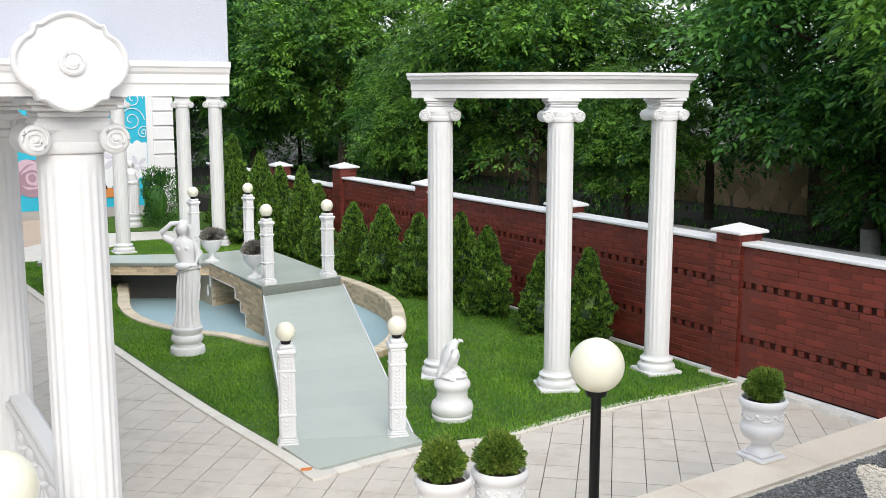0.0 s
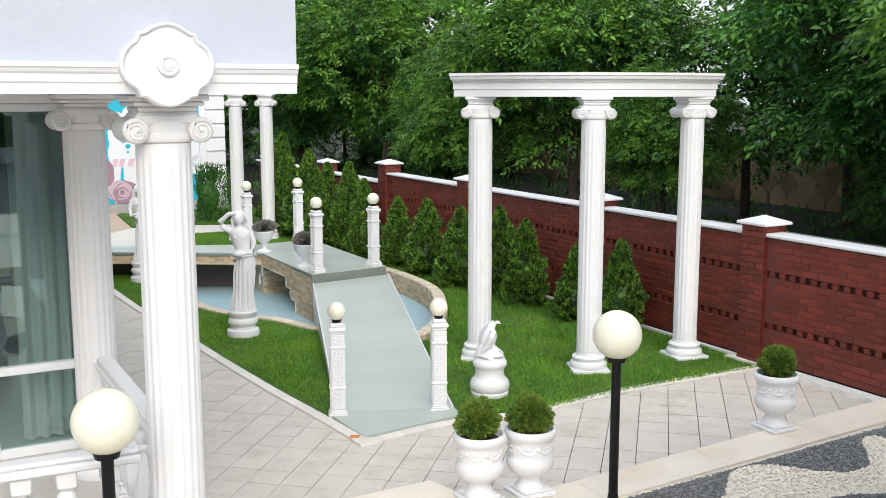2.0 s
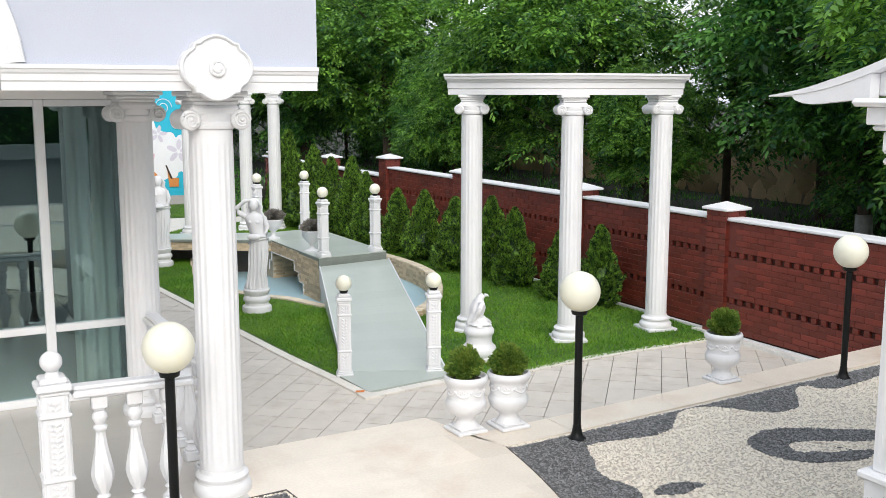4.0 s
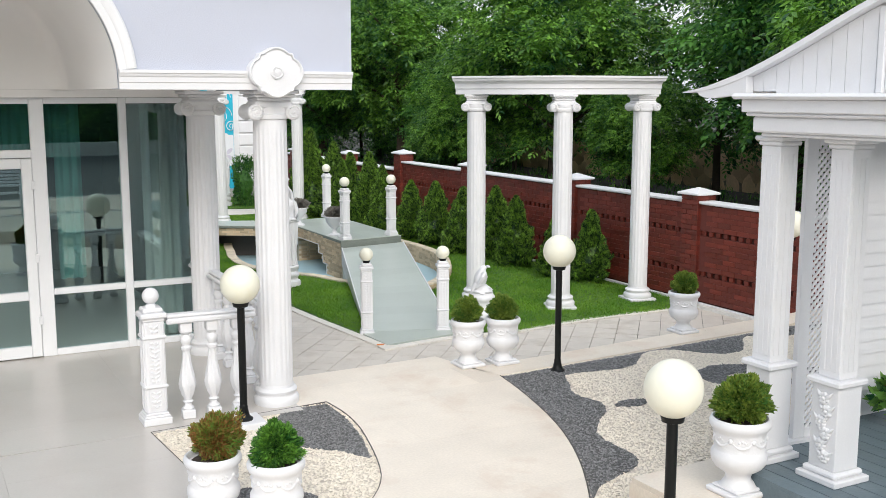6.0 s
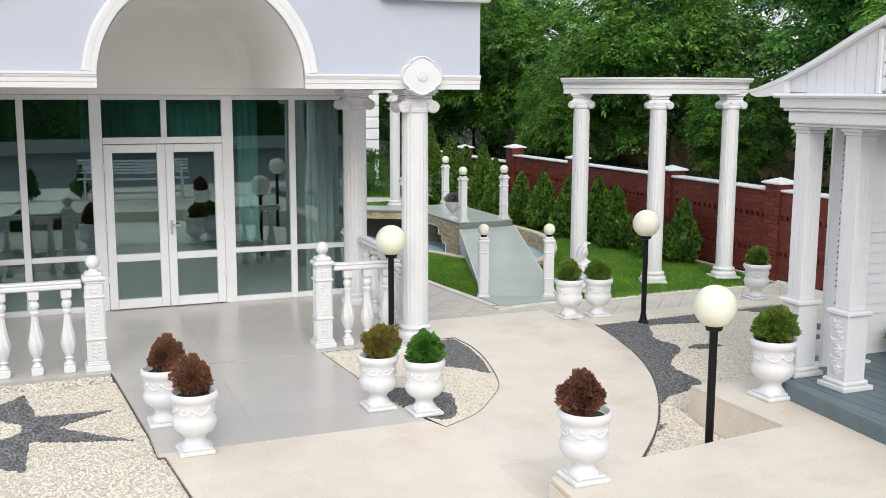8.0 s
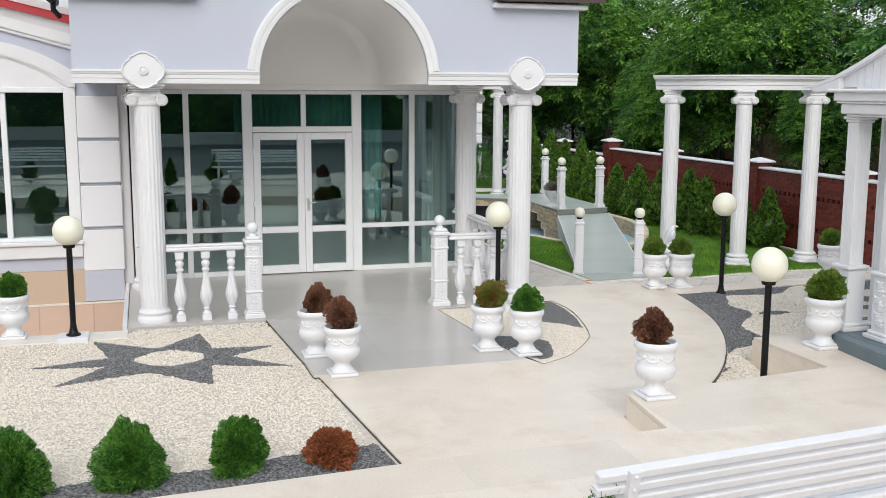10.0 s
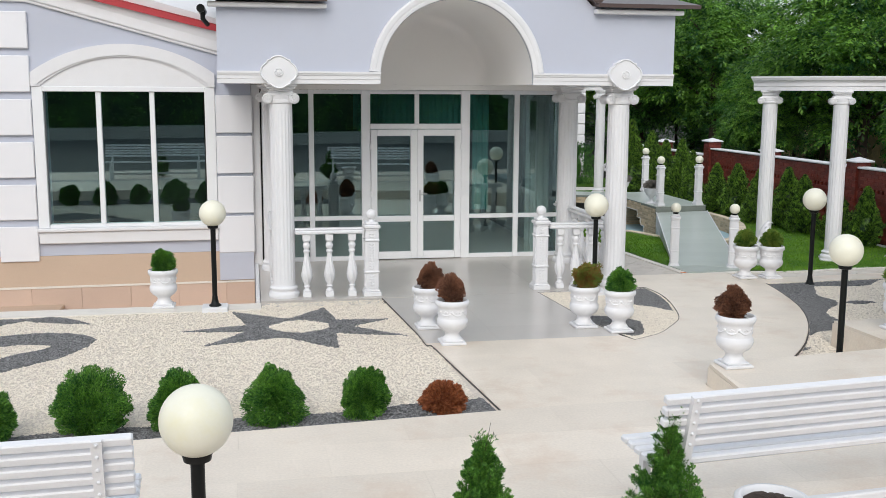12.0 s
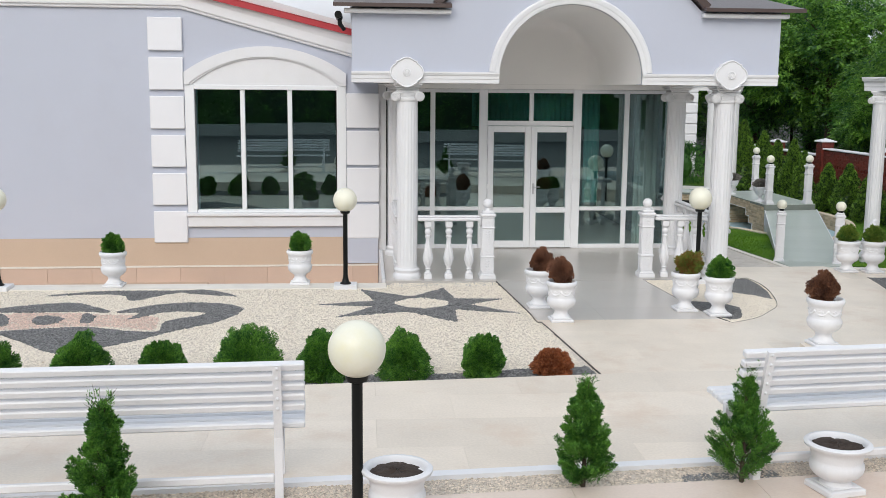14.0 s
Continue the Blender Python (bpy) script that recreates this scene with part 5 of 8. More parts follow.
def shrub(mesh, x, y, z, label, category, group, turn=0, k=1.0, trunk=None):
    t = thing("shrub" if category == "shrub" else "conifer", label, category, group, (x, y, z), turn)
    t.scale = (k, k, k)
    part("foliage", mesh, THUJA, t)
    h = trunk or 0.12
    part("stem", Shape().tube([(0, 0, -0.02), (0.005, 0, h * 0.5), (0, 0.004, h)], [0.018, 0.014, 0.008], 7), BARK, t, "thin brown stem")
    return t


ball_green = shrub_ball("green_ball", 0.152, 0.138, 10500, POTGREEN, 11, 0.025, 0.22, 1, 0.16, 70, 0.16)
ball_bright = shrub_ball("bright_ball", 0.148, 0.155, 10500, THUJABRIGHT, 12, 0.025, 0.26, 1, 0.30, 70, 0.16)
ball_brown = shrub_ball("brown_ball", 0.140, 0.155, 15000, THUJABROWN, 13, 0.022, 0.30, 1, 0.2, 75, 0.14)
ball_mix = shrub_ball("mixed_ball", 0.155, 0.15, 10500, THUJAMIX, 14, 0.025, 0.34, 1, 0.2, 60, 0.17)
potted = [(-0.645, -4.72, 0.0, ball_brown, "brown", 10), (-0.51, -5.48, 0.0, ball_brown, "brown", 100), (1.13, -4.96, 0.0, ball_mix, "half-dry green and rust", 30), (1.45, -5.24, 0.0, ball_bright, "bright green", 0),
          (1.705, -7.50, ZP, ball_brown, "brown", 200), (4.435, -2.39, 0.0, ball_green, "dark green", 40), (4.80, -2.46, 0.0, ball_green, "dark green", 160),
          (7.33, -2.30, 0.0, ball_green, "dark green", 250), (4.08, -6.49, ZP, ball_green, "dark green", 310), (-3.68, -3.11, 0.0, ball_bright, "bright green", 80), (-6.16, -3.20, 0.0, ball_bright, "bright green", 120)]
for x, y, z, me, tone, turn in potted:
    k = 1.13 if x == 4.08 else 1.07
    urn(x, y, z, "white urn planter holding a %s shrub" % tone, 0, k)
    shrub(me, x, y, z + 0.415 * k, "%s clipped dwarf thuja growing in a white urn" % tone, "shrub", "potted dwarf thujas", turn, 1.18 if x == 4.08 else 1.02)
low_prof = [(0.088, 0.062), (0.080, 0.078), (0.078, 0.092), (0.092, 0.108), (0.118, 0.128), (0.136, 0.158), (0.143, 0.192), (0.140, 0.222), (0.134, 0.238), (0.136, 0.252), (0.142, 0.290), (0.150, 0.320), (0.168, 0.338), (0.180, 0.350), (0.182, 0.366), (0.172, 0.378), (0.156, 0.380), (0.144, 0.370), (0.140, 0.335)]
low_mesh = Shape().lathe(low_prof, 84, None, lambda a, i: 1 + 0.03 * abs(math.sin(14 * a)) if 4 <= i <= 7 else 1).mesh("bowl", WHITE, 45)
low_foot = Shape().box(-0.118, 0.118, -0.118, 0.118, 0, 0.05, 0.008).box(-0.095, 0.095, -0.095, 0.095, 0.05, 0.064, 0.005).mesh("foot", WHITE)
low_soil = Shape()
rng_l = np.random.default_rng(8)
rings = [(0.139, 0.338), (0.115, 0.345), (0.085, 0.349), (0.05, 0.352), (0.004, 0.354)]
low_soil.add([(q * math.cos(a), q * math.sin(a), z + rng_l.normal(0, 0.0045)) for q, z in rings for a in [2 * math.pi * k / 36 for k in range(36)]],
             [(i * 36 + k, i * 36 + (k + 1) % 36, (i + 1) * 36 + (k + 1) % 36, (i + 1) * 36 + k) for i in range(4) for k in range(36)])
low_soil = low_soil.mesh("soil", SOIL, 30)
for x, y, turn, wide, tall in ((-2.60, -11.41, 4, 1.12, 0.91), (0.142, -11.065, 12, 1.12, 0.85)):
    t = thing("urn_planter", "low white urn planter filled with bare dark soil", "planter", "white urn planters", (x, y, ZP), turn)
    t.scale = (wide, wide, tall)
    part("foot", low_foot, WHITE, t)
    part("bowl", low_mesh, WHITE, t)
    part("soil", low_soil, SOIL, t, "dry dark soil")

# low shrubs along the dark band
low_a = shrub_ball("low_shrub", 0.235, 0.28, 34000, THUJABRIGHT, 21, 0.021, 0.40, 1, 0.36, 95, 0.12)
low_b = shrub_ball("low_shrub", 0.225, 0.26, 34000, THUJABRIGHT, 22, 0.021, 0.40, 1, 0.30, 95, 0.12)
low_c = shrub_ball("low_shrub", 0.27, 0.265, 38000, THUJABRIGHT, 27, 0.021, 0.62, 1, 0.26, 95, 0.12)
low_rust = shrub_ball("low_rust_shrub", 0.19, 0.165, 14000, THUJARUST, 23, 0.026, 0.3, 1, 0.16, 48, 0.15)
shrub(low_rust, -1.02, -7.70, -0.03, "rust-brown low thuja in the dark stones", "shrub", "low thujas along the stone bed", 0, 1.0)
for i, (x, me, k) in enumerate(((-1.69, low_b, 0.92), (-2.40, low_a, 0.98), (-3.17, low_b, 1.05), (-3.86, low_c, 1.0), (-4.60, low_b, 0.96), (-5.33, low_a, 1.08), (-6.05, low_b, 1.0), (-6.8, low_a, 1.0))):
    shrub(me, x, -7.71 + 0.07 * (x + 1.69), -0.03, "bright green low thuja in the dark stones", "shrub", "low thujas along the stone bed", 70 * i, k)

# young conifers in the front strip
def young_conifer(name, h, r, seed, n=120, per=260, waist=0.0, power=0.74):
    """Fine fronds on rising branches round a thin stem: open, uneven, twiggy at the top.  Gives foliage and branch lines."""
    rng = np.random.default_rng(seed)
    t = np.sort(rng.random(n) ** 0.9)
    a = rng.uniform(0, 2 * np.pi, n)
    prof = np.clip((1 - t) ** power * 1.10, 0.0, 1.0) * np.minimum(1.0, 0.86 + 1.6 * t)
    prof *= 1 - waist * np.exp(-((t - 0.63) / 0.08) ** 2)
    reach = r * (prof + 0.05) * rng.uniform(0.66, 1.15, n)
    foot = np.stack([0 * t, 0 * t, t * h * 0.80], 1)
    rise = reach * rng.uniform(0.5, 1.0, n) + 0.03 + 0.07 * t
    tip = np.stack([reach * np.cos(a), reach * np.sin(a), t * h * 0.80 + rise], 1)
    # sparse leading shoots
    m_ = 12
    a2 = rng.uniform(0, 2 * np.pi, m_)
    out = r * rng.uniform(0.06, 0.36, m_)
    foot = np.concatenate([foot, np.stack([0 * a2, 0 * a2, h * rng.uniform(0.66, 0.78, m_)], 1)])
    tip = np.concatenate([tip, np.stack([out * np.cos(a2), out * np.sin(a2), h * rng.uniform(0.90, 1.02, m_)], 1)])
    w = np.concatenate([np.repeat(np.arange(n), (per * (0.45 + 0.75 * prof)).astype(int)), np.repeat(np.arange(n, n + m_), 75)])
    s = 0.30 + 0.70 * rng.random(len(w)) ** 0.75
    d = tip[w] - foot[w]
    d /= np.linalg.norm(d, axis=1)[:, None]
    side = rng.normal(0, 1, d.shape)
    side -= d * (side * d).sum(1)[:, None]
    side /= np.linalg.norm(side, axis=1)[:, None]
    wide = 0.042 * (1 - 0.8 * s) + 0.008
    p = foot[w] + (tip[w] - foot[w]) * s[:, None] + side * (wide * rng.random(len(w)))[:, None]
    v, f = sprays(len(w), lambda g, k: (p, d * 0.9 + side * 0.8 + np.array([0, 0, 0.35])), 0.019, 0.0034, seed, 0.0, 1)
    return loose_mesh(name, v.tolist(), f.tolist(), YOUNGTHUJA), [(foot[i], tip[i]) for i in range(0, n, 3)], h


cone_a = young_conifer("young_thuja", 0.82, 0.20, 31, 150, 430)
cone_b = young_conifer("young_thuja", 0.94, 0.255, 32, 150, 380, 0.30, 0.98)
cone_c = young_conifer("young_thuja", 0.88, 0.215, 37, 120, 430, 0.12)
for x, y, (me, lines, h), k, turn in ((-1.42, -10.92, cone_a, 0.90, 0), (-0.395, -10.90, cone_b, 0.88, 0), (-4.21, -11.45, cone_c, 0.95, 140)):
    conifer = shrub(me, x, y, ZP - 0.02, "young green thuja in the front stone strip", "conifer", "young thujas by the benches", turn, k, h * 0.8)
    twigs = Shape()
    for p0, p1 in lines:
        twigs.tube([tuple(p0), tuple(p0 * 0.4 + p1 * 0.6), tuple(p1)], [0.004, 0.003, 0.0015], 4)
    for i in range(9):
        c, s_ = math.cos(i * 2.4), math.sin(i * 2.4)
        b0 = 0.74 * h + 0.012 * i
        twigs.tube([(0, 0, b0), (0.03 * c, 0.03 * s_, b0 + 0.08), ((0.05 + 0.014 * (i % 4)) * c, (0.05 + 0.014 * (i % 4)) * s_, b0 + 0.13 + 0.022 * (i % 3))], [0.0028, 0.002, 0.001], 4)
    part("twig", twigs, BARK, conifer, "bare thin brown twigs")


# ---- benches ----
def bench(x0, y, z, length, label):
    t = thing("garden_bench", label, "bench", "white slatted benches", (x0, y, z))
    # local: x along, +y to the seat side, back slats lean to -y
    lean = math.radians(14)
    for i in range(5):
        zz = 0.617 + i * 0.0655
        yy = 0.0 - (zz - 0.42) * math.tan(lean)
        part("back_slat", Shape().box(0, length, -0.028, 0.026, -0.022, 0.022, 0.007), WHITE, t, m=pose(0, yy + 0.10, zz, math.degrees(lean), 0, 0))
    for i in range(5):
        part("seat_slat", Shape().box(0, length, -0.032, 0.032, -0.02, 0.02, 0.009), WHITE, t, m=pose(0, 0.13 + i * 0.082, 0.478 + 0.006 * i, 3, 0, 0))
    for x in (0.16, length - 0.16):
        leg = Shape()
        def limb(a, b, w, d):
            a, b = Vector(a), Vector(b)
            n2 = (b - a).normalized()
            yv = Vector((0, n2.z, -n2.y))
            v = []
            for p in (a, b):
                for sx, sy in ((-1, -1), (1, -1), (1, 1), (-1, 1)):
                    v.append(p + Vector((sx * w / 2, 0, 0)) + yv * sy * d / 2)
            leg.add(v, [(0, 3, 2, 1), (4, 5, 6, 7), (0, 1, 5, 4), (1, 2, 6, 5), (2, 3, 7, 6), (3, 0, 4, 7)])
        limb((x, 0.06, 0.40), (x, -0.06, 0.90), 0.05, 0.035)
        limb((x, 0.06, 0.42), (x, 0.06, 0.0), 0.05, 0.05)
        limb((x, 0.08, 0.436), (x, 0.50, 0.458), 0.05, 0.04)
        limb((x, 0.48, 0.44), (x, 0.48, 0.0), 0.05, 0.05)
        part("leg_frame", leg, WHITE, t)
        for i in range(5):
            zz = 0.617 + i * 0.0655
            part("bolt", Shape().ball(0.0105, (x, 0.06 - (zz - 0.40) * 0.24 - 0.020, zz), 8, 5), WHITE, t)
    part("stretcher", Shape().box(0.185, length - 0.185, 0.04, 0.08, 0.14, 0.19, 0.008), WHITE, t, "low rail between the rear legs")
    return t


bench(-0.44, -10.925, ZP - 0.03, 2.4, "white painted slatted bench facing the house").rotation_euler = (0, 0, radians(5.8))
bench(-5.53, -11.20, ZP - 0.03, 2.4, "white painted slatted bench facing the house").rotation_euler = (0, 0, radians(3.2))


# ---- garden: lawns, pool and bridge ----
from mathutils import geometry


def G(pts):
    """Garden points carried out to the level of the garden floor."""
    return [(1.1 + (x - 1.1) * 1.029, -7.9 + (y + 7.9) * 1.029) for x, y in pts]


border_w = G([(3.86, 12.2), (3.90, 10.4), (3.96, 9.1), (4.05, 6.7), (4.18, 5.0), (4.28, 3.3), (4.40, 1.75), (4.52, 0.62), (4.585, -0.16)])
border_e = G([(4.585, -0.16), (5.5, -0.05), (6.3, -0.14), (6.85, -0.08), (7.9, 0.0), (9.3, -0.02), (9.62, -0.02)])
pool_line = curve_through([(7.15, 3.42), (7.6, 4.0), (8.02, 4.72), (8.5, 5.9), (8.62, 7.4), (8.4, 8.7), (7.7, 9.5), (6.5, 9.9), (5.65, 9.9), (5.36, 9.3), (5.2, 8.6), (5.03, 7.9), (4.94, 7.2), (4.97, 6.65), (5.12, 6.08), (5.4, 5.55), (5.68, 5.15), (5.92, 4.45), (6.3, 3.75), (6.72, 3.2)], 5, True)
RB = [G([(4.70, 0.72)])[0], (5.86, 0.53)]
DK = [(6.47, 5.76), (7.76, 5.94)]
lawn_w = [(x + 0.08, y) for x, y in border_w[:-1]] + [RB[0], (6.1, 4.7), (6.4, 9.6), (5.2, 12.7)]
lawn_w = lawn_w[::-1] if sum(a[0] * b[1] - b[0] * a[1] for a, b in zip(lawn_w, lawn_w[1:] + lawn_w[:1])) < 0 else lawn_w
lawn_e = [(5.93, 0.55), (5.80, 0.36)] + [(x, y - 0.035) for x, y in border_e[2:]] + [(9.86, 14.5), (8.2, 14.5), (6.8, 14.4), (5.35, 12.85), (7.2, 9.6), (7.6, 5.8)]
lawn_n = [(6.01, 16.2), (7.2, 16.08), (8.22, 15.72), (9.86, 15.4), (9.86, 19.2), (6.21, 19.0)]


def lawn(poly, n, seed):
    rng = np.random.default_rng(seed)
    xs_, ys_ = [p[0] for p in poly], [p[1] for p in poly]
    k = int(n * (max(xs_) - min(xs_)) * (max(ys_) - min(ys_)))
    x, y = rng.uniform(min(xs_) - 0.05, max(xs_), k), rng.uniform(min(ys_) - 0.05, max(ys_), k)
    ok = inside(poly, x, y) & ~inside(pool_out, x, y)
    x, y = x[ok], y[ok]
    k = len(x)
    a = rng.uniform(0, 2 * np.pi, k)
    h = 0.021 * rng.uniform(0.4, 1.8, k) * (1 + 0.35 * np.sin(x * 3.1) * np.sin(y * 2.7 + 1))
    lean = rng.uniform(0.2, 1.3, k)
    w = 0.0065
    p = np.stack([x, y, np.full(k, ZG + 0.018)], 1)
    side = np.stack([-np.sin(a), np.cos(a), np.zeros(k)], 1) * w
    tip = np.stack([np.cos(a) * lean, np.sin(a) * lean, np.ones(k)], 1) * h[:, None]
    v = np.stack([p - side, p + side, p + tip], 1).reshape(-1, 3)
    f = np.arange(3 * k).reshape(-1, 3)
    tagged(new("grass", loose_mesh("grass", v.tolist(), f.tolist(), GRASS)), "short green grass of the lawn", "grass", kind="stuff")


centre = (6.6, 6.3)


def grown(line, w):
    """A closed line moved outward by w."""
    out = []
    n = len(line)
    for i, (x, y) in enumerate(line):
        (x0, y0), (x1, y1) = line[i - 1], line[(i + 1) % n]
        d = Vector((y1 - y0, x0 - x1)).normalized()
        out.append((x + d.x * w, y + d.y * w))
    return out


pool_out = grown(pool_line, 0.085)
pool_in = grown(pool_line, -0.085)
lawn_edge = [(x + 0.05, y) for x, y in border_w[:-1]] + [RB[0], (5.90, 0.50), (5.80, 0.36)] + [(x, y + 0.05) for x, y in border_e[2:]] + [(9.86, 14.5), (8.2, 14.5), (6.8, 14.4), (5.2, 12.7)]


def holed_slab(edge, hole, z0, z1):
    """A level slab with an opening in it."""
    s = Shape()
    pts = edge + hole
    tri = geometry.tessellate_polygon([[(x, y, 0) for x, y in edge], [(x, y, 0) for x, y in hole]])
    s.add([(x, y, z1) for x, y in pts], [t for t in tri])
    for line in (edge, hole):
        n = len(line)
        s.add([(x, y, z) for z in (z0, z1) for x, y in line], [(i, (i + 1) % n, n + (i + 1) % n, n + i) for i in range(n)])
    return s


solid("garden_ground", holed_slab([(2.42, -2.7), (9.9, -2.35), (9.9, 21.0), (2.42, 21.0)], pool_line, -1.0, ZG - 0.03), JOINT, "dark bedding under the garden pavers", "ground", kind="structure")
solid("lawn_ground", holed_slab(lawn_edge, pool_line, -0.9, ZG + 0.02), LAWN, "green lawn soil round the garden pool", "lawn", kind="structure")
PZ = -0.64
slab("lawn_ground", lawn_n, -0.95, ZG + 0.02, LAWN, "green lawn soil before the painted wall", "lawn")
lawn(lawn_w, 4600, 101)
lawn(lawn_e, 4000, 102)
lawn(lawn_n, 900, 103)
slab("pool_floor", grown(pool_line, 0.02), -1.0, PZ, POOL, "pale blue painted pool floor with a film of water", "pool")
n_p = len(pool_line)
rim = Shape()
RZ = -0.315


def rim_z(x, y):
    """The rim lies lower on the side of the statue."""
    return RZ - 0.07 * min(1.0, max(0.0, (6.7 - x) / 0.6))


lay = [(pool_out, -0.8), (pool_out, None), (pool_in, None), (pool_in, -0.8)]
rim.add([(x, y, rim_z(x, y) if z is None else z) for line, z in lay for x, y in line], [(j * n_p + i, j * n_p + (i + 1) % n_p, ((j + 1) % 4) * n_p + (i + 1) % n_p, ((j + 1) % 4) * n_p + i) for j in range(4) for i in range(n_p)])
pool_rim = solid("pool_rim", rim, TANMORTAR, "curved pool rim faced with small tan bricks", "pool rim", kind="structure")


def little_bricks(name, cells, parent=None, label="small tan bricks", material=TANBRICK):
    """Bricks joined into one facing; cells hold an origin, two axes along and up, a normal and sizes."""
    s = Shape()
    for o, u, w_, n2, lu, lw in cells:
        o, u, w_, n2 = Vector(o), Vector(u), Vector(w_), Vector(n2)
        c = [o, o + u * lu, o + u * lu + w_ * lw, o + w_ * lw]
        s.add([p + n2 * 0.001 for p in c] + [p + n2 * 0.010 for p in c], [(4, 5, 6, 7), (0, 1, 5, 4), (1, 2, 6, 5), (2, 3, 7, 6), (3, 0, 4, 7)])
    ob = new(name, s.mesh(name, material))
    ob.parent = parent
    return tagged(ob, label, kind="stuff")


cells = []
for line, zs, sgn in ((pool_in, [PZ + 0.003 + 0.046 * k for k in range(7)], 1), (pool_out, (-0.454, -0.408, -0.362), -1)):
    for i in range(n_p):
        a, b = Vector((*line[i], 0)), Vector((*line[(i + 1) % n_p], 0))
        d = b - a
        m_ = max(1, round(d.length / 0.16))
        for z in zs:
            for q in range(m_ if z + 0.042 < rim_z(*line[i]) else 0):
                u = d.normalized()
                n2 = Vector((-u.y, u.x, 0)) * sgn
                o = a + d * (q / m_)
                cells.append(((o.x, o.y, z + 0.002), tuple(u), (0, 0, 1), tuple(n2), d.length / m_ - 0.008, 0.040))
little_bricks("rim_bricks", cells, pool_rim)
cells = []
for i in range(n_p):
    a, b = Vector((*pool_in[i], rim_z(*pool_in[i]))), Vector((*pool_in[(i + 1) % n_p], rim_z(*pool_in[(i + 1) % n_p])))
    o = Vector((*pool_out[i], rim_z(*pool_in[i])))
    d = b - a
    m_ = max(1, round(d.length / 0.11))
    wv = (o - a)
    for q in range(m_):
        cells.append((tuple(a + d * (q / m_) + wv.normalized() * 0.004), tuple(d.normalized()), tuple(wv.normalized()), (0, 0, 1), d.length / m_ - 0.007, wv.length - 0.008))
little_bricks("rim_top_bricks", cells, pool_rim, "pale bricks on top of the rim", RIMBRICK)

bridge = thing("garden_bridge", "garden bridge with sage tiled deck, ramp and tan brick sides", "bridge", at=(0, 0, 0))
deck_poly = [(6.44, 5.80), (7.72, 5.95), (7.76, 9.2), (6.75, 9.05), (5.31, 9.66), (4.3, 10.1), (4.1, 9.54), (5.14, 8.90), (5.94, 8.41), (6.45, 8.10)]
part("deck", Shape().prism(deck_poly, 0.03, 0.072), SAGEDARK, bridge, "dark edge of the deck")
body = Shape()
body.box(6.50, 7.66, 5.98, 6.50, -0.8, 0.029).box(6.50, 7.66, 8.21, 9.1, -0.8, 0.029).box(6.52, 7.64, 6.51, 8.20, -0.10, 0.029)
# added closing wall; its dark colour stands in for shade under the deck
part("back_wall", Shape().prism([(6.80, 9.06), (5.33, 9.67), (4.3, 10.11), (4.28, 10.06), (5.30, 9.61), (6.49, 8.98)], -0.8, 0.028), EDGE, bridge, "added wall coloured dark for the deep shade under the deck")
part("front_edge", Shape().prism([(6.442, 5.797), (7.718, 5.946), (7.715, 5.976), (6.442, 5.827)], -0.10, 0.0295), SAGEDARK, bridge, "dark sage front edge of the deck")
body.prism([(6.47, 8.14), (5.94, 8.45), (5.16, 8.94), (4.2, 9.52), (4.3, 10.0), (5.31, 9.60), (6.5, 9.0)], -0.125, 0.029)
part("support", body, TANMORTAR, bridge, "pale masonry body")
# stepped arch in the west side
side = []
zz = PZ
row = 0
while zz < 0.02:
    yy = 5.82 - (0.09 if row % 2 else 0.0)
    while yy < 9.0:
        y0, y1 = max(yy, 5.82), min(yy + 0.172, 8.12)
        mid = (y0 + y1) / 2
        low = zz + 0.02
        open_ = (6.94 < mid and low < -0.13) or (6.72 < mid and low < -0.29) or (6.53 < mid and low < -0.45)
        if y1 - y0 > 0.03 and not open_:
            side.append(((6.455, y1, zz), (0, -1, 0), (0, 0, 1), (-1, 0, 0), y1 - y0 - 0.008, 0.044))
        yy += 0.18
    zz += 0.05
    row += 1
backing_ = Shape()
for y0, y1, z0 in ((5.82, 6.53, -0.8), (6.53, 6.72, -0.45), (6.72, 6.94, -0.29), (6.94, 8.12, -0.13)):
    backing_.box(6.456, 6.499, y0, y1, z0, 0.029)
part("side_wall", backing_, TANMORTAR, bridge, "brick side wall with a stepped opening")
edge_ = Shape()
for pts in ([(6.53, PZ), (6.53, -0.45), (6.72, -0.45), (6.72, -0.29), (6.94, -0.29), (6.94, -0.13), (8.11, -0.13), (8.11, -0.30), (8.24, -0.30), (8.24, -0.46)],):
    for (y0, z0), (y1, z1) in zip(pts, pts[1:]):
        edge_.box(6.437, 6.456, min(y0, y1) - 0.008, max(y0, y1) + 0.008, min(z0, z1) - 0.008, max(z0, z1) + 0.008)
part("opening_edge", edge_, WHITE, bridge, "thin white line round the stepped opening")
arm = []
p0, p1 = Vector((6.45, 8.12, 0)), Vector((4.2, 9.50, 0))
d = p1 - p0
u = d.normalized()
nrm = Vector((u.y, -u.x, 0))
nrm = nrm if nrm.y < 0 else -nrm
for r_ in range(3):
    for q in range(int(d.length / 0.18)):
        o = p0 + u * (0.18 * q + 0.09 * (r_ % 2)) + Vector((0, 0.018, -0.122 + 0.05 * r_))
        arm.append((tuple(o), tuple(u), (0, 0, 1), tuple(nrm), 0.17, 0.044))
for r_ in range(11):
    for q in range(6):
        side.append(((6.51 + 0.18 * q + 0.05 * (r_ % 2), 8.209, PZ + 0.05 * r_), (1, 0, 0), (0, 0, 1), (0, -1, 0), 0.17, 0.044))
sb = Shape()
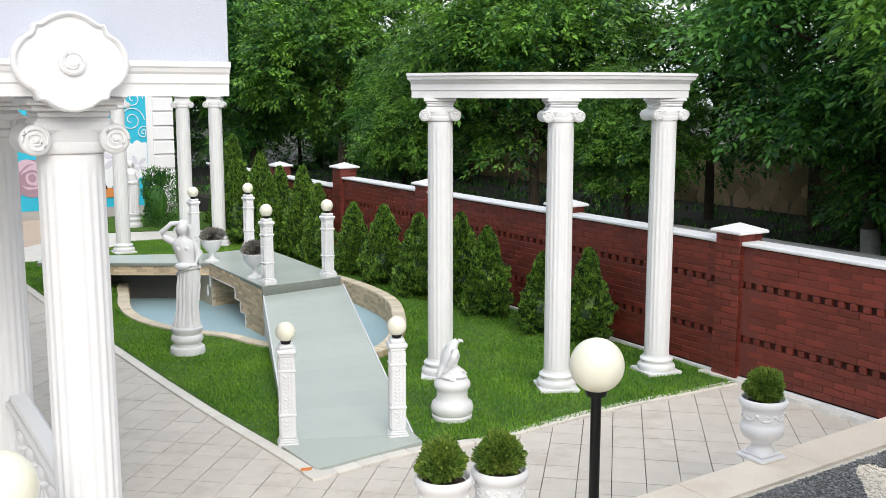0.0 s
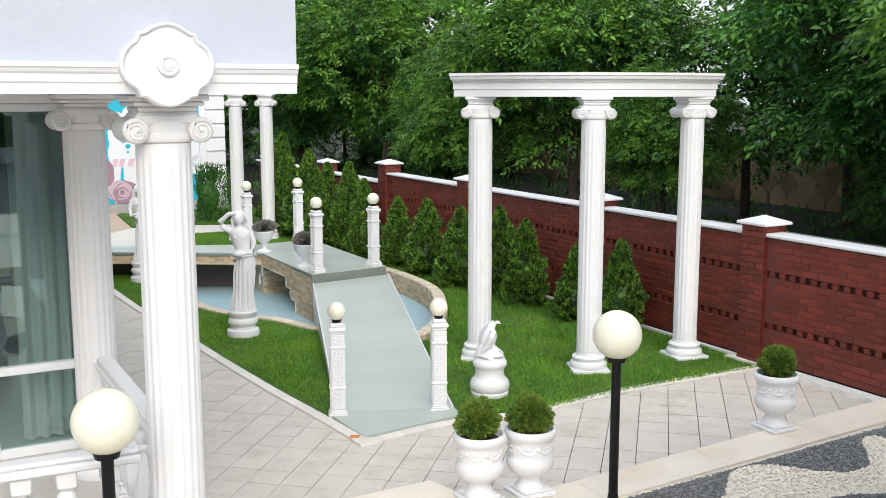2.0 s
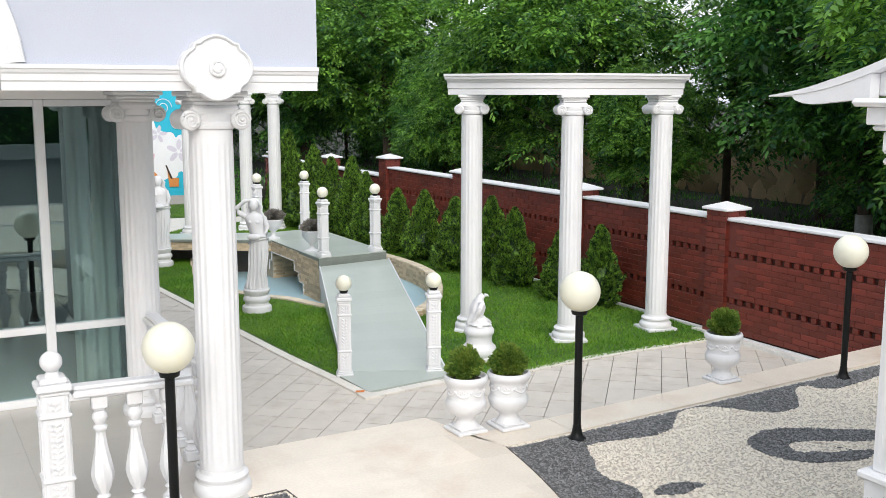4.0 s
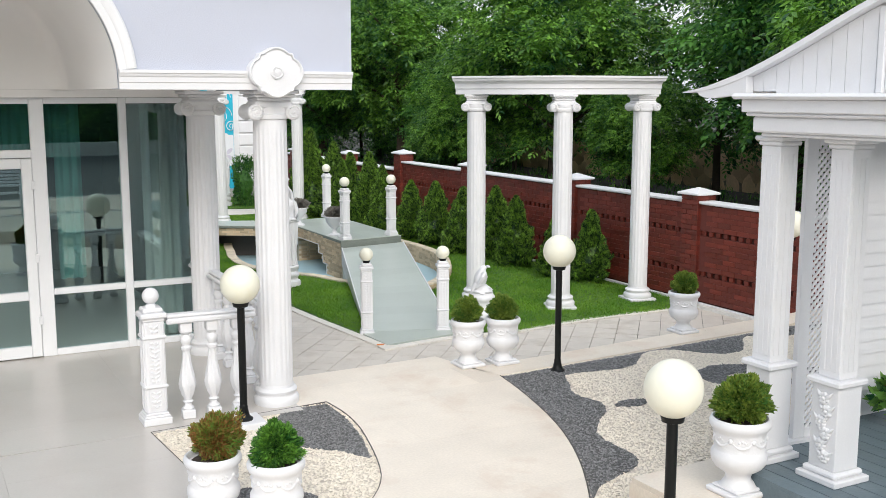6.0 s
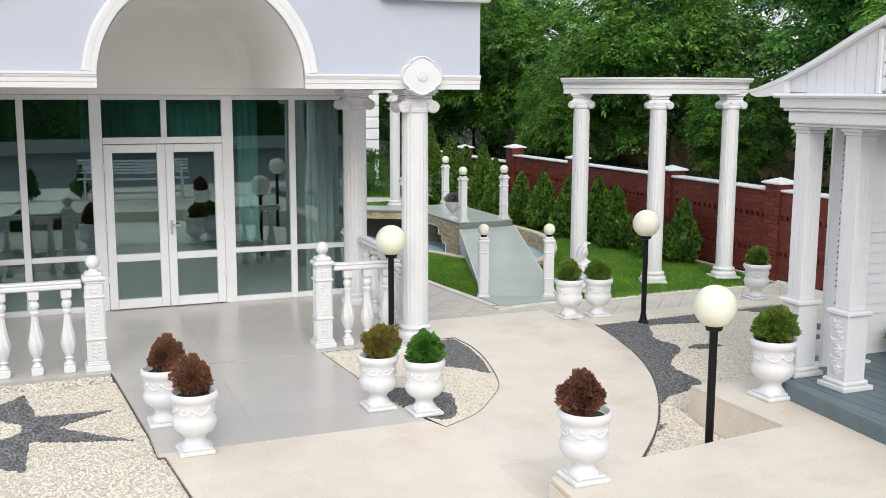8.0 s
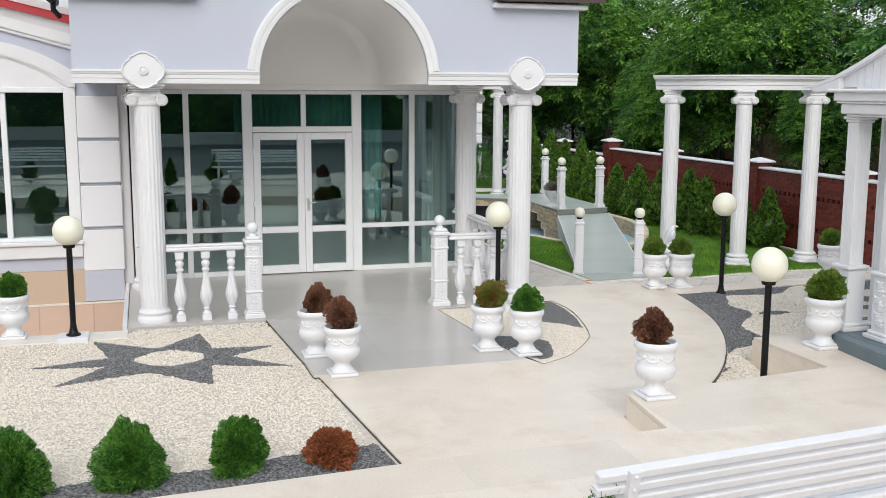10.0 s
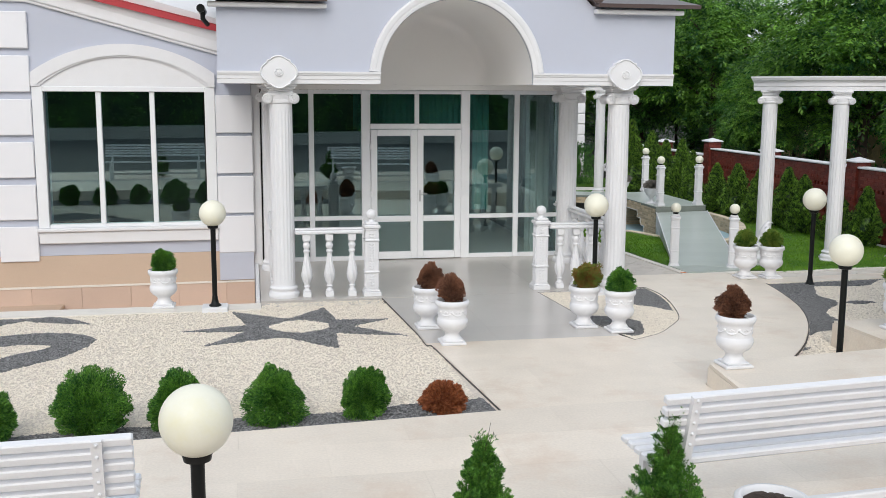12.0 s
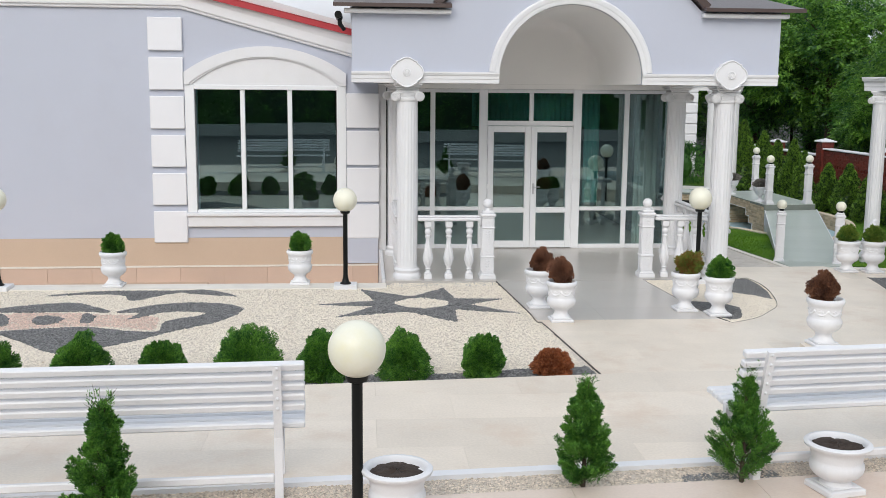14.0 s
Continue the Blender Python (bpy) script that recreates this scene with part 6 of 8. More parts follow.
for o, u_, w_, n2, lu, lw in side + arm:
    o, u_, w_, n2 = Vector(o), Vector(u_), Vector(w_), Vector(n2)
    c = [o, o + u_ * lu, o + u_ * lu + w_ * lw, o + w_ * lw]
    sb.add([p + n2 * 0.001 for p in c] + [p + n2 * 0.011 for p in c], [(4, 5, 6, 7), (0, 1, 5, 4), (1, 2, 6, 5), (2, 3, 7, 6), (3, 0, 4, 7)])
tagged(part("facing_bricks", sb, TANBRICK, bridge, "small tan bricks"), kind="stuff")


def ramp_pt(s, t, lift=0.0):
    """A point of the ramp: s across, t upward."""
    a = Vector((*RB[0], ZG + 0.032)).lerp(Vector((*RB[1], ZG + 0.032)), s)
    b = Vector((DK[0][0] - 0.03, DK[0][1] - 0.02, -0.045)).lerp(Vector((DK[1][0] - 0.02, DK[1][1] - 0.02, -0.045)), s)
    p = a.lerp(b, t)
    return (p.x, p.y, p.z + lift)


rb = Shape()
top = [ramp_pt(0, 0), ramp_pt(1, 0), ramp_pt(1, 1), ramp_pt(0, 1)]
rb.add([(x, y, z - 0.012) for x, y, z in top] + [(x, y, -0.8) for x, y, z in top], [(0, 1, 2, 3), (7, 6, 5, 4), (0, 4, 5, 1), (1, 5, 6, 2), (2, 6, 7, 3), (3, 7, 4, 0)])
part("ramp_body", rb, SAGE, bridge, "concrete ramp body")
for s0, s1 in ((-0.014, 0.0), (1.0, 1.014)):
    e = Shape()
    q = [ramp_pt(s0, 0), ramp_pt(s1, 0), ramp_pt(s1, 1), ramp_pt(s0, 1)]
    e.add([(x, y, z + 0.012) for x, y, z in q] + [(x, y, z - 0.3) for x, y, z in q], [(0, 1, 2, 3), (7, 6, 5, 4), (0, 4, 5, 1), (1, 5, 6, 2), (2, 6, 7, 3), (3, 7, 4, 0)])
    part("ramp_edge", e, WHITE, bridge, "thin white ramp edge")
slab("ramp_apron", [(4.86, 0.98), (4.69, 0.92), G([(4.63, -0.06)])[0], G([(5.5, 0.04)])[0], (5.84, 0.30), (5.88, 0.53), (5.93, 0.72)], -0.9, ZG + 0.030, SAGE, "sage tiled foot of the ramp", "paving")
solid("orange_mark", Shape().prism(G([(4.50, -0.02), (4.58, -0.05), (4.62, 0.0), (4.53, 0.03)]), ZG + 0.0245, ZG + 0.0285), ORANGE, "small orange paint stain on the kerb", "stain")

# ramp and deck tiles
ramp_tile_jobs = []
for i in range(14):
    ramp_tile_jobs.append((0.0, 1.0, i / 14, (i + 1) / 14))
for s0, s1, t0, t1 in ramp_tile_jobs:
    q = [ramp_pt(s0 + 0.0006, t0 + 0.0001), ramp_pt(s1 - 0.0006, t0 + 0.0001), ramp_pt(s1 - 0.0006, t1 - 0.0001), ramp_pt(s0 + 0.0006, t1 - 0.0001)]
    e = Shape()
    e.add([(x, y, z) for x, y, z in q] + [(x, y, z - 0.012) for x, y, z in q], [(0, 1, 2, 3), (0, 4, 5, 1), (1, 5, 6, 2), (2, 6, 7, 3), (3, 7, 4, 0)])
    part("tile", e, SAGE, bridge)
for c in tile_cells(deck_poly, 0.6, 0.6, 0.002, (6.44, 5.6)):
    part("tile", Shape().prism(c, 0.0725, 0.084), SAGE, bridge)

# posts with small globes
post_tall = post_meshes(0.94, 0.135, 9)
post_foot = post_meshes(0.97, 0.135, 9)
globe_small = Shape().ball(0.09, (0, 0, 0.11), 24, 16).mesh("globe", GLOBE, 80)
neck_small = Shape().lathe([(0.04, 0), (0.045, 0.015), (0.05, 0.03), (0.045, 0.036)], 18).mesh("neck", BLACK, 40)


def post_lamp(x, y, z, meshes, h, label, turn):
    t = thing("post_lamp", label, "lamp", "carved post lamps at the bridge", (x, y, z), turn)
    for n2, me in zip(("base", "shaft", "carving", "cap"), meshes):
        part(n2, me, WHITE, t)
    part("neck", neck_small, BLACK, t, m=pose(0, 0, h))
    part("globe", globe_small, GLOBE, t, "small cream globe", m=pose(0, 0, h))


for x, y in ((4.785, 0.92), (5.745, 0.60)):
    post_lamp(x, y, ZG - 0.02, post_foot, 0.97, "white carved lamp post at the foot of the ramp", -20)
for x, y in ((6.56, 5.89), (7.55, 6.02), (7.53, 9.22), (6.50, 9.0)):
    post_lamp(x, y, 0.084, post_tall, 0.94, "white carved lamp post on the bridge deck", 8)
# goblet urns on the deck
gob = Shape().lathe([(0.12, 0), (0.12, 0.02), (0.05, 0.05), (0.032, 0.09), (0.04, 0.13), (0.10, 0.18), (0.155, 0.26), (0.17, 0.33), (0.18, 0.345), (0.175, 0.36), (0.155, 0.36), (0.15, 0.33)], 36).mesh("bowl", WHITE, 45)
gob_soil = Shape().lathe([(0.15, 0.33), (0.1, 0.34), (0.005, 0.345)], 20).mesh("soil", SOIL, 60)
GREYPLANT = leafmat("grey_dry_plant", (0.16, 0.15, 0.14), (0.30, 0.28, 0.24), 0.8, 0.1)
dry = shrub_ball("dry_plant", 0.17, 0.09, 900, GREYPLANT, 51, 0.07, 0.2)
for x, y in ((6.60, 6.50), (6.53, 8.22)):
    t = thing("goblet_planter", "white goblet planter with a greyish dry plant on the bridge", "planter", "goblet planters on the bridge", (x, y, 0.084))
    part("bowl", gob, WHITE, t)
    part("soil", gob_soil, SOIL, t)
    shrub(dry, x, y, 0.42, "greyish dry trailing plant in a goblet planter", "shrub", "dry plants on the bridge", x * 90)


# ---- statues ----
def figure(h, seed, arm_up=True):
    """A plain draped standing shape."""
    rng = random.Random(seed)
    s = Shape()
    rows = [(0.0, 0.125, 0.105, 0.0), (0.04, 0.112, 0.098, 0.0), (0.15, 0.092, 0.085, 0.008), (0.28, 0.090, 0.080, 0.02), (0.38, 0.098, 0.080, 0.032), (0.47, 0.103, 0.08, 0.04), (0.53, 0.098, 0.075, 0.038), (0.60, 0.078, 0.062, 0.026),
            (0.66, 0.086, 0.066, 0.012), (0.72, 0.098, 0.078, 0.004), (0.76, 0.106, 0.074, 0.0), (0.80, 0.10, 0.062, -0.004), (0.825, 0.06, 0.048, -0.005), (0.84, 0.032, 0.032, -0.005), (0.865, 0.03, 0.031, -0.006)]
    seg = 72
    v = []
    for z, rx, ry, off in rows:
        for k in range(seg):
            a = 2 * math.pi * k / seg
            fold = 1 + (0.085 * math.sin(9 * a + 7 * z) + 0.065 * math.sin(14 * a - 12 * z + seed)) * max(0.0, min(1.0, (0.52 - z) * 6))
            v.append(((off + rx * fold * math.cos(a)) * h, ry * fold * math.sin(a) * h, z * h))
    n = len(rows)
    s.add(v, [(i * seg + k, i * seg + (k + 1) % seg, (i + 1) * seg + (k + 1) % seg, (i + 1) * seg + k) for i in range(n - 1) for k in range(seg)] + [tuple(range(seg))])
    s.ball(0.056 * h, (-0.008 * h, -0.008 * h, 0.915 * h), 18, 12, (0.9, 1.0, 1.2))
    s.ball(0.05 * h, (-0.006 * h, 0.03 * h, 0.935 * h), 16, 10)
    for k in range(16):
        a, e = k * 2.4, 0.2 + 0.09 * k
        s.ball(0.021 * h, (-0.006 * h + 0.05 * h * math.cos(a) * math.cos(e), 0.022 * h + 0.045 * h * math.sin(a) * math.cos(e) * 0.8, 0.925 * h + 0.05 * h * math.sin(e)), 8, 6)
    for sg in (-1, 1):
        s.ball(0.030 * h, (sg * 0.036 * h, -0.050 * h, 0.735 * h), 12, 8)
        # locks of hair down to the shoulders
        for k in range(4):
            x, y = sg * (0.028 + 0.011 * k) * h, (0.046 - 0.014 * k) * h
            s.tube([(x * 0.8, y * 0.7, 0.95 * h), (x * 1.25, y, 0.90 * h), (x * 1.15, y + 0.006 * h, 0.845 * h), (x * 1.7, y * 0.9 - 0.01 * h, 0.79 * h), (x * 1.5, y * 0.9 - 0.012 * h, 0.745 * h)], [0.012 * h, 0.018 * h, 0.016 * h, 0.013 * h, 0.005 * h], 7)
    # heavy folds of the cloth from the hip
    for k in range(9):
        a = -2.7 + 0.42 * k + rng.uniform(-0.1, 0.1)
        c, d = math.cos(a), math.sin(a)
        s.tube([((0.035 + 0.092 * c) * h, 0.074 * d * h, 0.52 * h), ((0.03 + 0.100 * c) * h, 0.080 * d * h, 0.38 * h), ((0.012 + 0.094 * math.cos(a + 0.12)) * h, 0.086 * math.sin(a + 0.12) * h, 0.18 * h), (0.116 * math.cos(a + 0.2) * h, 0.102 * math.sin(a + 0.2) * h, 0.01 * h)], [0.006 * h, 0.013 * h, 0.014 * h, 0.018 * h], 7)
    s.tube([((0.036 + 0.104 * math.cos(t_)) * h, 0.082 * math.sin(t_) * h, (0.525 + 0.035 * math.cos(t_ + 0.6)) * h) for t_ in [2 * math.pi * q / 20 for q in range(21)]], 0.015 * h, 7)
    if arm_up:
        s.tube([(-0.095 * h, 0, 0.79 * h), (-0.17 * h, -0.01 * h, 0.84 * h), (-0.19 * h, -0.02 * h, 0.885 * h), (-0.10 * h, -0.02 * h, 0.965 * h), (-0.03 * h, -0.02 * h, 0.97 * h)], [0.034 * h, 0.03 * h, 0.027 * h, 0.022 * h, 0.02 * h], 10)
    else:
        s.tube([(-0.095 * h, 0, 0.79 * h), (-0.135 * h, -0.01 * h, 0.68 * h), (-0.11 * h, -0.06 * h, 0.60 * h), (-0.02 * h, -0.10 * h, 0.62 * h)], [0.034 * h, 0.03 * h, 0.026 * h, 0.02 * h], 10)
    s.tube([(0.095 * h, 0, 0.79 * h), (0.13 * h, -0.01 * h, 0.68 * h), (0.12 * h, -0.05 * h, 0.58 * h), (0.03 * h, -0.10 * h, 0.585 * h)], [0.034 * h, 0.03 * h, 0.026 * h, 0.022 * h], 10)
    s.ball(0.06 * h, (0.0, -0.10 * h, 0.58 * h), 14, 8, (1.2, 0.7, 0.6))
    return s


ped_mesh = Shape().lathe([(0.21, 0), (0.215, 0.05), (0.205, 0.09), (0.17, 0.11), (0.165, 0.14), (0.19, 0.17), (0.195, 0.2), (0.18, 0.235), (0.165, 0.25), (0.17, 0.27), (0.185, 0.29), (0.19, 0.33), (0.18, 0.345), (0.004, 0.35)], 40).mesh("statue_pedestal", WHITE, 40)


def statue(x, y, h, seed, turn, up, label):
    solid("statue_pedestal", ped_mesh, WHITE, "white round moulded pedestal standing on the lawn", "pedestal", "statue pedestals", m=pose(x, y, ZG + 0.015))
    solid("statue", figure(h, seed, up), WHITE, label, "statue", "white garden statues", smooth=50, m=pose(x, y, ZG + 0.36, 0, 0, turn))


statue(4.985, 4.57, 1.31, 3, -28, True, "white draped standing statue with one arm raised")
statue(4.70, 9.1, 1.31, 4, -15, False, "white draped standing statue holding a vessel")
statue(7.475, 16.87, 1.25, 6, -20, True, "white draped standing statue near the painted wall")
bird = Shape()
bird.lathe([(0.145, -0.01), (0.15, 0.012), (0.125, 0.035), (0.115, 0.055), (0.085, 0.075), (0.06, 0.095), (0.004, 0.10)], 28, None, lambda a, i: 1 + 0.09 * math.sin(5 * a + 1.7 * i) + 0.06 * math.sin(9 * a + 2.9 * i))
bird.tube([(0.0, 0.05, 0.06), (0.0, 0.03, 0.14), (0.0, 0.0, 0.22), (0.0, -0.005, 0.28), (0.0, -0.02, 0.325), (0.0, -0.05, 0.345)], [0.055, 0.085, 0.08, 0.05, 0.042, 0.03], 16)
bird.tube([(0.0, -0.06, 0.345), (0.0, -0.10, 0.34), (0.0, -0.115, 0.325)], [0.022, 0.014, 0.004], 8)
for sg in (-1, 1):
    bird.tube([(sg * 0.05, 0.0, 0.25), (sg * 0.105, 0.0, 0.262), (sg * 0.135, 0.02, 0.215), (sg * 0.125, 0.055, 0.15), (sg * 0.085, 0.085, 0.08)], [0.03, 0.036, 0.042, 0.034, 0.012], 12)
    for k in range(3):
        bird.tube([(sg * (0.12 - 0.012 * k), 0.02 + 0.016 * k, 0.20 - 0.01 * k), (sg * (0.125 - 0.016 * k), 0.06 + 0.014 * k, 0.13 - 0.012 * k), (sg * (0.098 - 0.016 * k), 0.10 + 0.008 * k, 0.05)], [0.016, 0.017, 0.005], 7)
    bird.tube([(sg * 0.035, 0.02, 0.13), (sg * 0.04, -0.01, 0.09), (sg * 0.04, -0.03, 0.06)], [0.04, 0.028, 0.022], 9)
bird.tube([(0, 0.06, 0.12), (0, 0.11, 0.05), (0, 0.13, 0.0)], [0.05, 0.045, 0.03], 10)
solid("bird_statue", bird, WHITE, "white perched eagle statue on a rocky base", "statue", "white garden statues", smooth=50, m=pose(6.45, 0.77, ZG + 0.445, 0, 0, 75))
solid("statue_pedestal", Shape().lathe([(0.195, 0), (0.20, 0.04), (0.188, 0.055), (0.203, 0.075), (0.21, 0.12), (0.196, 0.165), (0.166, 0.19), (0.152, 0.22), (0.152, 0.28), (0.160, 0.305), (0.177, 0.325), (0.18, 0.36), (0.166, 0.385), (0.14, 0.41), (0.10, 0.425), (0.004, 0.43)], 40), WHITE, "white round moulded pedestal under the eagle", "pedestal", "statue pedestals", smooth=40, m=pose(6.45, 0.77, ZG + 0.015))

# ---- curved colonnades ----
garden_col = column_parts(3.11, 0.141, 18, True, 0.163, 0.064, 1.5, 1.24)


def colonnade(cols, beam_pts, z, label):
    for i, (x, y, turn) in enumerate(cols):
        make_column(garden_col, (x, y, z), turn, "white fluted garden column on the lawn", "columns of the garden colonnades")
    line = curve_through(beam_pts, 10)
    frs = []
    for i, p in enumerate(line):
        a, b = Vector(line[max(i - 1, 0)]), Vector(line[min(i + 1, len(line) - 1)])
        d = (b - a).normalized()
        frs.append(((d.y, -d.x, 0), (0, 0, 1)))
    t = thing("colonnade_beam", label, "beam", "beams of the garden colonnades")
    z1 = z + 3.111
    lower = Shape().sweep([(-0.17, 0), (0.17, 0), (0.17, 0.075), (0.185, 0.085), (0.185, 0.15), (-0.185, 0.15), (-0.185, 0.085), (-0.17, 0.075)], [(x, y, z1) for x, y in line], frs)
    part("architrave", lower, WHITE, t, smooth=30)
    upper = Shape().sweep([(-0.19, 0.151), (0.19, 0.151), (0.21, 0.18), (0.25, 0.195), (0.26, 0.225), (0.275, 0.235), (0.275, 0.262), (-0.275, 0.262), (-0.275, 0.235), (-0.26, 0.225), (-0.25, 0.195), (-0.21, 0.18)], [(x, y, z1) for x, y in line], frs)
    part("cornice", upper, WHITE, t, "projecting moulded top", smooth=30)


colonnade([(7.13, 2.12, -32), (7.95, 1.05, -25), (9.33, 0.98, -10)], [(7.0, 2.34), (7.13, 2.10), (7.45, 1.52), (7.95, 1.09), (8.6, 0.93), (9.33, 0.97), (9.5, 1.0)], ZG + 0.01, "white curved beam over three garden columns")
colonnade([(6.29, 12.98, 0), (7.62, 13.1, -15), (8.26, 12.98, -30)], [(6.1, 12.95), (6.9, 13.08), (7.6, 13.1), (8.26, 13.0), (8.45, 12.92)], ZG + 0.01, "white curved beam over three far garden columns")

# ---- conifers along the fence ----
hedge_a = shrub_cone("fence_thuja", 1.35, 0.36, 15000, THUJA, 41, 0.050, 0.14)
hedge_b = shrub_cone("fence_thuja", 1.35, 0.39, 15000, THUJA, 42, 0.050, 0.18)
hedge_c = shrub_cone("tall_thuja", 2.0, 0.42, 15000, THUJA, 43, 0.062, 0.2)
for i, (x, y, h, me) in enumerate(((8.95, 8.0, 1.30, hedge_a), (8.95, 6.9, 1.36, hedge_b), (8.95, 5.75, 1.34, hedge_b), (9.15, 4.9, 1.42, hedge_a), (9.05, 4.05, 1.32, hedge_a), (9.1, 2.85, 1.12, hedge_b), (9.32, 2.2, 1.24, hedge_a))):
    shrub(me, *G([(x, y)])[0], ZG, "dense green pointed thuja along the brick fence", "conifer", "thujas along the fence", 50 * i, h / 1.33, 0.8)
for i, (x, y, h) in enumerate(((8.75, 9.0, 1.56), (8.8, 9.8, 1.83), (8.4, 10.4, 1.62), (8.8, 10.9, 1.75), (8.8, 11.9, 1.97), (8.5, 12.6, 1.8), (8.8, 13.5, 2.26), (9.0, 14.6, 2.0))):
    shrub(hedge_c, *G([(x, y)])[0], ZG, "tall dense green thuja along the brick fence", "conifer", "thujas along the fence", 65 * i, h / 1.96, 1.2)

# ---- brick fence ----
FXF = 9.87
fence = thing("brick_fence", "dark red brick garden fence with white coping and rows of gaps", "fence", at=(0, 0, 0), kind="structure")
pillars = [-6.2, -2.9, 0.41, 3.5, 7.2, 10.46, 13.75, 17.7]
STEP = 10.46  # the wall drops three courses here
part("core", Shape().box(FXF + 0.03, FXF + 0.15, -8.0, STEP, -0.9, 1.10).box(FXF + 0.03, FXF + 0.15, STEP, 18.5, -0.9, 0.90), HOLLOW, fence, "core coloured dark as the shade inside the gap rows")
for r0, r1, y0, y1 in ((0, 5, -8.0, STEP), (6, 13, -8.0, STEP), (14, 19, -8.0, STEP), (0, 5, STEP, 18.3), (6, 13, STEP, 18.3), (14, 16, STEP, 18.3)):
    part("mortar_bed", Shape().box(FXF - 0.006, FXF + 0.031, y0, y1, -0.335 + r0 * 0.0755 - 0.005, -0.335 + r1 * 0.0755 - 0.006), MORTAR, fence, "narrow dark red joints")
part("skirting", Shape().box(FXF - 0.03, FXF + 0.02, -8.0, 18.5, -0.9, -0.36, 0.01), WHITE, fence, "worn white footing strip")
rng_f = random.Random(14)
foot_line = [(FXF - rng_f.uniform(0.10, 0.15), -2.6 + 0.11 * i) for i in range(31)]
part("footing", Shape().prism(foot_line[::-1] + [(FXF - 0.031, -2.6), (FXF - 0.031, 0.7)], -0.6, ZG + 0.045), LIMEWHITE, fence, "rough whitewashed footing with a crumbling edge")
brick_mesh = Shape().box(0, 0.045, 0, 0.24, 0, 0.066, 0.004).mesh("brick", BRICK)
half_mesh = Shape().box(0, 0.045, 0, 0.075, 0, 0.066, 0.004).mesh("brick", BRICK)
near_bricks, far_bricks = [], Shape()
rng_b = random.Random(77)
courses = 19
for r_ in range(courses):
    z = -0.335 + r_ * 0.0755
    gap_row = r_ in (5, 13)
    y = -8.0 + (0.125 if r_ % 2 else 0.0)
    while y < (18.2 if r_ < 16 else STEP):
        ln = 0.075 if gap_row else 0.24
        step = 0.148 if gap_row else 0.25
        if not any(abs(y + ln / 2 - p) < 0.18 + ln / 2 for p in pillars):
            jitter = rng_b.uniform(-0.004, 0.004)
            if -2.2 < y < 1.6 and len(near_bricks) < 290:
                near_bricks.append((FXF - 0.012 + jitter, y, z, gap_row))
            else:
                far_bricks.box(FXF - 0.012 + jitter, FXF + 0.031, y, y + ln, z, z + 0.066, 0.004)
        y += step
tagged(part("brick_courses", far_bricks, BRICKI, fence, "rows of dark red bricks"), kind="stuff")
part("coping", Shape().box(FXF - 0.05, FXF + 0.23, -8.0, STEP, 1.105, 1.15, 0.012).box(FXF - 0.05, FXF + 0.23, STEP, 18.5, 0.905, 0.955, 0.012), WHITE, fence, "white coping strip")
pb = Shape()
for r_ in range(22):
    z = r_ * 0.0745
    for turn in range(4):
        q = Shape()
        w2 = 0.175
        y = -w2
        first = 0.12 if r_ % 2 else 0.24
        y1 = y + first
        while y < w2 - 0.01:
            q.box(-w2, -w2 + 0.04, y, min(y1, w2) - 0.008, z, z + 0.066, 0.004)
            y, y1 = y1, y1 + 0.25
        pb.join(q, pose(0, 0, 0, 0, 0, 90 * turn))
pil_mesh = pb.mesh("brick_facing", BRICKI)
pil_core = Shape().box(-0.165, 0.165, -0.165, 0.165, -0.5, 1.63).mesh("core", MORTAR)
cap_shape = Shape().box(-0.225, 0.225, -0.225, 0.225, 1.632, 1.665, 0.008)
cap_shape.add([(-0.22, -0.22, 1.665), (0.22, -0.22, 1.665), (0.22, 0.22, 1.665), (-0.22, 0.22, 1.665), (0, 0, 1.74)], [(0, 1, 4), (1, 2, 4), (2, 3, 4), (3, 0, 4)])
cap_mesh = cap_shape.mesh("cap", WHITE)
for y in pillars:
    t = thing("fence_pillar", "dark red brick fence pillar with a white pyramid cap", "pillar", "pillars of the brick fence", (FXF + 0.1, y, -0.40 + {10.46: 0.08, 13.75: -0.09, 17.7: -0.18}.get(y, 0.0)))
    part("core", pil_core, MORTAR, t)
    tagged(part("brick_facing", pil_mesh, BRICKI, t, "dark red bricks"), kind="stuff")
    part("cap", cap_mesh, WHITE, t, "white pyramid cap")


# ---- far wall with the painting ----
solid("wall_north", Shape().box(3.0, 9.35, 19.7, 20.0, ZG - 0.5, 3.6), PLASTER, "white plastered end wall with a painted panel", "wall", kind="structure")
solid("wall_north_base", Shape().box(3.0, 9.37, 19.64, 19.698, ZG - 0.5, -0.21), CONCRETE, "grey base strip of the end wall", "wall", kind="structure")
mural = thing("mural", "turquoise wall painting with pale flowers, swirls and mauve roses", "mural", at=(0, 0, 0))
part("ground_paint", Shape().box(4.6, 8.63, 19.68, 19.699, -0.2, 3.2), TURQ, mural, "turquoise ground")
depth = iter(range(1, 400))


def blot(name, outline, material, label=""):
    """One flat patch of paint, laid a little over the last."""
    y = 19.679 - 0.0004 * next(depth)
    s = Shape()
    s.add([(min(max(x, 4.61), 8.62), y, max(z, -0.19)) for x, z in outline], [tuple(range(len(outline)))])
    return part(name, s, material, mural, label)


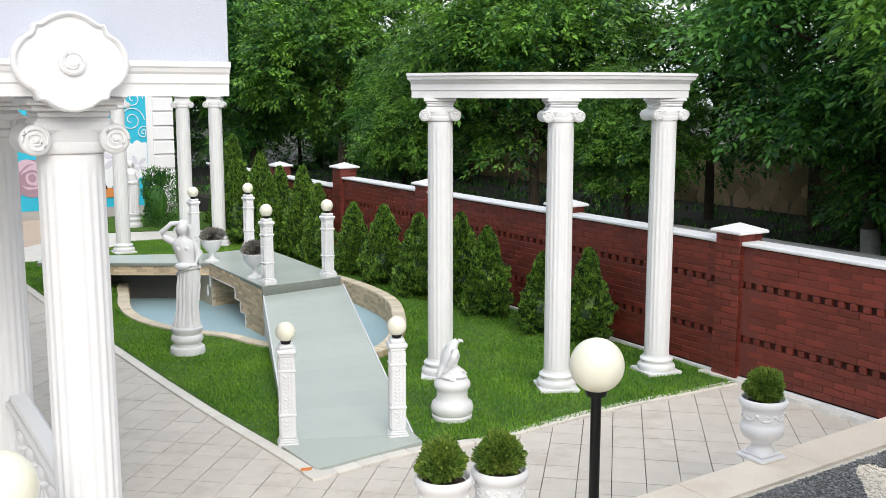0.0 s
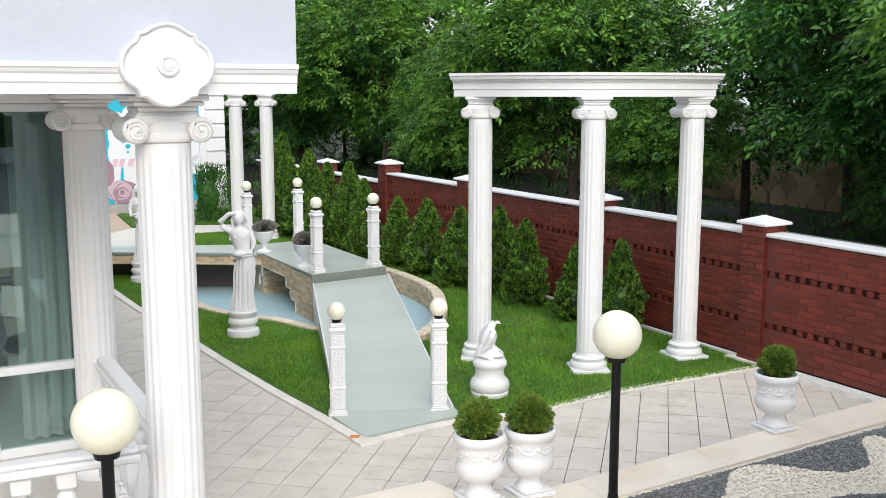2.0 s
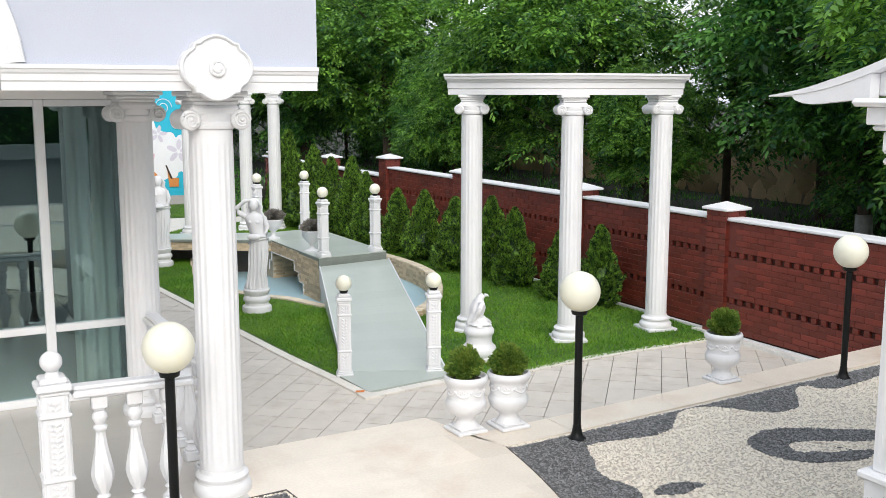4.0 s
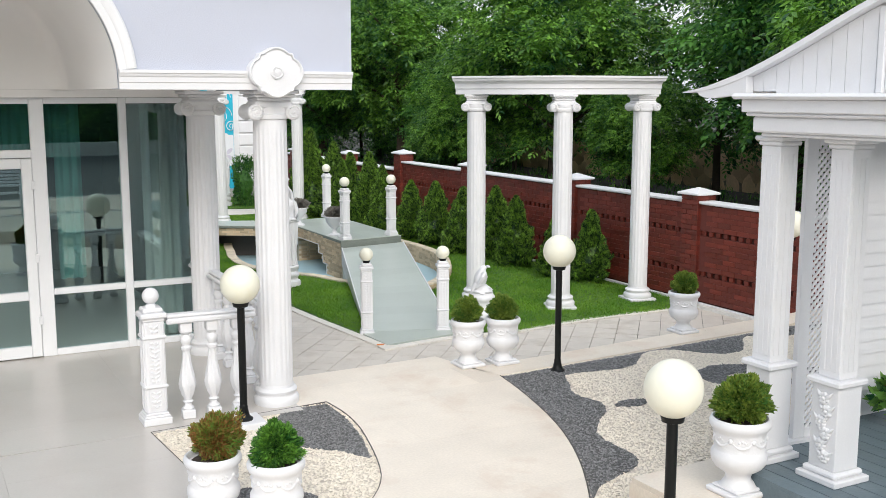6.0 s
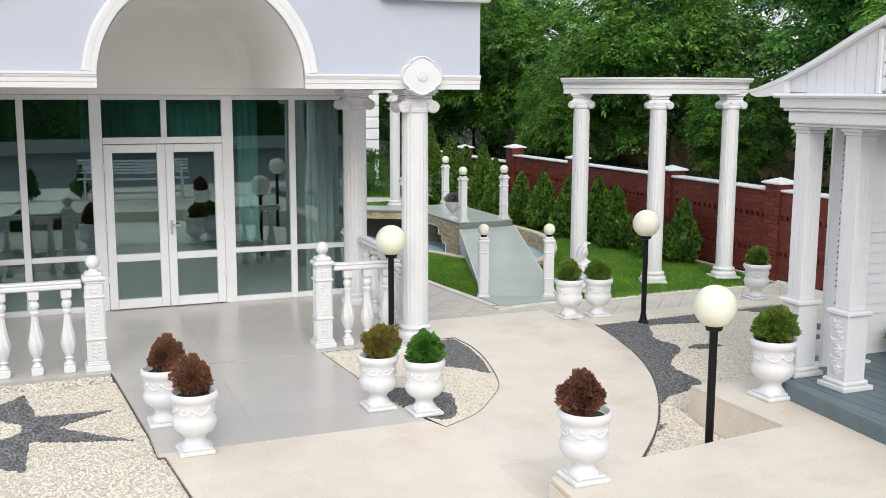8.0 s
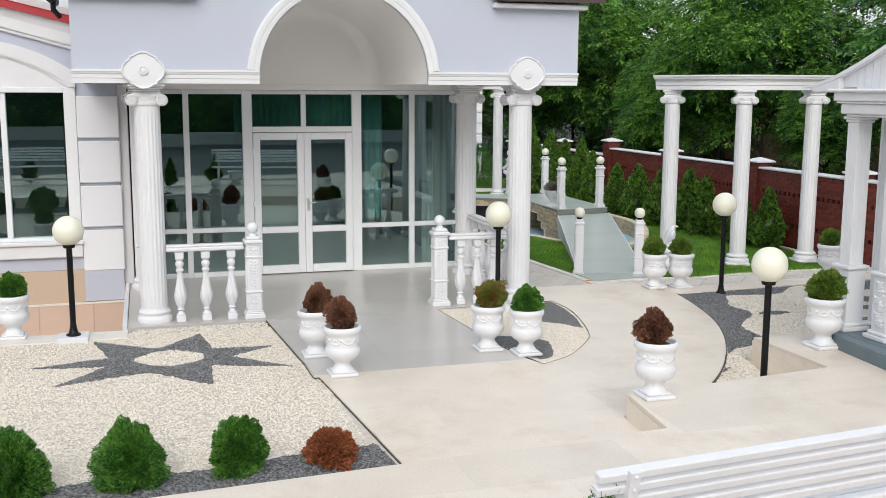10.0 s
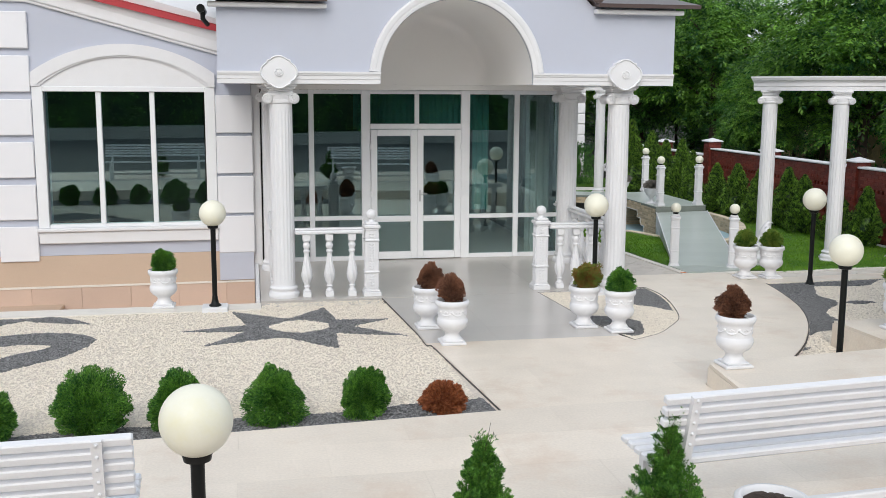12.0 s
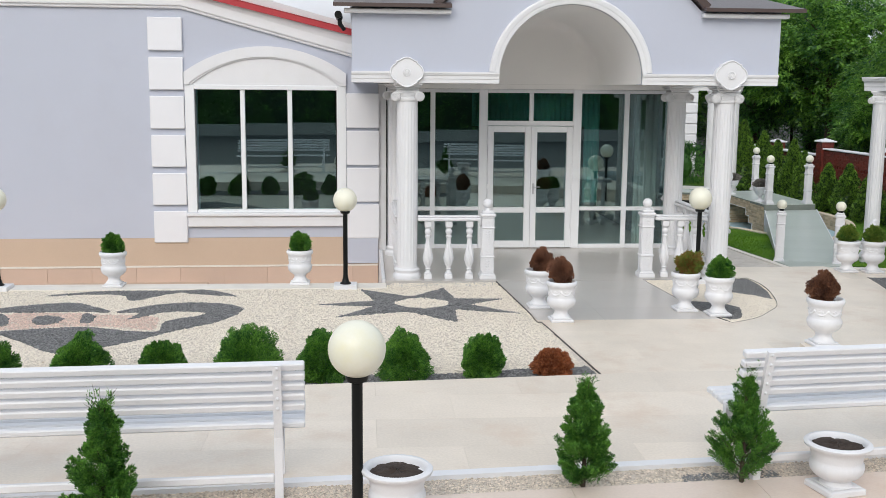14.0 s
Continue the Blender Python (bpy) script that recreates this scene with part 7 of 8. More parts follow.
def oval(cx, cz, rx, rz, turn=0.0, wave=0.0, lobes=8, n=48):
    pts = []
    for i in range(n):
        a = 2 * math.pi * i / n
        k = 1 + wave * abs(math.sin(lobes * a / 2))
        x, z = rx * k * math.cos(a), rz * k * math.sin(a)
        pts.append((cx + x * math.cos(turn) - z * math.sin(turn), cz + x * math.sin(turn) + z * math.cos(turn)))
    return pts


# pale field of petals across the middle
for cx, cz, rx, rz, turn in ((6.75, 1.15, 0.50, 1.05, 0.1), (7.35, 0.95, 0.55, 0.62, 0.3), (7.95, 0.98, 0.52, 0.48, -0.2), (8.4, 1.0, 0.42, 0.45, 0.2), (6.5, 0.3, 0.35, 0.5, 0.0)):
    blot("petal", oval(cx, cz, rx, rz, turn, 0.16, 11), MWHITE, "pale petals")
for cx, cz, r, turn in ((7.75, 1.05, 0.36, 0.2), (8.35, 0.85, 0.3, 0.7), (7.2, 1.55, 0.26, 0.1)):
    for k in range(5):
        a = turn + 2 * math.pi * k / 5
        blot("petal", oval(cx + 0.55 * r * math.cos(a), cz + 0.55 * r * math.sin(a), 0.42 * r, 0.2 * r, a), MLILAC, "lilac petal")
blot("stain", oval(8.35, 0.14, 0.32, 0.28, 0.2, 0.2, 7), TURQ)
blot("stain", oval(7.9, 0.05, 0.22, 0.14, 0.5, 0.2, 5), TURQ)
# white shapes on the turquoise side
for cx, cz, rx, rz, turn in ((5.62, 2.05, 0.13, 0.06, 0.6), (5.80, 2.08, 0.13, 0.06, 2.4), (5.55, 1.72, 0.2, 0.045, 0.5), (5.80, 1.62, 0.2, 0.05, 0.9), (5.95, 1.38, 0.16, 0.05, 0.4), (5.2, 1.9, 0.2, 0.06, 0.3), (6.72, 2.42, 0.22, 0.045, -0.9)):
    blot("fleck", oval(cx, cz, rx, rz, turn), MWHITE, "white fleck")
# turquoise drops and a tall stroke on the pale field
for cx, cz, r in ((6.585, 1.46, 0.055), (6.84, 1.45, 0.055), (6.70, 1.33, 0.07), (6.69, 1.17, 0.035), (6.60, 0.98, 0.02)):
    blot("drop", oval(cx, cz, r, r * 0.9, 0.4), TURQ, "turquoise drop")
blot("stroke", [(6.44, 0.30), (6.56, 0.30), (6.555, 0.74), (6.51, 0.80)], TURQ, "turquoise stroke")
# unreadable pink writing as plain bars
for cx, w2 in ((6.32, 0.12), (6.50, 0.12), (6.74, 0.15), (6.98, 0.13)):
    blot("lettering_bar", [(cx - w2 / 2, 0.80), (cx + w2 / 2, 0.80), (cx + w2 / 2 + 0.05, 1.0), (cx - w2 / 2 + 0.05, 1.0)], MPINK, "pink bar of writing")
# mauve roses and an orange leaf at the foot
for cx, cz, r in ((5.72, 0.62, 0.52), (6.50, 0.10, 0.36), (5.0, 0.4, 0.42)):
    for k in range(7):
        q = r * (1 - k / 7.5)
        a = 2.4 * k
        blot("rose_petal", oval(cx + 0.12 * q * math.cos(a), cz + 0.12 * q * math.sin(a), q, q * 0.86, a, 0.08, 5), (MMAUVE, MROSE)[k % 2], "mauve rose petals")
blot("leaf", [(7.02, 0.52), (7.20, 0.34), (7.26, 0.02), (7.10, 0.12)], MORANGE, "orange leaf")
blot("leaf", [(7.40, 0.62), (7.52, 0.30), (7.74, 0.30), (7.72, 0.05), (7.46, 0.05)], MORANGE, "orange leaf")
blot("leaf_edge", [(7.36, 0.66), (7.40, 0.68), (7.56, 0.28), (7.50, 0.28)], SOIL, "black outline")
for cx, cz, r in ((8.24, 2.05, 0.34), (8.55, 1.72, 0.18), (7.75, 1.85, 0.24), (8.3, 2.6, 0.26), (7.35, 2.3, 0.26)):
    s = Shape()
    pts = [(cx + r * (1 - i / 44) * math.cos(i * 0.3), 19.655, cz + r * (1 - i / 44) * math.sin(i * 0.3)) for i in range(38)]
    s.tube([p for p in pts if p[0] < 8.61], 0.012, 5)
    part("swirl", s, MWHITE, mural, "thin white swirl")
qm3 = Shape().box(0, 0.55, -0.05, 0.0, 0, 0.33, 0.012).mesh("quoin_block", QUOIN)
q3 = thing("quoin_strip", "column of raised white corner blocks on the end wall", "quoins", "raised blocks on the house corners", (8.80, 19.698, 0.0))
for i in range(9):
    part("block", qm3, QUOIN, q3, m=pose(0, 0, i * 0.38))
slab("far_path", [(2.42, 12.4), (3.9, 12.4), (5.15, 12.6), (6.8, 14.3), (8.2, 14.45), (9.86, 14.45), (9.86, 15.38), (8.22, 15.7), (7.2, 16.06), (6.0, 16.18), (4.19, 14.245), (2.42, 14.245)], -0.95, ZG + 0.006, KERB, "pale path crossing the far lawn", "paving")
slab("far_court", [(2.42, 14.25), (4.18, 14.25), (5.99, 16.2), (6.2, 19.0), (6.4, 19.6), (2.42, 19.6)], -0.95, ZG + 0.004, PEACH, "pinkish paving before the painted wall", "paving")
bush_far = shrub_ball("loose_bush", 0.75, 0.85, 5200, LEAFDARK, 61, 0.075, 0.5)
t = shrub(bush_far, 8.02, 16.75, ZG, "loose green bush before the painted wall", "shrub", "", 0, 1.0, 0.6)
t.scale = (0.62, 0.62, 0.92)


# ---- pavilion ----
pav_deck = [(4.17, -6.46), (4.95, -5.96), (8.0, -5.96), (8.0, -10.6), (3.83, -10.6)]
slab("pavilion_base", pav_deck, ZP - 0.4, ZD - 0.028, DECKBLUE, "grey-blue edge of the pavilion floor", "deck")
pav = thing("pavilion", "white wooden pavilion with curved boarded roof and square columns", "pavilion")


flute_mesh = Shape().box(-0.012, 0.012, -0.084, -0.0802, 0.70, 2.0, 0.002).mesh("flute", WHITE)


def square_column(x, y, turn, ornament):
    c = part("column", Shape().box(-0.08, 0.08, -0.08, 0.08, 0.655, 2.055, 0.005), WHITE, pav, "square fluted white column", m=pose(x, y, ZD, 0, 0, turn))
    for k in range(4):
        for i in range(3):
            part("flute", flute_mesh, WHITE, c, m=pose(0, 0, 0, 0, 0, 90 * k) @ pose(-0.044 + 0.044 * i, 0, 0))
    part("pedestal", Shape().box(-0.103, 0.103, -0.103, 0.103, 0.08, 0.615, 0.006), WHITE, c, "white pedestal")
    part("base_block", Shape().box(-0.155, 0.155, -0.155, 0.155, 0, 0.04, 0.006), WHITE, c)
    part("base_moulding", Shape().box(-0.13, 0.13, -0.13, 0.13, 0.04, 0.08, 0.014), WHITE, c)
    part("pedestal_cap", Shape().box(-0.13, 0.13, -0.13, 0.13, 0.615, 0.655, 0.01), WHITE, c)
    h = Shape()
    h.box(-0.095, 0.095, -0.095, 0.095, 2.056, 2.085, 0.008).box(-0.115, 0.115, -0.115, 0.115, 2.0855, 2.116, 0.01)
    part("capital", h, WHITE, c)
    if ornament:
        o = Shape()
        rng_o = random.Random(4)
        for i, (ox, oz) in enumerate(((0.0, 0.53), (0.022, 0.45), (-0.018, 0.38), (0.02, 0.31), (-0.01, 0.23), (0.02, 0.16))):
            for q in range(7):
                an = q * 0.9 + i
                o.ball(0.017 * rng_o.uniform(0.8, 1.25), (-0.106, -ox + 0.026 * math.cos(an), oz + 0.026 * math.sin(an)), 8, 5)
            o.ball(0.014, (-0.116, -ox, oz), 8, 5)
            for sg in (-1, 1):
                o.tube([(-0.105, -ox, oz), (-0.111, -ox + sg * 0.035, oz + 0.02), (-0.104, -ox + sg * 0.06, oz + 0.045)], [0.005, 0.014, 0.003], 6)
        part("ornament", o, WHITE, c, "raised leaf ornament", smooth=60)
    return c


square_column(4.54, -6.825, 0, True)
square_column(4.475, -6.33, 0, False)
square_column(4.50, -9.4, 0, True)
# entablature on three levels
e1 = Shape()
e1.box(4.315, 4.70, -10.4, -6.31, 2.4465, 2.47, 0.012)
e1.box(4.701, 8.0, -6.7, -6.31, 2.4465, 2.47, 0.012)
e1.box(4.285, 4.73, -10.4, -6.265, 2.4702, 2.57, 0.012)
e1.box(4.731, 8.0, -6.7, -6.265, 2.4702, 2.57, 0.012)
part("architrave", e1, WHITE, pav)
e2 = Shape()
e2.box(4.25, 4.80, -10.4, -6.235, 2.5705, 2.595, 0.012)
e2.box(4.235, 4.80, -10.4, -6.215, 2.5952, 2.675, 0.006)
e2.box(4.185, 4.80, -10.4, -6.165, 2.6752, 2.712, 0.016)
e2.box(4.801, 8.0, -6.7, -6.215, 2.5705, 2.712, 0.012)
part("cornice", e2, WHITE, pav)
roof_curve = curve_through([(-5.56, 2.715), (-5.8, 2.735), (-6.05, 2.79), (-6.35, 2.895), (-6.63, 3.01), (-6.94, 3.145), (-7.3, 3.29), (-7.7, 3.47), (-8.1, 3.66), (-8.6, 3.9)], 4)


def roof_z(y):
    for (y0, z0), (y1, z1) in zip(roof_curve, roof_curve[1:]):
        if y1 <= y <= y0:
            return z0 + (z1 - z0) * (y - y0) / (y1 - y0)
    return roof_curve[-1][1]


n_r = len(roof_curve)
ro = Shape()
ro.add([(x, y, z + dz * min(1.0, 0.15 + (-5.56 - y) * 2.2)) for x, dz in ((4.33, 0.0), (4.33, 0.038), (8.2, 0.038), (8.2, 0.0)) for y, z in roof_curve],
       [(j * n_r + i, j * n_r + i + 1, ((j + 1) % 4) * n_r + i + 1, ((j + 1) % 4) * n_r + i) for j in range(4) for i in range(n_r - 1)] + [(0, n_r, 2 * n_r, 3 * n_r), (n_r - 1, 4 * n_r - 1, 3 * n_r - 1, 2 * n_r - 1)])
part("roof", ro, WHITE, pav, "white curved roof edge", smooth=30)
y = -5.92
while y > -7.08:
    y1 = max(y - 0.105, -7.085)
    b = Shape()
    za, zb = roof_z(y - 0.0015) - 0.003, roof_z(y1 + 0.0015) - 0.003
    ya, yb = y - 0.0015, y1 + 0.0015
    lo = 2.7125 if y <= -6.24 else 2.725
    b.add([(4.40, ya, lo), (4.40, yb, lo), (4.40, yb, zb), (4.40, ya, za), (4.43, ya, lo), (4.43, yb, lo), (4.43, yb, zb), (4.43, ya, za)], [(0, 1, 2, 3), (7, 6, 5, 4), (0, 4, 5, 1), (1, 5, 6, 2), (2, 6, 7, 3), (3, 7, 4, 0)])
    part("board", b, WHITE, pav)
    y = y1
part("gable_backing", Shape().add([(4.432, -5.95, 2.72), (4.432, -8.55, 2.72), (4.432, -8.55, 3.8), (4.432, -7.0, 3.14), (4.432, -6.3, 2.85), (4.432, -5.95, 2.75)] + [(4.46, y, z) for y, z in ((-5.95, 2.72), (-8.55, 2.72), (-8.55, 3.8), (-7.0, 3.14), (-6.3, 2.85), (-5.95, 2.75))],
     [(0, 1, 2, 3, 4, 5), (11, 10, 9, 8, 7, 6)] + [(i, (i + 1) % 6, 6 + (i + 1) % 6, 6 + i) for i in range(6)]), WHITE, pav)
part("corner_post", Shape().box(4.385, 4.431, -7.13, -7.09, 2.713, 3.19, 0.004), WHITE, pav)
for i in range(9):
    z = 2.73 + i * 0.105
    b = Shape()
    b.add([(4.405, -7.135, z), (4.405, -8.5, z + 0.55), (4.405, -8.5, z + 0.645), (4.405, -7.135, z + 0.095), (4.43, -7.135, z), (4.43, -8.5, z + 0.55), (4.43, -8.5, z + 0.645), (4.43, -7.135, z + 0.095)],
          [(0, 1, 2, 3), (7, 6, 5, 4), (0, 4, 5, 1), (1, 5, 6, 2), (2, 6, 7, 3), (3, 7, 4, 0)])
    if z + 0.095 < roof_z(-7.135):
        part("board", b, WHITE, pav)
bb = [(-5.70, 2.722), (-5.72, 2.70), (-5.77, 2.685), (-5.83, 2.68), (-6.15, 2.711)]
bb += [(y, roof_z(y) - 0.002) for y in (-6.15, -6.0, -5.85, -5.70)]
k = len(bb)
part("barge_board", Shape().add([(x, y, z) for x in (4.335, 4.397) for y, z in bb], [tuple(range(k)), tuple(range(2 * k - 1, k - 1, -1))] + [(i, (i + 1) % k, k + (i + 1) % k, k + i) for i in range(k)]), WHITE, pav, "scrolled white roof end board")
# siding wall
for i in range(22):
    z = ZD + 0.001 + i * 0.0945
    b = Shape()
    x0, x1 = 5.30, 8.0
    b.add([(x0, -6.066, z), (x1, -6.066, z), (x1, -6.05, z + 0.098), (x0, -6.05, z + 0.098), (x0, -6.03, z), (x1, -6.03, z), (x1, -6.03, z + 0.098), (x0, -6.03, z + 0.098)],
          [(0, 1, 2, 3), (7, 6, 5, 4), (0, 4, 5, 1), (1, 5, 6, 2), (2, 6, 7, 3), (3, 7, 4, 0)])
    part("siding_board", b, WHITE, pav)
# lattice screen
lat = part("lattice_frame", Shape().box(-0.04, 0.06, -0.02, 0.02, 0, 2.08, 0.005).box(0.34, 0.40, -0.02, 0.02, 0, 2.08, 0.005).box(0.06, 0.34, -0.02, 0.02, 0, 0.07, 0.005).box(0.06, 0.34, -0.02, 0.02, 2.02, 2.08, 0.005).box(-0.12, 0.46, -0.06, 0.06, -0.02, 0.0), WHITE, pav, "white lattice screen", m=pose(4.865, -6.225, ZD + 0.02, 0, 0, -5))
st = Shape()
for sg in (-1, 1):
    k = -0.6
    while k < 2.1:
        # diagonal strips clipped to the frame opening
        x0, x1 = 0.055, 0.345
        z0, z1 = (k, k + 0.29) if sg > 0 else (k + 0.29, k)
        pts = []
        for x, z in ((x0, z0), (x1, z1)):
            pts.append((x, z))
        (xa, za), (xb, zb) = pts
        lo_, hi_ = 0.06, 2.03

        def cut(xa, za, xb, zb):
            out = []
            for x, z in ((xa, za), (xb, zb)):
                if z < lo_:
                    t2 = (lo_ - za) / (zb - za)
                    x, z = xa + (xb - xa) * t2, lo_
                elif z > hi_:
                    t2 = (hi_ - za) / (zb - za)
                    x, z = xa + (xb - xa) * t2, hi_
                out.append((x, z))
            return out
        if max(za, zb) > lo_ + 0.02 and min(za, zb) < hi_ - 0.02:
            (xa, za), (xb, zb) = cut(xa, za, xb, zb)
            d = Vector((xb - xa, 0, zb - za)).normalized() * 0.0085
            n2 = Vector((-d.z, 0, d.x))
            y0 = -0.008 * sg
            v = [(xa - n2.x, y0 - 0.004, za - n2.z), (xb - n2.x, y0 - 0.004, zb - n2.z), (xb + n2.x, y0 - 0.004, zb + n2.z), (xa + n2.x, y0 - 0.004, za + n2.z)]
            v += [(x, y0 + 0.004, z) for x, _, z in v]
            st.add(v, [(0, 1, 2, 3), (7, 6, 5, 4), (0, 4, 5, 1), (1, 5, 6, 2), (2, 6, 7, 3), (3, 7, 4, 0)])
        k += 0.05
tagged(part("lattice_grid", st, WHITE, lat, "crossed thin white strips"), kind="stuff")
# planks of the deck
for c in tile_cells(pav_deck, 0.14, 30.0, 0.007, (4.0, -20.0)):
    part("plank", Shape().prism(c, ZD - 0.0275, ZD), DECKBLUE, pav)
fp = thing("flower_pot", "small white pot with red flowers on the pavilion floor", "planter", at=(5.78, -6.35, ZD))
part("pot", Shape().lathe([(0.06, 0), (0.085, 0.12), (0.095, 0.13), (0.09, 0.14), (0.08, 0.13)], 24), WHITE, fp, smooth=40)
part("leaves", shrub_ball("pot_leaves", 0.13, 0.12, 260, LEAF, 71, 0.09, 0.3), LEAF, fp, m=pose(0, 0, 0.12))
fl = Shape()
for i in range(7):
    a = i * 2.4
    fl.ball(0.018, (0.11 * math.cos(a), 0.11 * math.sin(a), 0.25 + 0.03 * math.sin(i)), 8, 5)
part("flowers", fl, REDPETAL, fp, "small red flowers")

# ---- front strip ----
def kerb_y(x):
    """The line of the white kerb, set a little askew to the house."""
    return -10.56 + 0.077 * (x + 1.08)


def front_band(x0, x1, d0, d1):
    return [(x0, kerb_y(x0) + d0), (x1, kerb_y(x1) + d0), (x1, kerb_y(x1) + d1), (x0, kerb_y(x0) + d1)]


slab("front_stone_strip", front_band(-10.5, 12, -0.345, -0.09), ZP - 0.2, ZP - 0.012, WGRAVEL, "narrow bed of mixed stones behind the benches", "gravel")
pebbles("strip_stones", front_band(-6.5, 3.0, -0.345, -0.09), ZP - 0.012, 6500, 0.0085, STRIPPEB, "mixed pale stones in the narrow strip", 90)
pebbles("strip_stones", front_band(-0.75, -0.1, -0.34, -0.22), ZP - 0.008, 6500, 0.0085, DPEB, "dark stones mixed into the strip", 91)
slab("front_kerb", front_band(-10.5, 12, -0.09, 0.0), ZP - 0.2, ZP + 0.02, WHITE, "narrow white kerb line on the platform", "kerb")


# road behind the front paving, mirrored in the glazing
slab("road", [(-42, -27.0), (34, -27.0), (34, -13.45), (-42, -13.45)], -0.9, ZP - 0.06, ASPHALT, "dark grey asphalt road behind the benches", "road")
slab("road_kerb", [(-42, -13.449), (34, -13.449), (34, -13.201), (-42, -13.201)], -0.9, ZP, CONCRETE, "pale concrete kerb along the road", "kerb")
slab("road_wall", [(-42, -27.4), (34, -27.4), (34, -27.001), (-42, -27.001)], -0.9, ZP + 0.42, CONCRETE, "low grey concrete wall beyond the road", "wall")

# ---- trees ----
def compound_leaves(name, n, radii, seed, material, size=0.36, tufts=120):
    """A crown of leaf rosettes at the branch ends, drooping at their rims, with gaps between."""
    rng = np.random.default_rng(seed)
    rad = np.array(radii)
    c = rng.normal(0, 1, (tufts, 3))
    c /= np.linalg.norm(c, axis=1)[:, None]
    outer = c.copy()
    c *= (0.42 + 0.58 * rng.random((tufts, 1)) ** 0.45) * (1 + 0.16 * np.sin(c[:, :1] * 5 + seed) * np.sin(c[:, 1:2] * 4 + 1)) * rad
    w = rng.integers(0, tufts, n)
    spread = rng.uniform(0.6, 1.35, (tufts, 1))[w]
    a = rng.uniform(0, 2 * np.pi, n)
    h = np.stack([np.cos(a), np.sin(a), np.zeros(n)], 1)
    r = rng.random((n, 1)) ** 0.6
    p = c[w] + h * r * 0.46 * spread + rng.normal(0, 0.05, (n, 3))
    p[:, 2] += (0.20 - 0.50 * r[:, 0] ** 2) * spread[:, 0] + rng.normal(0, 0.06, n)
    d = h * 0.75 + outer[w] * 0.7 + rng.normal(0, 0.32, (n, 3))
    d[:, 2] = 0.22 - 0.65 * r[:, 0] + rng.normal(0, 0.22, n)
    d /= np.linalg.norm(d, axis=1)[:, None]
    side = np.cross(d, np.array([0, 0, 1.0]) + rng.normal(0, 0.3, (n, 3)))
    side /= np.linalg.norm(side, axis=1)[:, None] + 1e-9
    ln = size * rng.uniform(0.65, 1.25, (n, 1))
    quads = []
    down = np.array([0, 0, -1.0])
    for t, sg in ((0.3, 1), (0.3, -1), (0.62, 1), (0.62, -1), (0.9, 0)):
        q = p + d * ln * t + down * ln * 0.14 * t * t
        ax = d * (0.6 if sg else 1.0) + side * sg * 0.85 + down * 0.16 + rng.normal(0, 0.12, (n, 3))
        ax /= np.linalg.norm(ax, axis=1)[:, None]
        wv = np.cross(ax, np.cross(d, side) + rng.normal(0, 0.25, (n, 3)))
        wv /= np.linalg.norm(wv, axis=1)[:, None] + 1e-9
        l2 = ln * 0.46 * rng.uniform(0.75, 1.25, (n, 1))
        quads.append(np.stack([q, q + ax * l2 * 0.5 + wv * l2 * 0.23, q + ax * l2 + down * l2 * 0.14, q + ax * l2 * 0.5 - wv * l2 * 0.23], 1))
    v = np.concatenate(quads, 0)
    f = np.arange(len(v) * 4).reshape(-1, 4)
    return loose_mesh(name, v.reshape(-1, 3).tolist(), f.tolist(), material)


def limbs(h, r, seed):
    rng = random.Random(seed)
    s = Shape()
    s.tube([(0, 0, -0.3), (0.05, 0.02, h * 0.25), (-0.04, 0.06, h * 0.5), (0.05, 0, h * 0.8)], [r, r * 0.8, r * 0.6, r * 0.2], 10)
    for i in range(8):
        a = i * 2.4 + rng.uniform(-0.3, 0.3)
        z = h * (0.28 + 0.06 * i)
        ln = h * rng.uniform(0.28, 0.42)
        pts = [(0, 0, z), (ln * 0.45 * math.cos(a), ln * 0.45 * math.sin(a), z + ln * 0.35), (ln * math.cos(a + 0.2), ln * math.sin(a + 0.2), z + ln * 0.55)]
        s.tube(pts, [r * 0.4, r * 0.25, r * 0.07], 7)
    return s.mesh("trunk", BARK, 60)


crowns = [compound_leaves("crown", 10500, (2.2, 2.2, 2.4), 201, LEAF, 0.26, 115), compound_leaves("crown", 10500, (2.35, 2.1, 2.3), 202, LEAF, 0.26, 115), compound_leaves("crown", 10500, (2.1, 2.3, 2.5), 203, LEAFDARK, 0.26, 115)]
far_crowns = [compound_leaves("crown", 3400, (2.2, 2.2, 2.4), 204, LEAFDARK, 0.36), compound_leaves("crown", 3400, (2.3, 2.1, 2.5), 205, LEAF, 0.36)]
street_crowns = [compound_leaves("crown", 2000, (2.3, 2.3, 2.6), 206, LEAFDARK, 0.40), compound_leaves("crown", 2000, (2.3, 2.2, 2.6), 207, LEAFDARK, 0.40)]
trunks = [limbs(5.2, 0.12, 301), limbs(5.5, 0.14, 302)]
wash = Shape().tube([(0.0, 0.0, 0.02), (0.02, 0.008, 0.4), (0.03, 0.012, 0.55)], [0.142, 0.134, 0.128], 14).mesh("whitewash", LIMEWASH, 60)


def tree(x, y, z, k, i, lift, label, group, leaf, washed=False):
    t = thing("tree", label, "tree", group, (x, y, z), 47 * i)
    t.scale = (k, k, k)
    part("trunk", trunks[i % 2], BARK, t, "dark rough trunk")
    if washed:
        part("whitewash", wash, LIMEWASH, t, "greyish whitewashed foot of the trunk")
    part("crown", leaf[i % len(leaf)], LEAF, t, "uneven crown of feathered green leaves", m=pose(0, 0, lift))
    return t


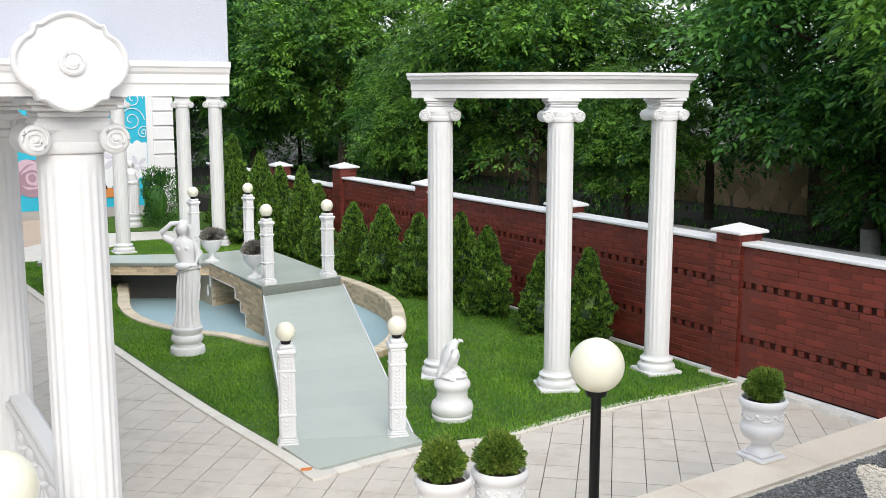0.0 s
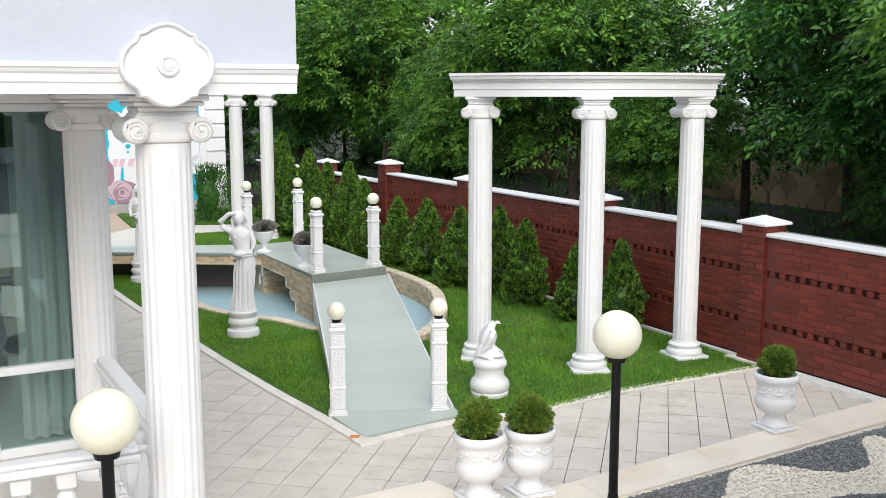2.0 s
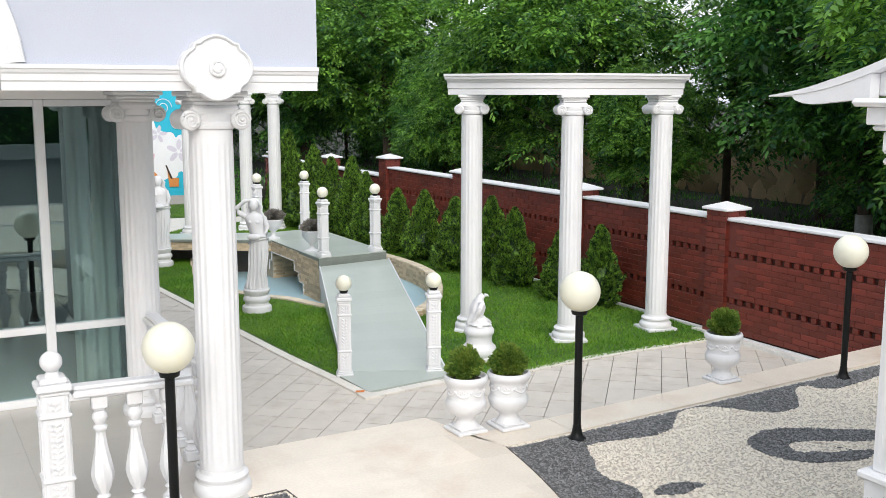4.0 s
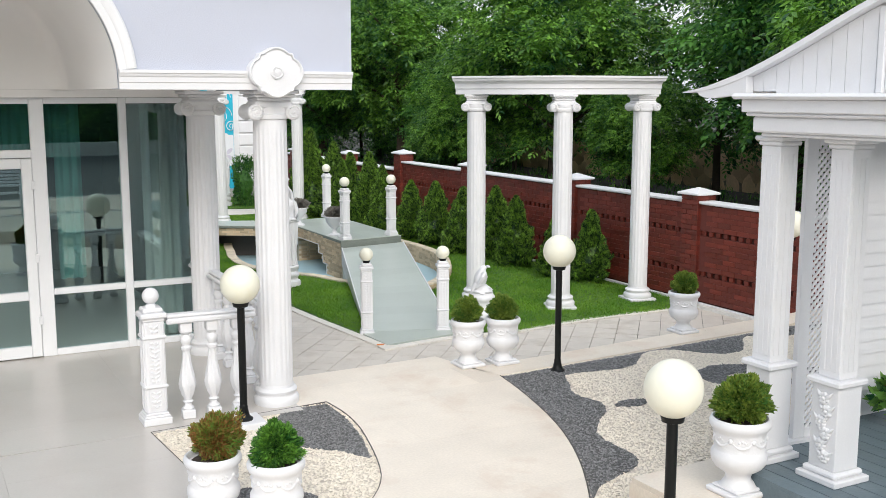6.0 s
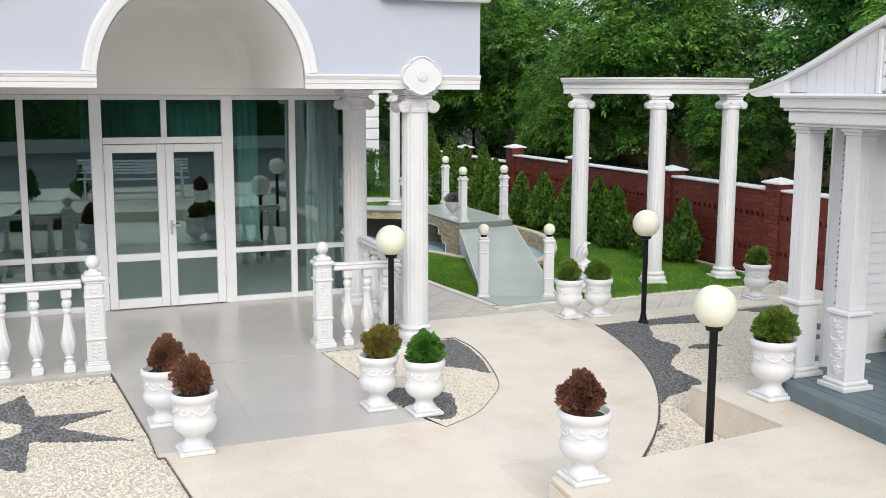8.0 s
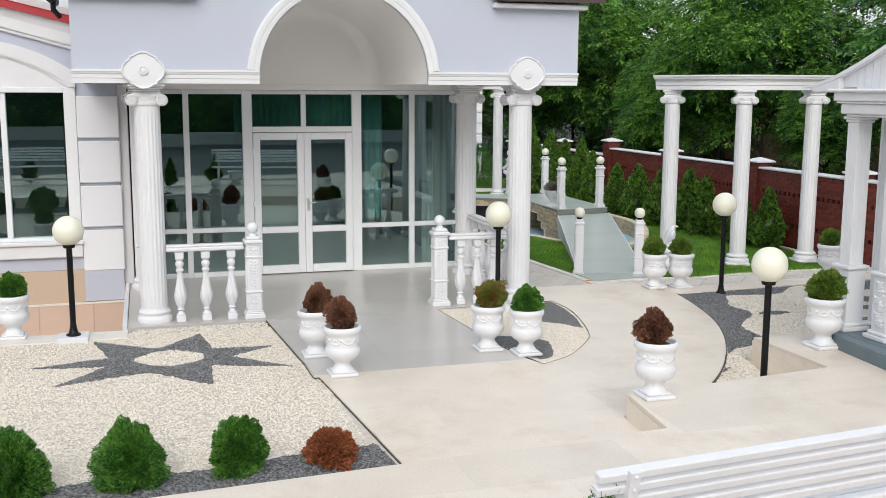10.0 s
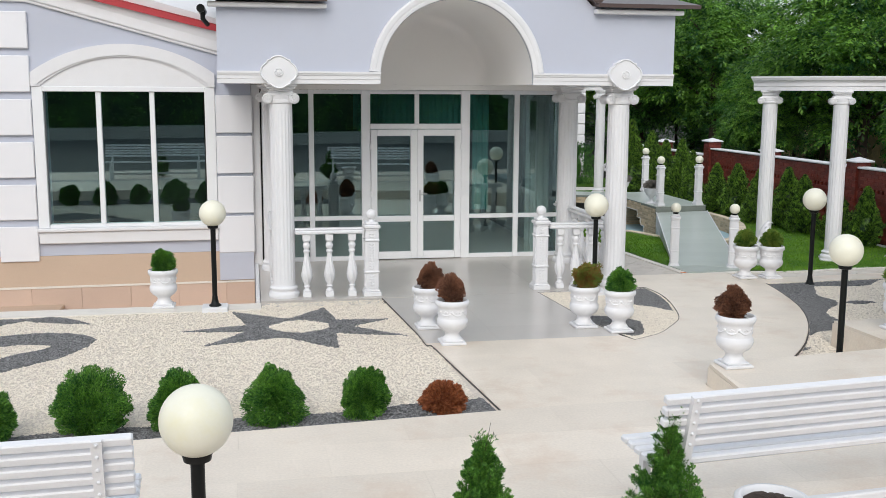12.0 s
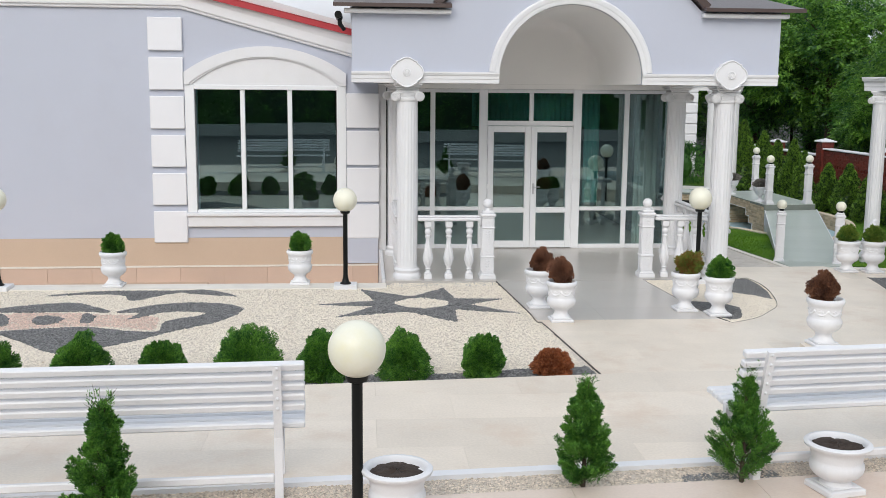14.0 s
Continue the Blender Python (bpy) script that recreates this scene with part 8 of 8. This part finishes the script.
walnut = "leafy walnut tree with drooping leaves "
near_row = [(14.0, -4.4, 1.1), (14.0, -0.9, 1.08), (16.2, 3.2, 1.2), (14.4, 7.2, 0.56), (14.9, 10.9, 1.12), (14.6, 16.4, 0.6), (13.2, 13.4, 0.62), (14.4, 19.9, 1.15), (13.0, 23.5, 1.15), (14.5, 27.0, 1.2), (10.2, 25.5, 1.2), (6.0, 27.0, 1.2)]
far_row = [(18.4, -2.5, 1.2), (18.8, 2.2, 1.15), (19.0, 6.6, 1.1), (18.6, 9.2, 1.0), (19.2, 13.6, 0.55), (19.0, 17.6, 1.05), (19.3, 20.4, 0.75), (18.0, 29.5, 1.2), (23.0, 5.0, 1.0)]
for i, (x, y, k) in enumerate(near_row):
    tree(x, y, -0.15, k, i, 3.75, walnut + "behind the brick fence", "trees behind the fence", crowns, i == 2)
for i, (x, y, k) in enumerate(far_row):
    tree(x, y, -0.15, k, i + 1, 3.95, walnut + "in the lot beyond", "trees behind the fence", far_crowns)
# undergrowth that closes the lot behind the trees
for i, (x, y, k) in enumerate(((19.6, 23.0, 0.62), (18.6, 26.2, 0.7), (17.0, 29.0, 0.75), (14.6, 31.0, 0.75), (11.6, 31.5, 0.8), (8.4, 31.5, 0.8), (5.0, 31.5, 0.8), (20.0, 30.0, 0.9), (17.6, -3.4, 0.55), (17.2, 0.0, 0.5), (17.8, -6.5, 0.6), (18.4, 4.6, 0.5))):
    tree(x, y, -0.2, k, i, 2.3, "low dense green bush under the trees", "undergrowth beyond the fence", street_crowns)
# hedge and trees that close the place behind the benches
def hedge(name, x0, x1, y0, y1, z0, z1, n, seed, label):
    """A dense clipped hedge: a woody heart under many small leaves."""
    rng = np.random.default_rng(seed)
    face = rng.random(n)
    x = rng.uniform(x0, x1, n)
    y = np.where(face < 0.75, y1 + rng.normal(0, 0.10, n), rng.uniform(y0, y1, n))
    top = z1 + 0.18 * np.sin(0.9 * x + seed) + 0.12 * np.sin(2.3 * x)
    z = np.where(face < 0.75, z0 + (top - z0) * rng.random(n), top + rng.normal(0, 0.1, n))
    p = np.stack([x, y, z], 1)
    d = np.stack([rng.normal(0, 0.6, n), np.where(face < 0.75, 0.8, 0.0), np.where(face < 0.75, 0.2, 0.9)], 1)
    v, f = sprays(n, lambda g, k: (p, d), 0.20, 0.06, seed, 0.5, 1)
    c = [(x, y, z) for z in (z0, z1 - 0.2) for x, y in ((x0, y0), (x1, y0), (x1, y1 - 0.1), (x0, y1 - 0.1))]
    q = np.array([(0, 1, 5, 4), (1, 2, 6, 5), (2, 3, 7, 6), (3, 0, 4, 7), (4, 5, 6, 7)]) + len(v)
    return tagged(new(name, loose_mesh(name, np.concatenate([v, np.array(c)]).tolist(), np.concatenate([f, q]).tolist(), LEAFDARK)), label, "hedge", kind="stuff")


hedge("hedge", -42, 34, -30.5, -28.6, -0.3, 4.6, 26000, 95, "tall dense dark green hedge mirrored in the house glazing")
for i, (x, y, k) in enumerate(((-20, -35, 1.9), (-13, -36, 2.0), (-6, -35, 1.9), (1, -36, 2.0), (8, -35, 1.9), (15, -36, 2.0), (22, -34, 1.9))):
    tree(x, y, -0.3, k, i, 2.55, "broad leafy tree mirrored in the house glazing", "trees across the street", street_crowns)

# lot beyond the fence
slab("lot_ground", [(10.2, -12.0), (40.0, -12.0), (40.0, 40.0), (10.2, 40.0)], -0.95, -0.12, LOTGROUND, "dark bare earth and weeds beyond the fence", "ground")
solid("lot_kerb", Shape().box(14.5, 14.7, -8.0, 6.2, -0.3, 0.36, 0.02), CONCRETE, "pale concrete kerb in the lot beyond the fence", "kerb", kind="structure")
rub = thing("stone_wall", "old rubble stone wall under the trees", "wall", at=(21.0, 0, 0), kind="structure")
part("core", Shape().box(0.08, 0.4, -6, 34, -0.4, 1.45), RUBBLEMORTAR, rub)
rng_s = random.Random(9)
st_mesh = [Shape().lathe([(0.12, 0), (0.2, 0.03), (0.21, 0.07), (0.15, 0.10)], 7, pose(0, 0, 0, 0, -90, 0) @ Matrix.Diagonal((1, 1, 1, 1)), lambda a, i, q=q: 1 + 0.18 * math.sin(3 * a + q)).mesh("stone", FARSTONE) for q in range(3)]
for j in range(4):
    for i in range(60):
        part("stone", st_mesh[(i + j) % 3], FARSTONE, rub, m=pose(0.08, -5 + i * 0.62 + 0.31 * (j % 2), 0.06 + j * 0.37, rng_s.uniform(0, 360), 0, 0) @ Matrix.Diagonal((0.35, 1.8, 1.35, 1)))


def weeds(n, x0, x1, y0, y1, z, h, seed, label):
    """Tufts of low weeds strewn over bare earth."""
    rng = np.random.default_rng(seed)
    c = np.stack([rng.uniform(x0, x1, n // 14), rng.uniform(y0, y1, n // 14)], 1)
    p = c[rng.integers(0, len(c), n)] + rng.normal(0, 0.16, (n, 2))
    p = np.concatenate([p, np.full((n, 1), z)], 1)
    a = rng.uniform(0, 2 * np.pi, n)
    d = np.stack([np.cos(a), np.sin(a), rng.uniform(0.6, 2.2, n)], 1) * h * rng.uniform(0.4, 1.2, (n, 1))
    s_ = np.stack([-np.sin(a), np.cos(a), np.zeros(n)], 1) * h * 0.16
    v = np.stack([p, p + d * 0.5 + s_, p + d, p + d * 0.5 - s_], 1).reshape(-1, 3)
    tagged(new("weeds", loose_mesh("weeds", v.tolist(), np.arange(4 * n).reshape(-1, 4).tolist(), LEAFDARK)), label, "weeds", kind="stuff")


weeds(9000, 10.6, 20.8, -4, 26, -0.12, 0.11, 31, "low green weeds on the dark earth beyond the fence")

# ---- paving pieces ----
paving_jobs += [
    ("terrace_south", tile_cells(south_part, 1.2, 0.6, 0.0008, (0.02, 0.0), 0.5), -0.06, 0.0, BEIGE, "beige marbled terrace paving"),
    ("terrace_east", tile_cells(east_part, 1.2, 0.6, 0.0008, (0.02, 0.0), 0.5), -0.06, 0.0, BEIGE, "beige marbled curved path paving"),
    ("platform_paving", tile_cells(front_band(-10.5, 12.0, 0.002, 0.002)[:2] + platform[2:], 1.2, 0.6, 0.0008, (0.3, -8.36), 0.5), ZP - 0.03, ZP, BEIGE, "beige marbled paving of the raised platform"),
    ("front_paving", tile_cells([(-13.5, -13.2), (12.0, -13.2)] + front_band(-10.5, 12.0, -0.35, -0.347)[1::-1], 1.2, 0.6, 0.003, (0.3, -8.36), 0.5), ZP - 0.03, ZP, ROSE, "rosy beige paving behind the benches"),
    ("border_strip", tile_cells(strip, 1.2, 2.0, 0.004, (4.0, -4.0)), -0.03, 0.0, BEIGE, "beige border strip above the garden paving"),
]
for name, cells, lo, hi, material, label in paving_jobs:
    t = thing(name, label, "paving", kind="structure")
    for c in cells:
        part("slab", Shape().prism(c, lo, hi), material, t)

# garden pavers laid diagonally
PT, PA = 0.283, math.radians(49)
ca, sa = math.cos(PA), math.sin(PA)
garden_region = [(2.44, -2.35), (9.84, -2.05), (9.84, 0.2)] + [(x, y - 0.07) for x, y in border_e[::-1]] + [(x - 0.06, y) for x, y in border_w[::-1]] + [(2.44, 12.2)]
loc = [(x * ca + y * sa, -x * sa + y * ca) for x, y in garden_region]
pavers = thing("garden_paving", "square grey-beige garden pavers laid diagonally with dark joints", "paving", kind="structure")
rest = Shape()
rng_p = random.Random(3)
made = 0
for c in tile_cells(loc, PT, PT, 0.007, (0.05, 0.02)):
    w = [(x * ca - y * sa, x * sa + y * ca) for x, y in c]
    cx, cy = sum(p[0] for p in w) / len(w), sum(p[1] for p in w) / len(w)
    z = ZG + rng_p.uniform(-0.002, 0.002)
    if made < 300 and cy < 3.2:
        part("paver", Shape().prism(w, ZG - 0.03, z), PAVER, pavers)
        made += 1
    else:
        rest.prism(w, ZG - 0.03, z)
PAVERI = mat("garden_paver_joined", (0.61, 0.56, 0.50), 0.7, var=0.08, scale=5, bump=0.3, bscale=90, dirt=(0.42, 0.36, 0.29, 0.7), dscale=2.8, rand=0.035, island=True)
tagged(part("pavers", rest, PAVERI, pavers), kind="stuff")
kerb = thing("garden_kerb", "pale kerb stones bordering the lawns", "kerb", kind="structure")
for line, off in ((border_w, 0.0), (border_e, 0.0)):
    pts = curve_through(line, 4)
    dist = 0
    for a, b in zip(pts, pts[1:]):
        d = Vector((b[0] - a[0], b[1] - a[1], 0))
        if d.length < 0.01:
            continue
        m_ = max(1, round(d.length / 0.5))
        for q in range(m_):
            p = Vector((*a, 0)) + d * (q / m_)
            part("kerb_stone", Shape().box(0.003, d.length / m_ - 0.003, -0.06, 0.06, -0.1, 0.02, 0.006), KERB, kerb, m=pose(p.x, p.y, ZG, 0, 0, math.degrees(math.atan2(d.y, d.x))))
part("kerb_corner", Shape().prism([(4.60, 0.13), (4.615, -0.01), (4.80, 0.0), (4.80, 0.135), (4.75, 0.14), (4.735, 0.20), (4.61, 0.20)], ZG - 0.1, ZG + 0.024), KERB, kerb)
# bricks of the fence nearest to the terrace
for x, y, z, short in near_bricks:
    part("brick", half_mesh if short else brick_mesh, BRICK, fence, m=pose(x, y, z))
